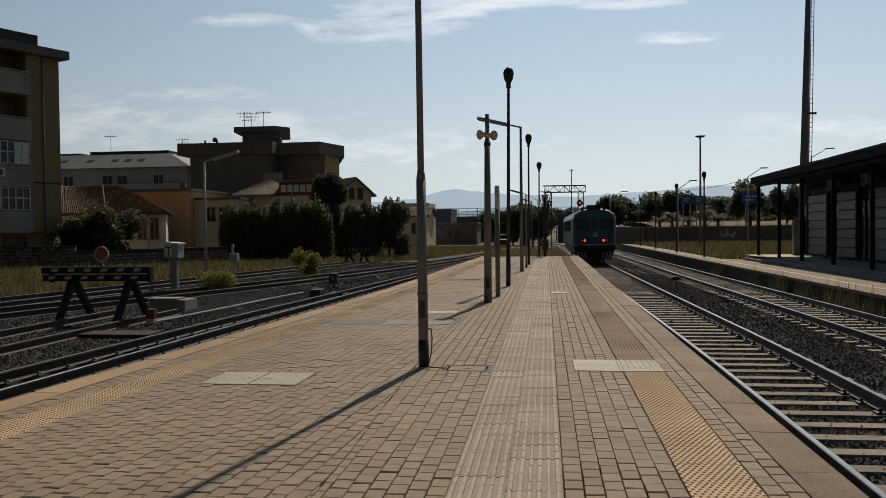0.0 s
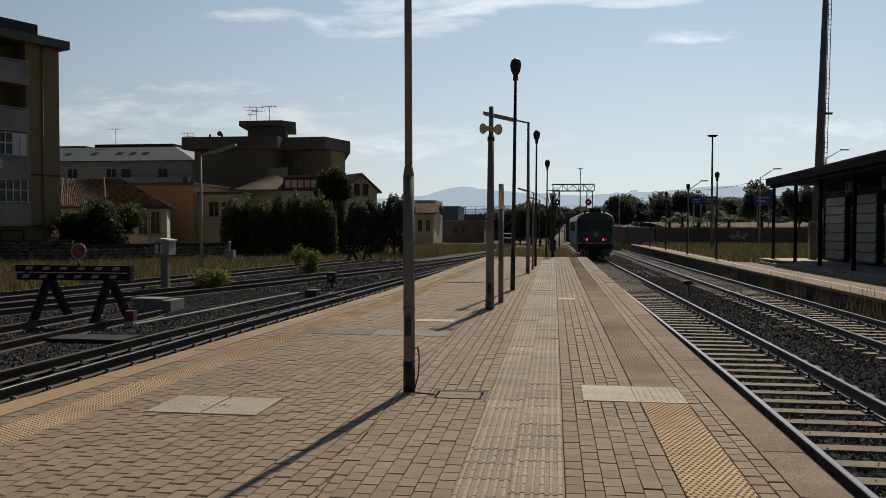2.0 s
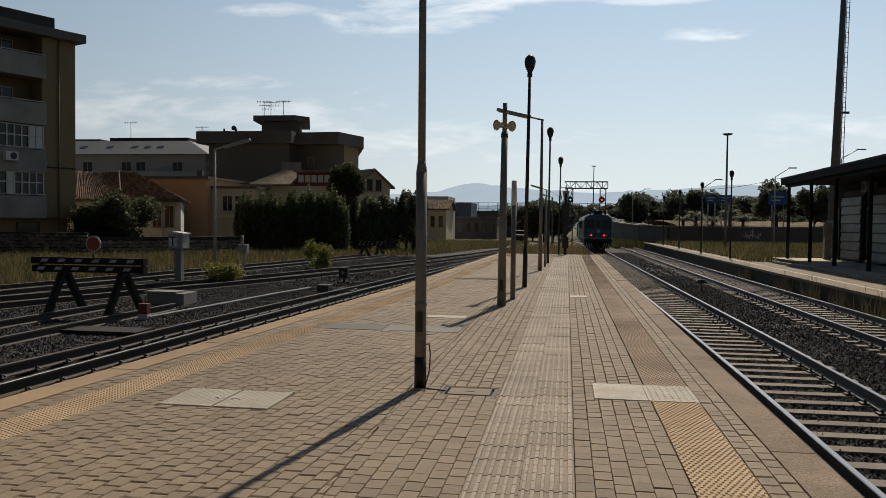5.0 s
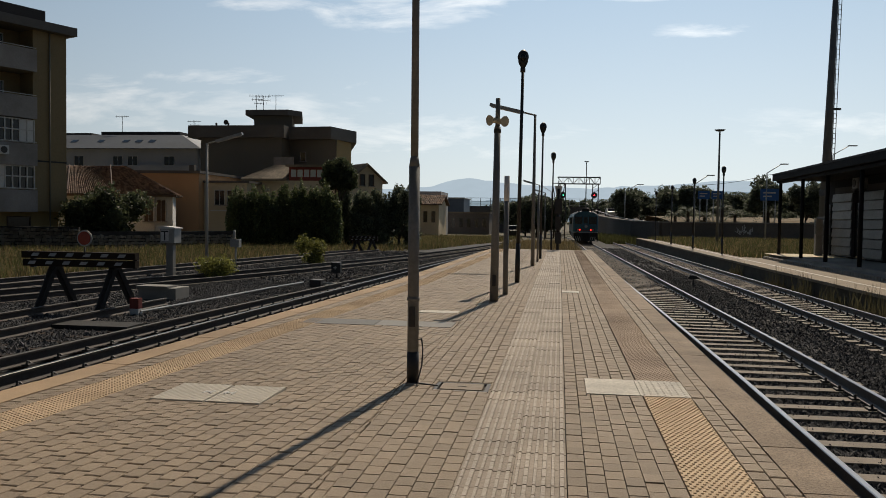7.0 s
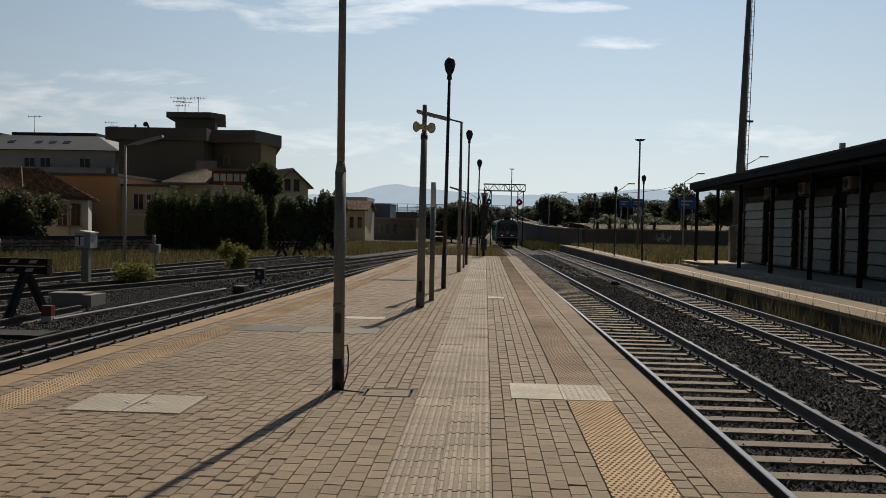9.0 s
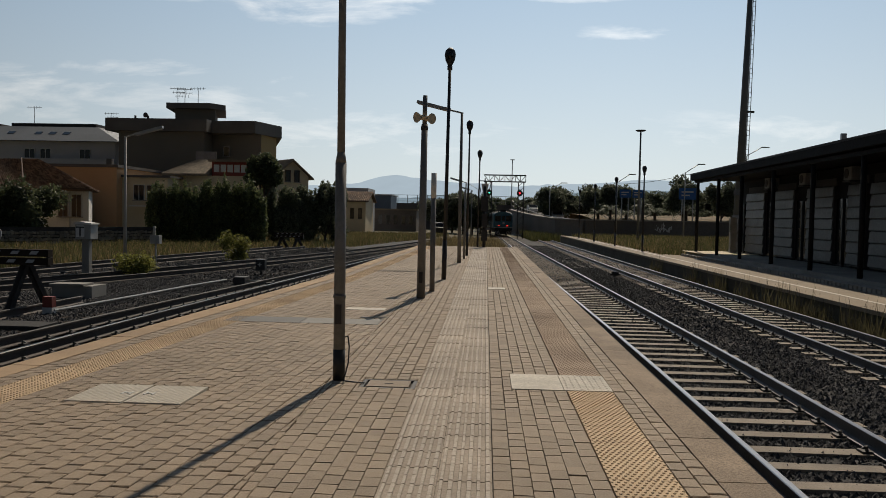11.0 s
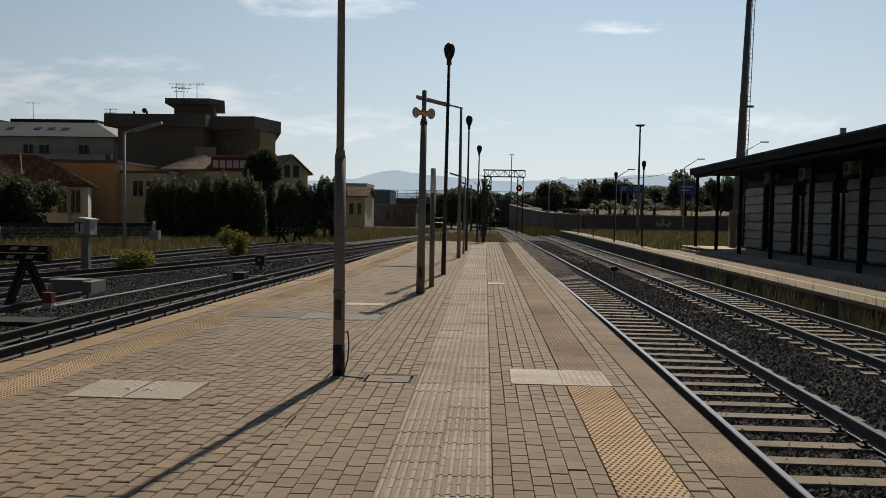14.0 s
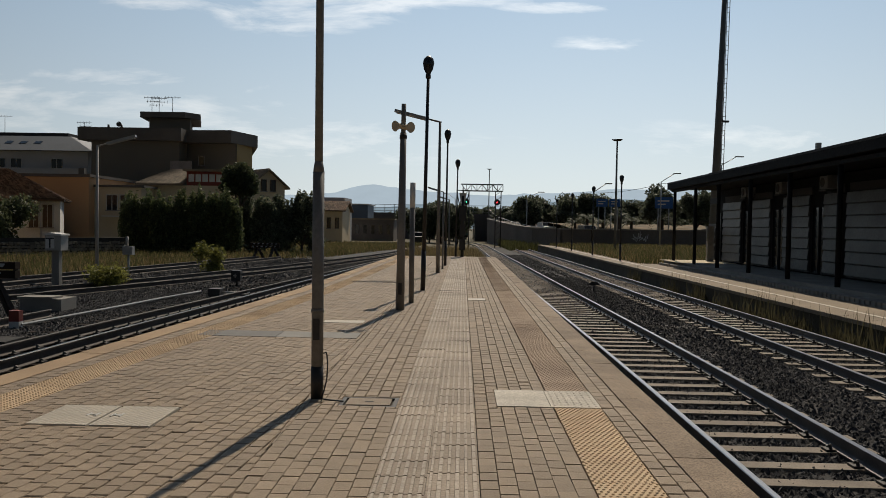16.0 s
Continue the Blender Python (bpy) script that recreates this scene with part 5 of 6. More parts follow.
# ---- plants ----
def leaves(centres, radii, count, size, shell=0.55):
    """Many small leaf faces filling a set of uneven ellipsoids."""
    centres, radii = np.asarray(centres, float), np.asarray(radii, float)
    vol = radii.prod(1) ** 0.7
    pick = RNG.choice(len(centres), count, p=vol / vol.sum())
    d = RNG.normal(size=(count, 3))
    d /= np.linalg.norm(d, axis=1)[:, None]
    r = shell + (1 - shell) * RNG.random(count) ** 0.6
    r *= 1 + 0.18 * np.sin(d[:, 0] * 7 + pick) * np.cos(d[:, 2] * 6 + pick * 1.7)
    p = centres[pick] + d * r[:, None] * radii[pick]
    a = RNG.normal(size=(count, 3))
    a /= np.linalg.norm(a, axis=1)[:, None]
    b = np.cross(a, RNG.normal(size=(count, 3)))
    b /= np.linalg.norm(b, axis=1)[:, None]
    s = size * RNG.uniform(0.6, 1.4, (count, 1))
    v = np.stack((p - a * s, p + b * s * 0.5, p + a * s, p - b * s * 0.5), 1)
    f = np.arange(4 * count).reshape(-1, 4)
    return v.reshape(-1, 3), f


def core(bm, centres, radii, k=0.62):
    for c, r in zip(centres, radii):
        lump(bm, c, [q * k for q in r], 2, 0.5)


def plant(name, label, cat, x, y, z0, centres, radii, count, size, mat, trunk=0.0, inner=True, group="", shell=0.55):
    t = thing(name, label, cat, pose(x, y, z0), group)
    if trunk:
        bm = B()
        top = min(c[2] for c in centres)
        rod(bm, (0, 0, -0.2), (0.05, 0, top * 0.7), trunk, trunk * 0.7, 8)
        for c in list(centres)[:5]:
            rod(bm, (0.05, 0, top * 0.65), tuple(Vector(c) * 0.9 + Vector((0, 0, -0.1))), trunk * 0.5, trunk * 0.15, 6)
        part("trunk", bm, BARK, t)
    # dark lumps added inside the crown to block light and give inner shade
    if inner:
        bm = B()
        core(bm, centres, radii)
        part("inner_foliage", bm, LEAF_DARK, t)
    v, f = leaves(centres, radii, count, size, shell)
    part("crown", np_mesh("crown", v, f, mat), None, t)
    return t


def blob_set(n, w, d, h, z, seed, lo=0.25, hi=0.45):
    g = np.random.default_rng(seed)
    c = [(g.uniform(-1, 1) * w * 0.62, g.uniform(-1, 1) * d * 0.62, z + h * (0.15 + 0.7 * g.random())) for _ in range(n)]
    r = [(w * g.uniform(lo, hi), d * g.uniform(lo, hi), h * g.uniform(lo * 0.7, hi * 0.8)) for _ in range(n)]
    return c, r


# clipped cypress hedge in a row of plumes
g = np.random.default_rng(3)
for k in range(3):
    c, r = [], []
    for i in range(7):
        u = -1.35 + i * 0.45
        top = 4.65 + 0.35 * math.sin(k * 3 + i * 1.9) + g.uniform(-0.35, 0.35)
        c.append((u + g.uniform(-0.1, 0.1), g.uniform(-0.5, 0.3), top * 0.48))
        r.append((g.uniform(0.28, 0.42), 0.7, top * 0.54))
    plant("cypress_hedge", "tall dense cypress hedge with pointed plumes", "hedge", -23.9 + k * 2.85, 60 + k * 0.3, -0.95, c, r, 15000, 0.095, LEAF_HEDGE, group="cypress hedges")
for x, y, w, h, s in ((-17.2, 66, 2.0, 4.9, 1), (-15.2, 65, 2.2, 5.1, 2), (-13.2, 66, 1.9, 4.7, 4)):
    c, r = blob_set(9, w, 1.6, h, 0.0, s)
    plant("garden_tree", "dark leafy garden tree beside the hedge", "tree", x, y, -1.0, c, r, 11000, 0.11, LEAF_GARDEN, 0.14, group="garden trees")
c = [(0, 0, 6.0), (-0.75, 0.1, 5.55), (0.8, -0.1, 5.6), (0.1, 0.3, 6.75), (-0.5, -0.3, 6.4), (0.55, 0.2, 6.3)]
r = [(1.15, 1.1, 1.2), (0.85, 0.8, 0.8), (0.8, 0.8, 0.85), (0.75, 0.7, 0.75), (0.75, 0.7, 0.8), (0.75, 0.7, 0.7)]
plant("round_pine", "dark round-crowned pine above the hedge", "tree", -17.8, 64, -1.0, c, r, 9000, 0.12, LEAF_DARK, 0.2)
c, r = blob_set(14, 3.3, 1.8, 4.0, 0.0, 12)
plant("garden_bush", "large dark bush in front of the cottage", "bush", -30.3, 50.5, z_left(50) - 0.3, c, r, 9000, 0.12, LEAF_DARK)
c, r = blob_set(9, 0.75, 0.6, 1.3, 0.0, 13, 0.35, 0.6)
plant("wild_bush", "yellow-green wild bush beside the siding", "bush", -11.7, 37.2, z_left(37) - 0.27, c, r, 2600, 0.06, BUSH_LEAF, inner=False, shell=0.1)
c, r = blob_set(9, 1.0, 0.8, 0.9, 0.0, 14, 0.35, 0.6)
plant("wild_bush", "low green weeds at the foot of the cabinet", "bush", -12.3, 27.2, z_left(27) - 0.27, c, r, 3400, 0.05, BUSH_LEAF, inner=False, shell=0.1)

# belt of trees beyond the tracks
tree_specs = []
for i in range(9):
    tree_specs.append((-9.0 + i * 1.7 + g.uniform(-0.5, 0.5), 132 + g.uniform(-3, 3), 3.0, 6.0 + g.uniform(-0.8, 0.7)))
for i in range(9):
    tree_specs.append((9.0 + i * 2.0 + g.uniform(-0.6, 0.6), 153 + g.uniform(-3, 3), 3.2, 6.8 + g.uniform(-0.8, 0.9)))
for i in range(13):
    tree_specs.append((19.0 + i * 2.3 + g.uniform(-0.6, 0.6), 120 + g.uniform(-4, 4), 3.0, 4.8 + g.uniform(-0.8, 0.8)))
for i in range(12):
    tree_specs.append((12.0 + i * 2.4 + g.uniform(-0.7, 0.7), 127 + g.uniform(-3, 3), 3.3, 7.2 + g.uniform(-0.9, 0.8)))
tree_specs += [(24.2, 101, 2.3, 8.2), (28.5, 100, 1.8, 7.4), (31.5, 103, 1.8, 7.5), (9.4, 121, 2.0, 7.2), (10.6, 121, 1.6, 6.6)]
for i in range(14):
    tree_specs.append((-16.0 + i * 3.0 + g.uniform(-0.6, 0.6), 196 + g.uniform(-4, 4), 3.4, 7.0 + g.uniform(-0.8, 0.8)))
for i, (x, y, w, h) in enumerate(tree_specs):
    if -0.5 < x < 7.0 and y < 150:
        x = -1.2 - 0.3 * i
    tall = h > 6.5
    c, r = blob_set(9, w * (1.25 if tall else 1.0), w, h * (0.5 if tall else 0.75), h * (0.5 if tall else 0.25), 40 + i, 0.3, 0.5)
    plant("far_tree", "dark backlit tree beyond the railway", "tree", x, y, -1.2, c, r, 3800, 0.2, LEAF_FAR, 0.15, group="trees beyond the railway")


def palm(x, y, z0, tall, seed):
    g = np.random.default_rng(seed)
    t = thing("palm_tree", "palm with drooping fronds beyond the retaining wall", "palm", pose(x, y, z0), "palms")
    part("trunk", rod(B(), (0, 0, 0), (0, 0, tall), 0.22, 0.17, 8), BARK, t)
    v, f = [], []
    for k in range(26):
        a = k * 2.4 + g.uniform(-0.2, 0.2)
        e = g.uniform(-0.2, 1.1)
        for j in range(9):
            s0 = 0.2 + j * 0.19
            zz = tall + math.sin(e) * s0 - 0.32 * s0 * s0
            cx, cy = math.cos(a) * math.cos(e) * s0, math.sin(a) * math.cos(e) * s0
            w = 0.42 * (1 - j / 11)
            for sgn in (-1, 1):
                n0 = len(v)
                v += [(cx, cy, zz), (cx + math.cos(a) * 0.15, cy + math.sin(a) * 0.15, zz), (cx - sgn * math.sin(a) * w + 0.1 * math.cos(a), cy + sgn * math.cos(a) * w + 0.1 * math.sin(a), zz - 0.14)]
                f.append((n0, n0 + 1, n0 + 2))
    part("crown", np_mesh("crown", v, f, LEAF_FAR), None, t)


for i, (x, tall) in enumerate(((13.6, 3.4), (15.2, 3.9), (17.3, 3.4), (18.9, 4.2), (20.6, 3.6), (24.6, 3.9))):
    palm(x, 99 + i % 3, -1.0, tall, i)


# ---- grass ----
def blades(name, label, mat, count, place, h0, h1, width=0.02, lean=0.25):
    p = np.array([place() for _ in range(count)])
    h = RNG.uniform(h0, h1, count)
    a = RNG.uniform(0, 2 * np.pi, count)
    w = width * RNG.uniform(0.6, 1.5, count)
    dx, dy = np.cos(a) * w, np.sin(a) * w
    tip = p + np.stack((RNG.normal(0, lean, count) * h, RNG.normal(0, lean, count) * h, h), -1)
    v = np.stack((p - np.stack((dx, dy, 0 * dx), -1), p + np.stack((dx, dy, 0 * dx), -1), tip), 1)
    tagged(new(name, np_mesh(name, v.reshape(-1, 3), np.arange(3 * count).reshape(-1, 3), mat)), label, "grass", kind="stuff")


GR = random.Random(5)


def field():
    while True:
        y = 22 + 95 * GR.random() ** 1.4
        a, b = lin(y, ((20, -32), (35, -40), (76, -28), (120, -26))), lin(y, ((20, -17.6), (53, -14.4), (60, -10), (92, -7), (120, -5)))
        x = GR.uniform(a, b)
        if noise.noise((x * 0.25, y * 0.18, 1)) > GR.uniform(-0.8, 0.4):
            return x, y, ground_at(x, y) - 0.02


blades("dry_grass", "tall dry straw-coloured grass in the field", STRAW, 62000, field, 0.12, 0.55, 0.028)
blades("green_grass", "patches of green weeds in the dry field", GREEN_GRASS, 52000, field, 0.15, 0.6, 0.03)


def verge():
    y = GR.uniform(46, 94)
    x = GR.uniform(9.9, 9.9 + (y - 30) * 0.35)
    return x, y, -0.30


blades("verge_grass", "dry grass on the verge of the far platform", STRAW, 9000, verge, 0.15, 0.5, 0.03)
blades("verge_weeds", "green weeds on the verge of the far platform", GREEN_GRASS, 15000, verge, 0.15, 0.5, 0.03)


WEED = leafy("brown_weeds", (0.15, 0.135, 0.075), 0.4, 0.3)


def edge_weeds():
    y = GR.choice((13.5, 15.2, 17.4, 18.6, 20.9, 22.2, 24.0, 26.5, 29.5, 33, 40)) + GR.gauss(0, 0.5)
    return 8.35 + GR.uniform(-0.2, 0.25), y, z_right(y) - 0.22


blades("edge_weeds", "tall thin weeds along the far platform edge", WEED, 420, edge_weeds, 0.25, 1.0, 0.014, 0.16)
blades("edge_greens", "green weeds along the far platform edge", WEED, 800, edge_weeds, 0.1, 0.5, 0.018, 0.3)


def end_weeds():
    y = GR.uniform(45.0, 62)
    return GR.uniform(-3.6, 1.2 - (y - 45) * 0.02), y, -0.62


blades("end_grass", "dry grass beyond the end of the platform", STRAW, 9000, end_weeds, 0.3, 1.0, 0.025)
blades("end_weeds", "green weeds beyond the end of the platform", GREEN_GRASS, 5000, end_weeds, 0.2, 0.8, 0.025)


def curve_weeds():
    y = GR.uniform(98, 128)
    return GR.uniform(5.6, 9.6), y, -1.2


blades("curve_weeds", "bright weeds where the line bends away", GREEN_GRASS, 6000, curve_weeds, 0.4, 1.3, 0.05)

# ---- bridge, ramp and distance ----
br2 = thing("road_bridge", "low concrete road bridge over the railway with a mesh fence", "bridge")
part("deck", box(B(), -60, 30, 165, 173, 2.9, 4.3), FAR_WALL, br2)
for x in (-30, -17, -6.5, 9.5, 22):
    part("pier", box(B(), x - 0.6, x + 0.6, 166, 172, -1.6, 2.896), FAR_WALL, br2)
bm = B()
for i in range(46):
    x = -60 + i * 2
    box(bm, x - 0.06, x + 0.06, 165.1, 165.2, 4.3, 6.0)
for z in (4.7, 5.3, 5.95):
    box(bm, -60, 30, 165.11, 165.19, z - 0.04, z + 0.04)
part("fence", bm, GALV, br2)
for x0, x1 in ((2.4, 9.4), (-17.0, -7.0)):
    part("abutment", box(B(), x0, x1, 165.3, 172.7, -1.6, 2.894), FAR_WALL, br2)

ROAD = ((98, 13.5, 0.6), (104, 11.2, 0.75), (114, 9.3, 1.1), (126, 7.9, 1.6), (138, 6.8, 2.25), (150, 6.0, 2.85), (166, 5.2, 4.32))


def road_at(y):
    return lin(y, [(a, b) for a, b, c in ROAD]), lin(y, [(a, c) for a, b, c in ROAD])


ramp = thing("road_ramp", "sloping road ramp climbing to the bridge behind the wall", "ramp")
for (ya, xa, za), (yb, xb, zb) in zip(ROAD, ROAD[1:]):
    bm = B()
    lo = [bm.verts.new(p) for p in ((xa, ya, -1.6), (xa + 5.5, ya, -1.6), (xb + 5.5, yb, -1.6), (xb, yb, -1.6))]
    hi = [bm.verts.new(p) for p in ((xa, ya, za), (xa + 5.5, ya, za), (xb + 5.5, yb, zb), (xb, yb, zb))]
    bm.faces.new(lo[::-1])
    bm.faces.new(hi)
    for i in range(4):
        bm.faces.new((lo[i], lo[(i + 1) % 4], hi[(i + 1) % 4], hi[i]))
    part("carriageway", bm, FAR_WALL, ramp)
    for dx, up_ in ((5.3, 0.9), (5.3, 0.5), (0.2, 0.8)):
        part("guard_rail", rod(B(), (xa + dx, ya, za + up_), (xb + dx, yb, zb + up_), 0.06, 0.06, 6), GALV, ramp)
    for k in range(4):
        f_ = k / 4
        for dx in (5.3, 0.2):
            q = Vector((xa, ya, za)).lerp(Vector((xb, yb, zb)), f_)
            part("rail_post", rod(B(), (q.x + dx, q.y, q.z - 0.05), (q.x + dx, q.y, q.z + 0.9), 0.05, 0.05, 6), GALV, ramp)


def car(label, y, mat):
    x, z = road_at(y)
    t = thing("car", label, "car", pose(x + 2.0, y, z, 0, 0, -80))
    bm = prism(B(), [(-2.0, 0.25), (2.0, 0.25), (2.05, 0.75), (1.2, 0.88), (0.6, 1.4), (-1.2, 1.42), (-1.9, 0.9), (-2.05, 0.7)], -0.8, 0.8)
    part("body", bm, mat, t, bevel=0.06)
    part("windscreen", prism(B(), [(1.22, 0.9), (0.66, 1.37), (0.62, 1.37), (1.15, 0.9)], -0.7, 0.7), GLASS_DARK, t)
    for sx in (-1.25, 1.25):
        for sy in (-0.75, 0.75):
            part("wheel", rod(B(), (sx, sy - 0.1, 0.3), (sx, sy + 0.1, 0.3), 0.3, 0.3, 14), TRAIN_BLACK, t)
    for sy in (-0.5, 0.5):
        part("headlamp", rod(B(), (2.0, sy, 0.65), (2.06, sy, 0.65), 0.12, 0.12, 10), WHITE_FRAME, t)
    return t


white_car = car("white car driving down the road ramp", 164, PLASTER_WHITE)
pale_car = car("pale grey car driving down the road ramp ahead", 165, GALV)

wh = thing("blue_warehouse", "long low blue-grey warehouse beyond the bridge", "warehouse")
part("wall", box(B(), -22.0, -17.7, 150, 160, -1.2, 5.4), material("blue_grey_cladding", (0.10, 0.14, 0.20), 0.6, 0.8, 0.3, 5.0, 0.1), wh)
part("roof", box(B(), -22.2, -17.5, 149.8, 160, 5.404, 5.6), GALV, wh)
lw = thing("old_depot_wall", "long low grey depot building with small dark openings", "building")
part("wall", box(B(), -22.0, -12.0, 140, 148, -1.2, 2.6), FAR_WALL, lw)
part("roof", box(B(), -22.2, -11.8, 139.7, 148, 2.604, 2.85), TILE_PALE, lw)
for i in range(7):
    part("opening", box(B(), -21.3 + i * 1.35, -20.7 + i * 1.35, 139.93, 139.99, 0.2, 1.7), GLASS_DARK, lw)
van = thing("parked_van", "dark parked vehicle beside the line", "van", pose(-6.7, 118, ground_at(-6.7, 118), 0, 0, -82))
part("body", prism(B(), [(-1.9, 0.3), (1.9, 0.3), (1.95, 1.1), (1.3, 1.2), (0.9, 1.75), (-1.8, 1.8)], -0.8, 0.8), BLACK, van, bevel=0.06)
for sx in (-1.2, 1.2):
    part("wheel", rod(B(), (sx, -0.85, 0.32), (sx, -0.6, 0.32), 0.32, 0.32, 14), TRAIN_BLACK, van)
part("windscreen", prism(B(), [(1.32, 1.2), (0.95, 1.72), (0.9, 1.72), (1.25, 1.2)], -0.7, 0.7), GLASS_DARK, van)


def ridge(name, label, y, x0, x1, profile, mat, depth=400, seed=0.0, rough=6.0, n=160):
    v, f = [], []
    for i in range(n + 1):
        x = x0 + (x1 - x0) * i / n
        z = lin(x, profile) + rough * (noise.noise((x * 0.006 + seed, 0.3, seed)) + 0.5 * noise.noise((x * 0.025, 1.3, seed)) + 0.25 * noise.noise((x * 0.09, 2.1, seed)))
        v += [(x, y, -5), (x, y, z * 0.6), (x, y + depth * 0.5, z), (x, y + depth, -5)]
    for i in range(n):
        for k in range(3):
            a = 4 * i + k
            f.append((a, a + 4, a + 5, a + 1))
    tagged(new(name, np_mesh(name, v, f, mat)), label, "hills", kind="structure")


# air haze is painted into the ridge colour, which glows by itself
def haze_glow(name, colour, strength):
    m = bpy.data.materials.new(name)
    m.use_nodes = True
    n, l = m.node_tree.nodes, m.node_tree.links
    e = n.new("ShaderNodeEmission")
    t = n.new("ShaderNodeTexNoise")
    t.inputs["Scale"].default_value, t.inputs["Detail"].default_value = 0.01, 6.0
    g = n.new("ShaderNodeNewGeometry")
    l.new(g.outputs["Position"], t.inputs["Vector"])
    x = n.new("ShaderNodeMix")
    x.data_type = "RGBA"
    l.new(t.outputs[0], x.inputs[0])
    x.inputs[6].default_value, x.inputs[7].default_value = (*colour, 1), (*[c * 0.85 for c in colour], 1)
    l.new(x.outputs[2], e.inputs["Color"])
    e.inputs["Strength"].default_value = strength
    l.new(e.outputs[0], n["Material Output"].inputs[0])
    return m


ridge("mountains", "pale blue hazy mountains on the horizon", 3300, -2600, 2600, ((-2600, 60), (-1500, 90), (-900, 130), (-700, 128), (-560, 140), (-470, 172), (-375, 181), (-300, 172), (-180, 150), (0, 140), (160, 140), (400, 150), (700, 175), (1000, 185), (1400, 150), (2600, 60)), haze_glow("mountain_haze", (0.44, 0.53, 0.60), 1.0), seed=2.0, rough=11)
ridge("hills", "hazy blue-green hills in front of the mountains", 1400, -1200, 1200, ((-1200, 25), (-300, 34), (-200, 36), (-100, 44), (-30, 40), (60, 36), (160, 52), (320, 60), (1200, 30)), haze_glow("hill_haze", (0.24, 0.31, 0.36), 1.0), seed=5.0, rough=5)

# ---- the departing railcar ----
train = thing("railcar", "teal-blue diesel railcar with red tail lamps running away", "train")
LEN, HW, ZF, ZT = 23.0, 1.40, 1.15, 3.55      # space: origin on the rails under the rear end
sect = [(-HW, ZF), (HW, ZF), (HW, 2.95), (1.30, 3.28), (0.95, 3.5), (0.4, 3.6), (-0.4, 3.6), (-0.95, 3.5), (-1.30, 3.28), (-HW, 2.95)]
bm = B()
rings = []
for y, k in ((0.0, 0.9), (0.12, 0.97), (0.5, 1.0), (LEN - 0.5, 1.0), (LEN, 0.9)):
    rings.append([bm.verts.new((x * k, y, ZF + (z - ZF) * (0.97 if k < 1 else 1.0))) for x, z in sect])
n = len(sect)
for a, b in zip(rings, rings[1:]):
    for i in range(n):
        f = bm.faces.new((a[i], a[(i + 1) % n], b[(i + 1) % n], b[i]))
        f.material_index = 1 if i in (3, 4, 5, 6, 7) else 0
bm.faces.new(rings[0][::-1])
bm.faces.new(rings[-1])
body = part("body", bm, [TRAIN_BLUE, TRAIN_ROOF], train)
part("band", box(B(), -1.36, 1.36, -0.05, -0.01, 1.18, 1.28), TRAIN_GREY, train, "pale lower band")
for x, w in ((-0.78, 0.72), (0.78, 0.72)):
    wn_ = part("end_window", box(B(), x - w / 2, x + w / 2, -0.03, -0.004, 2.15, 2.95), GLASS_DARK, train)
    bm = B()
    for a, b in ((x - w / 2 - 0.05, x - w / 2), (x + w / 2, x + w / 2 + 0.05)):
        box(bm, a, b, -0.035, -0.002, 2.1, 3.0)
    part("window_seal", bm, TRAIN_BLACK, wn_)
door = part("end_door", box(B(), -0.36, 0.36, -0.035, -0.003, 1.3, 3.05), TRAIN_BLUE, train, bevel=0.01)
part("door_window", box(B(), -0.22, 0.22, -0.045, -0.037, 2.2, 2.9), GLASS_DARK, door)
part("emblem", rod(B(), (0.05, -0.06, 1.88), (0.05, -0.04, 1.88), 0.17, 0.17, 18), TRAIN_GREY, train, "pale round emblem")
for x in (-0.75, 0.7):
    lamp = part("tail_lamp_housing", box(B(), x - 0.3, x + 0.3, -0.07, -0.006, 1.38, 1.62), TRAIN_BLACK, train, bevel=0.02)
    part("tail_lamp", rod(B(), (x + (0.12 if x < 0 else -0.12), -0.1, 1.5), (x + (0.12 if x < 0 else -0.12), -0.072, 1.5), 0.08, 0.08, 14), TAIL_RED, lamp, "lit red tail lamp")
    part("headlamp", rod(B(), (x - (0.12 if x < 0 else -0.12), -0.09, 1.5), (x - (0.12 if x < 0 else -0.12), -0.072, 1.5), 0.09, 0.09, 14), TRAIN_GREY, lamp)
for x in (-0.35, -0.18, 0.0, 0.18, 0.34):
    part("number_bar", box(B(), x - 0.06, x + 0.06, -0.058, -0.048, 1.4, 1.48), RED_PAINT, train)
part("roof_box", box(B(), -0.45, 0.4, 0.1, 1.3, 3.5, 3.82), TRAIN_BLACK, train, bevel=0.05)
for x in (-0.75, 0.65):
    part("roof_horn", rod(B(), (x, 0.25, 3.45), (x, 0.25, 3.68), 0.07, 0.09, 10), TRAIN_BLACK, train)
for y in (4, 9, 14, 19):
    part("roof_vent", box(B(), -0.5, 0.5, y, y + 1.6, 3.55, 3.78), TRAIN_ROOF, train, bevel=0.05)
part("buffer_beam", box(B(), -1.3, 1.3, -0.12, 0.4, 0.85, 1.15), TRAIN_BLACK, train, bevel=0.02)
for x in (-0.88, 0.88):
    bf = part("buffer", rod(B(), (x, -0.55, 1.0), (x, -0.1, 1.0), 0.08, 0.1, 12), TRAIN_BLACK, train)
    part("buffer_plate", rod(B(), (x, -0.6, 1.0), (x, -0.55, 1.0), 0.24, 0.24, 16), TRAIN_BLACK, bf)
bm = rod(B(), (0, -0.35, 0.95), (0, 0, 0.95), 0.06, 0.06, 8)
rod(bm, (-0.4, -0.15, 0.95), (-0.45, -0.2, 0.35), 0.04, 0.04, 8)
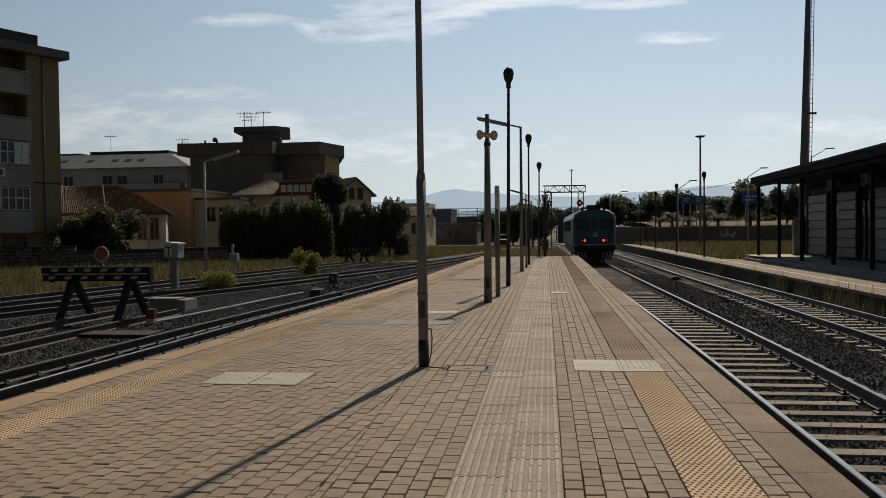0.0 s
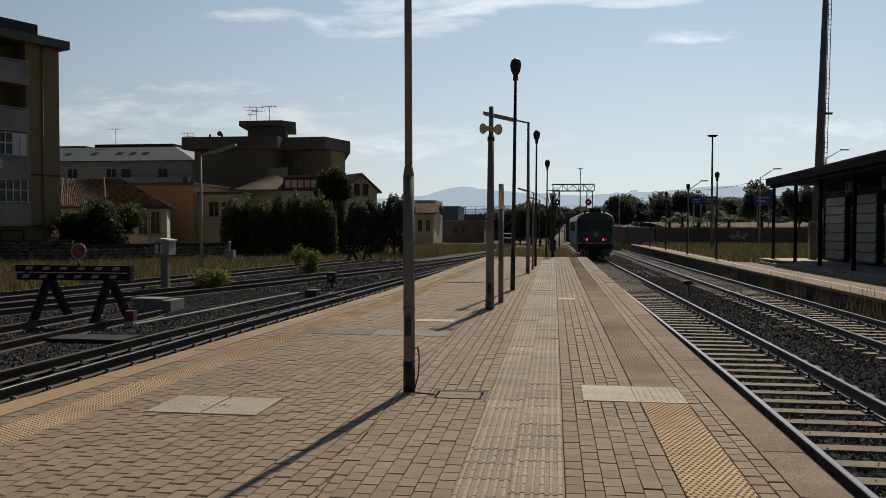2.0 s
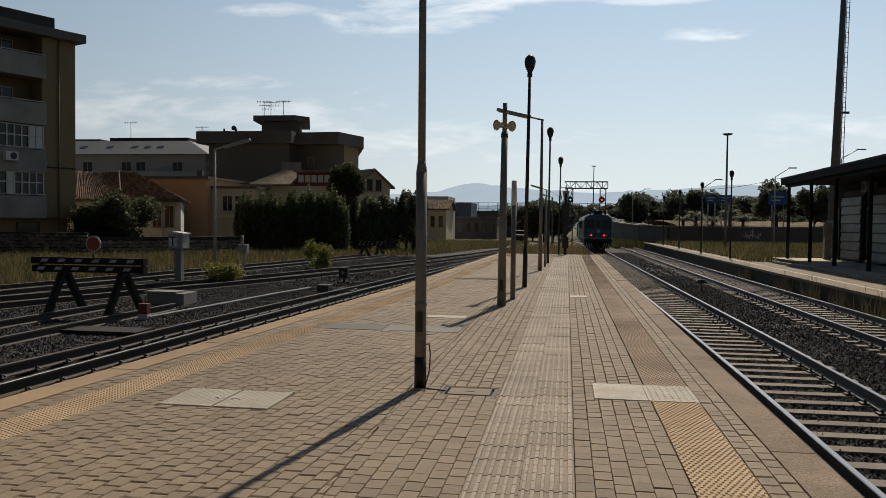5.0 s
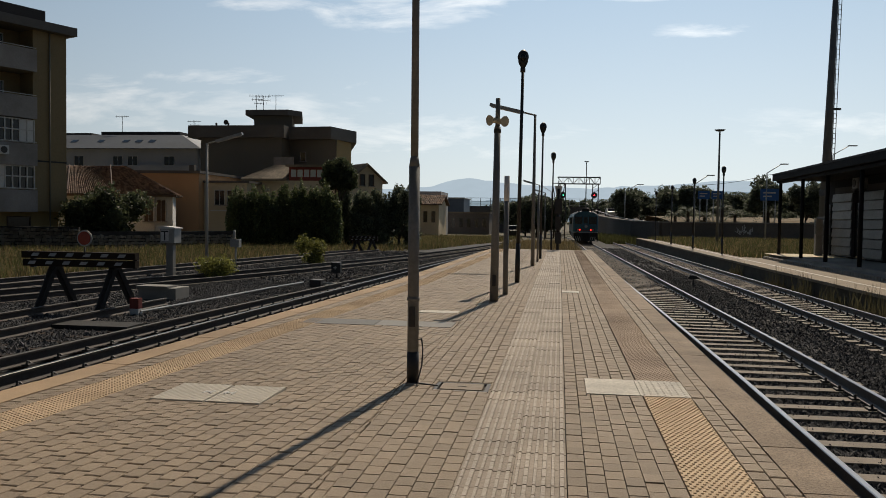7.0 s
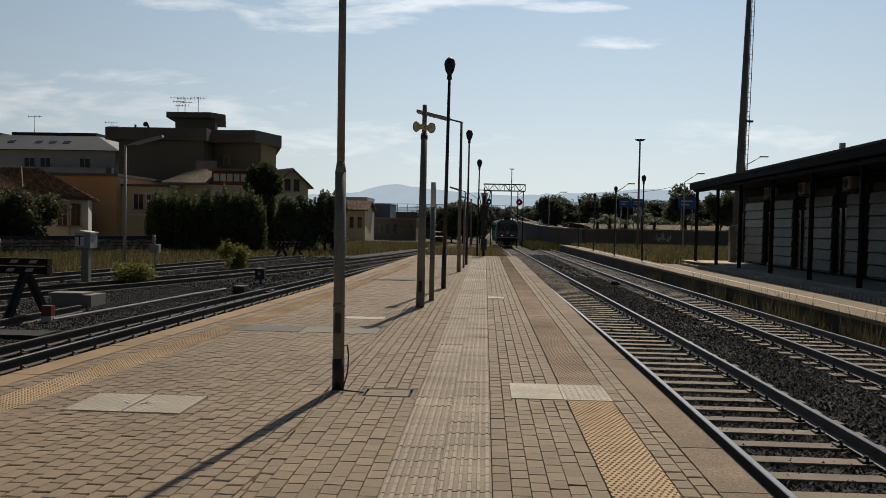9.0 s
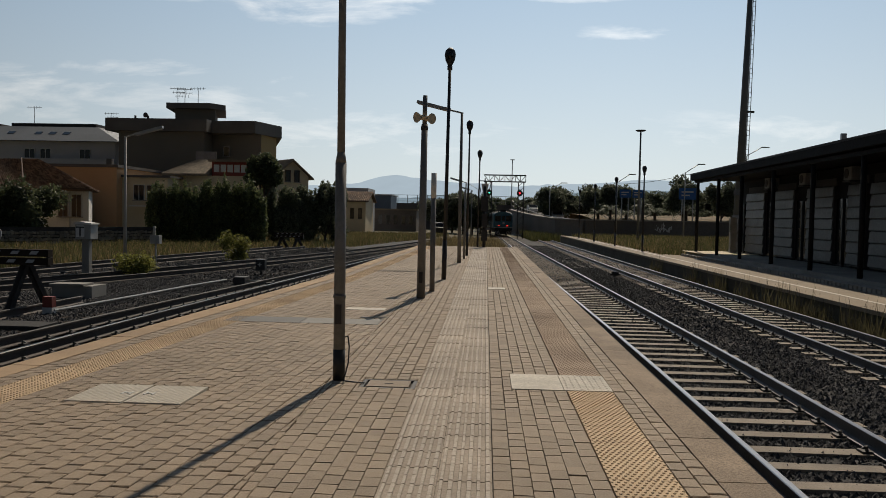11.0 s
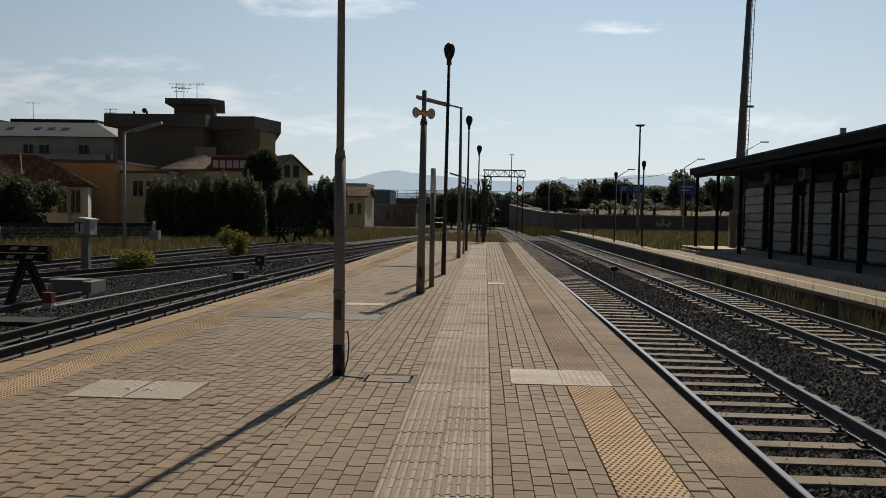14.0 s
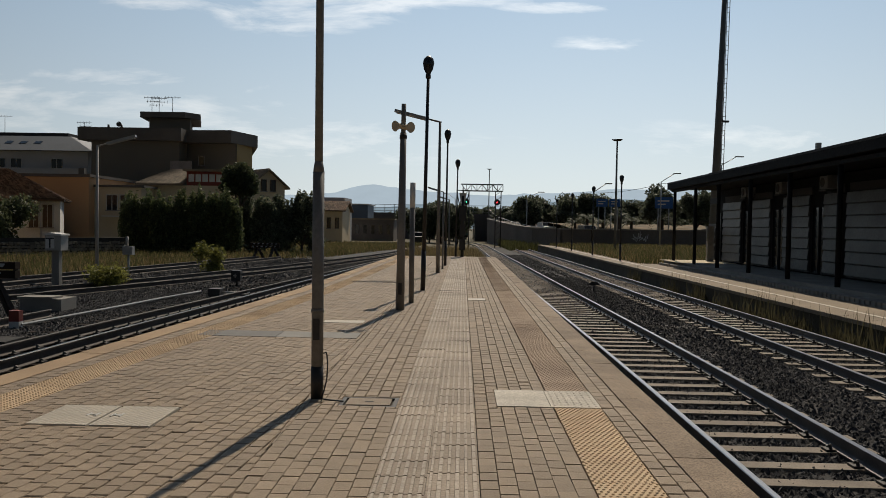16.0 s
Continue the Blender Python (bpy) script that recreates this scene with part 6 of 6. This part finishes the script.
rod(bm, (0.4, -0.15, 0.95), (0.45, -0.2, 0.35), 0.04, 0.04, 8)
part("coupling", bm, TRAIN_BLACK, train)
part("snow_guard", box(B(), -1.1, 1.1, 0.1, 0.25, 0.25, 0.8), TRAIN_BLACK, train)
for i in range(6):
    s = -1 if i < 3 else 1
    x = s * (0.5 + 0.22 * (i % 3))
    part("warning_stripe", prism(B(), [(x - 0.05, 0.3), (x + 0.05, 0.3), (x + 0.05 + s * 0.14, 0.75), (x - 0.05 + s * 0.14, 0.75)], 0.085, 0.098), TRAIN_GREY, train)
part("underframe", box(B(), -1.25, 1.25, 0.3, LEN - 0.3, 0.55, 1.14), TRAIN_BLACK, train)
wheels = []
wheel_mesh = shaped("wheelset", rod(rod(rod(B(), (-0.8, 0, 0), (-0.68, 0, 0), 0.45, 0.45, 24), (0.68, 0, 0), (0.8, 0, 0), 0.45, 0.45, 24), (-0.7, 0, 0), (0.7, 0, 0), 0.08, 0.08, 10), TRAIN_BLACK)
for y in (2.4, 4.85, 18.2, 20.65):
    wheels.append((y, part("wheelset", wheel_mesh, None, train, at=pose(0, y, 0.45))))
for s in (-1, 1):
    for i in range(8):
        part("side_window", box(B(), s * (HW + 0.004) - 0.01, s * (HW + 0.004) + 0.01, 3.2 + i * 2.1, 4.5 + i * 2.1, 2.1, 2.85), GLASS_DARK, train)
    part("side_door", box(B(), s * (HW + 0.006) - 0.012, s * (HW + 0.006) + 0.012, 1.2, 2.1, 1.2, 3.0), TRAIN_GREY, train)


# ---- what moves ----
def motions():
    way = [(0.0, 52.5), (1.0, 57.5), (2.0, 61.5), (3.0, 66.5), (4.0, 72.5), (6.5, 88.0), (7.0, 91.0), (8.0, 97.0), (9.0, 103.0), (11.5, 122.0), (12.5, 129.5), (14.0, 139.5), (16.0, 154.0)]
    rows, last = [], None
    for t, y in way:
        x0, x1 = track_one(y), track_one(y + 17)
        turn = -math.degrees(math.atan2(x1 - x0, 17))
        rows.append((t, pose(x0, y, z_right(min(y, 150)), 0, 0, turn)))
    walk(train, rows)
    for y0, w in wheels:
        # the wheels turn with the way run; their poses are in the train's space
        steps = []
        for k in range(0, 321):
            t = k * 0.05
            s = float(np.interp(t, [a for a, b in way], [b for a, b in way])) - way[0][1]
            steps.append((t, pose(0, y0, 0.45, -math.degrees(s / 0.45) % 360, 0, 0)))
        walk(w, steps)
    # two cars come down the road ramp
    for vehicle, way in ((white_car, ((0, 164), (8, 158), (11.5, 143), (12.5, 137), (14, 126.5), (15, 120), (16, 113))), (pale_car, ((0, 165.5), (5, 152), (9, 129.5), (11.5, 118), (12.5, 111), (14, 104), (16, 99)))):
        rows = []
        for t, y in way:
            x, z = road_at(y)
            xb, zb = road_at(y - 2.0)
            turn = math.degrees(math.atan2(-2.0, xb - x))
            rows.append((t, pose(x + 2.0, y, z, 0, 0, turn)))
        walk(vehicle, rows)

# ---- paving of the island platform, piece by piece ----
CUTS = [(-3.51, -2.49, 6.53, 7.25), (0.28, 1.22, 7.55, 8.28), (-1.15, -0.63, 7.46, 7.84), (-3.85, -1.55, 11.75, 12.35), (-2.35, -1.68, 13.55, 13.9), (0.09, 0.47, 18.1, 18.6)]
COL, ROW, GAP, GAP_Y = 0.118, 0.168, 0.0030, 0.0062
pieces, whole = [], []
paver_mesh = shaped("paver", box(B(), GAP - COL / 2, COL / 2 - GAP, GAP_Y - ROW / 2, ROW / 2 - GAP_Y, -0.03, 0.0), PAVER, 0.006)


def seam(y):
    return lin(y, ((-10, -1.2), (4.3, -1.38), (6.2, -1.45), (8, -1.5), (20, -1.5), (44.6, -1.4)))


def lay(y, left, right, skew=0.0, end=None):
    """One block from left to right at y, leaning with the paving's run; cut to fit round covers."""
    end = y + ROW if end is None else end
    if right - left < 0.014 or end - y < 0.014:
        return
    for a, b, c, d in CUTS:
        if right > a and left < b and end > c and y < d:
            lay(y, left, min(right, a), 0.0, end)
            lay(y, max(left, b), right, 0.0, end)
            lo, hi = max(left, a), min(right, b)
            lay(y, lo, hi, 0.0, min(end, c))
            lay(max(y, d), lo, hi, 0.0, end)
            return
    full = right - left > COL - 0.012 and end - y > ROW - 0.01
    if full and not skew and 4.0 < y < 6.9 and -1.5 < left and right < 0.9 and len(whole) < 300:
        whole.append(((left + right) / 2, y + ROW / 2))
        return
    e = RNG.normal(0, 0.0006, 4)
    g, gy = GAP * RNG.uniform(0.5, 1.6), GAP_Y * RNG.uniform(0.6, 1.35)
    c, cy, drop = 0.003, 0.007, 0.0055
    top = RNG.normal(0, 0.0014)
    a, b, y0, y1 = left + g, right - g, y + gy, end - gy
    out = [(a, y0, -0.03), (b, y0, -0.03), (b + skew, y1, -0.03), (a + skew, y1, -0.03),
           (a, y0, top - drop), (b, y0, top - drop), (b + skew, y1, top - drop), (a + skew, y1, top - drop),
           (a + c, y0 + cy, top + e[0]), (b - c, y0 + cy, top + e[1]), (b - c + skew, y1 - cy, top + e[2]), (a + c + skew, y1 - cy, top + e[3])]
    pieces.append(out)


faces = [(8, 9, 10, 11)] + [(i, (i + 1) % 4, (i + 1) % 4 + 4, i + 4) for i in range(4)] + [(i + 4, (i + 1) % 4 + 4, (i + 1) % 4 + 8, i + 8) for i in range(4)]
for base, n in ((0.0785, 6), (1.223, 2)):
    for k in range(n):
        y = Y0 + 0.1 + (ROW / 2 if k % 2 else 0) + RNG.uniform(-0.02, 0.02)
        while y < Y1 - ROW:
            lay(y, base + k * COL, base + (k + 1) * COL)
            y += ROW
for k in range(8):
    y = Y0 + 0.1 + (ROW / 2 if k % 2 else 0) + RNG.uniform(-0.02, 0.02)
    while y < Y1 - ROW:
        lay(y, max(-0.6 - (k + 1) * COL, seam(y) + 0.003), -0.6 - k * COL)
        y += ROW
for k in list(range(2)) + list(range(100, 134)):
    off = 0.35 + k * COL if k < 2 else 1.01 + (k - 100) * COL
    y = Y0 + 0.1 + (ROW / 2 if k % 2 else 0) + RNG.uniform(-0.02, 0.02)
    while y < Y1 - ROW:
        a, b = x_kerb_left(y), x_kerb_left(y + ROW)
        if a + off < seam(y) - 0.015:
            lay(y, a + off, min(a + off + COL, seam(y) - 0.003), b - a)
        y += ROW
v = np.array(pieces)
f = np.array(faces)[None] + 12 * np.arange(len(pieces))[:, None, None]
tagged(part("pavers", np_mesh("pavers", v.reshape(-1, 3), f.reshape(-1, 4), PAVER_FAR), None, platform), kind="stuff")
for x, y in whole:
    part("paver", paver_mesh, None, platform, at=pose(x, y, RNG.normal(0, 0.0015), RNG.normal(0, 0.25), RNG.normal(0, 0.35), RNG.normal(0, 0.25)))

# guide strip: two rows of ribbed tiles
TW = 0.3365
bm = box(B(), 0.0005 - TW / 2, TW / 2 - 0.0005, 0.003 - TW / 2, TW / 2 - 0.003, -0.03, -0.002)
for i in range(6):
    x = -0.142 + i * 0.0565
    for a, b in ((-0.163, -0.004), (0.004, 0.163)):
        w = 0.0125 if i % 2 else 0.009
        prism(bm, [(x - w - 0.003, -0.002), (x + w + 0.003, -0.002), (x + w, 0.0075), (x - w, 0.0075)], a, b)
# groove floors take a darker colour than the ribs
for face in bm.faces:
    face.material_index = 1 if face.calc_center_median().z < -0.001 else 0
guide_mesh = shaped("guide_tile", bm, [GUIDE, GUIDE_GROOVE])
for k in range(2):
    y = Y0 + 0.3 + 0.08 * k
    while y < Y1 - 0.2:
        part("guide_tile", guide_mesh, None, platform, at=pose(-0.432 + k * (TW + 0.002), y, RNG.normal(0, 0.0012), RNG.normal(0, 0.15), RNG.normal(0, 0.15), RNG.normal(0, 0.12)))
        y += TW + (0.010 if RNG.random() < 0.35 else 0.001)

# warning tiles with domes along both edges
DW = 0.425
ND = 10


def dome_tile(rise, mat):
    bm = box(B(), 0.002 - DW / 2, DW / 2 - 0.002, 0.002 - DW / 2, DW / 2 - 0.002, -0.03, 0.0)
    for i in range(ND):
        for j in range(ND):
            cx, cy = (i - 4.75 + 0.5 * (j % 2)) * DW / ND, (j - 4.5) * DW / ND
            lo = [bm.verts.new((cx + 0.0115 * math.cos(a), cy + 0.0115 * math.sin(a), 0.0)) for a in np.arange(6) * math.pi / 3]
            hi = [bm.verts.new((cx + 0.008 * math.cos(a), cy + 0.008 * math.sin(a), rise)) for a in np.arange(6) * math.pi / 3]
            for q in range(6):
                bm.faces.new((lo[q], lo[(q + 1) % 6], hi[(q + 1) % 6], hi[q]))
            bm.faces.new(hi)
    return shaped("warning_tile", bm, mat)


# the domes are worn flat along the far half of the platform
fresh, rubbed, worn = dome_tile(0.0065, DOTTED), dome_tile(0.005, DOTTED_WORN), dome_tile(0.0035, DOTTED_WORN)
y = 2.2255 - 28 * (DW + 0.001)
while y < Y1 - 0.3:
    if 7.4 < y < 8.2:
        y = 8.4955
    part("warning_tile", fresh if y < 8 else rubbed if y < 14 else worn, None, platform, at=pose(1.005, y, RNG.normal(0, 0.001), RNG.normal(0, 0.1), RNG.normal(0, 0.1), 0))
    y += DW + 0.001
y = Y0 + 0.3
while y < Y1 - 0.3:
    a = x_kerb_left(y)
    turn = -math.degrees(math.atan2(x_kerb_left(y + 0.2) - x_kerb_left(y - 0.2), 0.4))
    part("warning_tile", fresh, None, platform, at=pose(a + 0.80, y, RNG.normal(0, 0.001), RNG.normal(0, 0.1), RNG.normal(0, 0.1), turn + 90))
    y += DW + 0.001

# kerb stones
kerb_mesh = shaped("kerb_stone", box(B(), -0.158, 0.15, -0.496, 0.496, -0.22, 0.004), KERB, 0.012)
left_mesh = shaped("kerb_stone", box(B(), -0.165, 0.165, -0.496, 0.496, -0.22, 0.004), KERB_TAN, 0.012)
y = Y0 + 0.5
while y < Y1:
    part("kerb_stone", kerb_mesh, None, platform, at=pose(1.62, y, RNG.normal(0, 0.002), 0, RNG.normal(0, 0.2), 0))
    turn = -math.degrees(math.atan2(x_kerb_left(y + 0.3) - x_kerb_left(y - 0.3), 0.6))
    part("kerb_stone", left_mesh, None, platform, at=pose(x_kerb_left(y) + 0.175, y, RNG.normal(0, 0.002), 0, RNG.normal(0, 0.2), turn))
    y += 1.0

# covers and hatches let into the paving
def ribbed(parent, name, x0, x1, y0, y1, mat, pitch=0.058):
    """A cast plate: one sheet with slanting raised ribs inside a plain rim."""
    x0, x1, y0, y1 = x0 + 0.008, x1 - 0.008, y0 + 0.010, y1 - 0.010
    nx, ny = 84, 60
    u, w = np.meshgrid(np.linspace(0, 1, nx), np.linspace(0, 1, ny))
    x, y = x0 + (x1 - x0) * u, y0 + (y1 - y0) * w
    rib = np.clip(1.6 * np.sin((x - 0.55 * y) * 2 * math.pi / pitch), -1, 1)
    rim = (np.minimum(np.minimum(x - x0, x1 - x), np.minimum(y - y0, y1 - y)) < 0.014)
    z = np.where(rim, 0.005, 0.003 + 0.0055 * rib)
    border = (u == 0) | (u == 1) | (w == 0) | (w == 1)
    z[border] = -0.03
    k = (np.arange(ny - 1)[:, None] * nx + np.arange(nx - 1)[None]).ravel()
    return part(name, np_mesh(name, np.stack((x, y, z), -1).reshape(-1, 3), np.stack((k, k + 1, k + nx + 1, k + nx), -1), mat), None, parent)


PLATE = material("worn_steel_plate", (0.55, 0.49, 0.40), 0.6, 0.75, 1.2, 60.0, 0.3)
cov = thing("ribbed_cover", "pair of pale ribbed metal access covers in the paving", "cover")
for a, b in ((-3.51, -3.0), (-3.0, -2.49)):
    p = ribbed(cov, "cover_plate", a, b, 6.53, 7.25, PLATE)
    cx = b - 0.10 if a < -3.2 else a + 0.10
    bm = box(B(), cx - 0.035, cx + 0.035, 6.87, 6.89, 0.004, 0.012)
    for q in (-1, 1):
        box(bm, cx + q * 0.035 - 0.008, cx + q * 0.035 + 0.008, 6.83, 6.93, 0.004, 0.012)
    part("handle", bm, WHITE_FRAME, p, "pale lifting handle")
hatch = thing("white_hatch", "two worn white access plates in the paving by the warning strip", "cover")
p1 = part("plate", box(B(), 0.28, 0.765, 7.55, 8.28, -0.03, 0.006), HATCH, hatch, "plain pale plate", 0.004)
bm = box(B(), 0.77, 1.22, 7.55, 8.28, -0.03, 0.006)
for i in range(7):
    for j in range(9):
        cx, cy = 0.81 + i * 0.062, 7.6 + j * 0.08
        rod(bm, (cx, cy, 0.006), (cx, cy, 0.010), 0.014, 0.009, 6)
p2 = part("studded_plate", bm, HATCH, hatch)
small = thing("small_hatch", "small paved inspection hatch with a sunk frame", "cover")
part("infill", box(B(), -1.09, -0.69, 7.51, 7.79, -0.03, -0.002), PAVER, small)
bm = B()
for a, b, c, d in ((-1.15, -0.63, 7.46, 7.485), (-1.15, -0.63, 7.815, 7.84), (-1.15, -1.115, 7.485, 7.815), (-0.665, -0.63, 7.485, 7.815)):
    box(bm, a, b, c, d, -0.03, -0.006)
part("frame", bm, DARK_STEEL, small)
part("lifting_slot", box(B(), -0.93, -0.85, 7.64, 7.66, -0.002, 0.001), BLACK, small)
strip = thing("grey_cover_strip", "row of dark grey service covers across the paving", "cover")
part("dark_plate", box(B(), -3.85, -2.72, 11.75, 12.35, -0.03, 0.003), material("dark_cover", (0.16, 0.15, 0.14), 0.75, 0.7, 1.0, 50.0, 0.3), strip)
part("pale_plate", box(B(), -2.71, -1.55, 11.75, 12.35, -0.03, 0.003), material("pale_cover", (0.25, 0.235, 0.21), 0.75, 0.7, 1.0, 50.0, 0.3), strip)
slab = thing("pale_slab", "narrow pale access slab in the paving", "cover")
part("plate", box(B(), -2.35, -1.68, 13.55, 13.9, -0.03, 0.004), HATCH, slab)
slab = thing("pale_slab", "small white access slab beside the guide strip", "cover")
part("plate", box(B(), 0.09, 0.47, 18.1, 18.6, -0.03, 0.005), HATCH, slab)
for x0, x1, y in ((-3.2, -1.9, 23.2), (-0.62, 0.05, 20.6), (-0.62, 0.05, 26.2)):
    d = thing("drain_slot", "dark narrow drain slot across the paving", "drain")
    part("grate", box(B(), x0, x1, y, y + 0.07, 0.0045, 0.0075), JOINT, d)

motions()
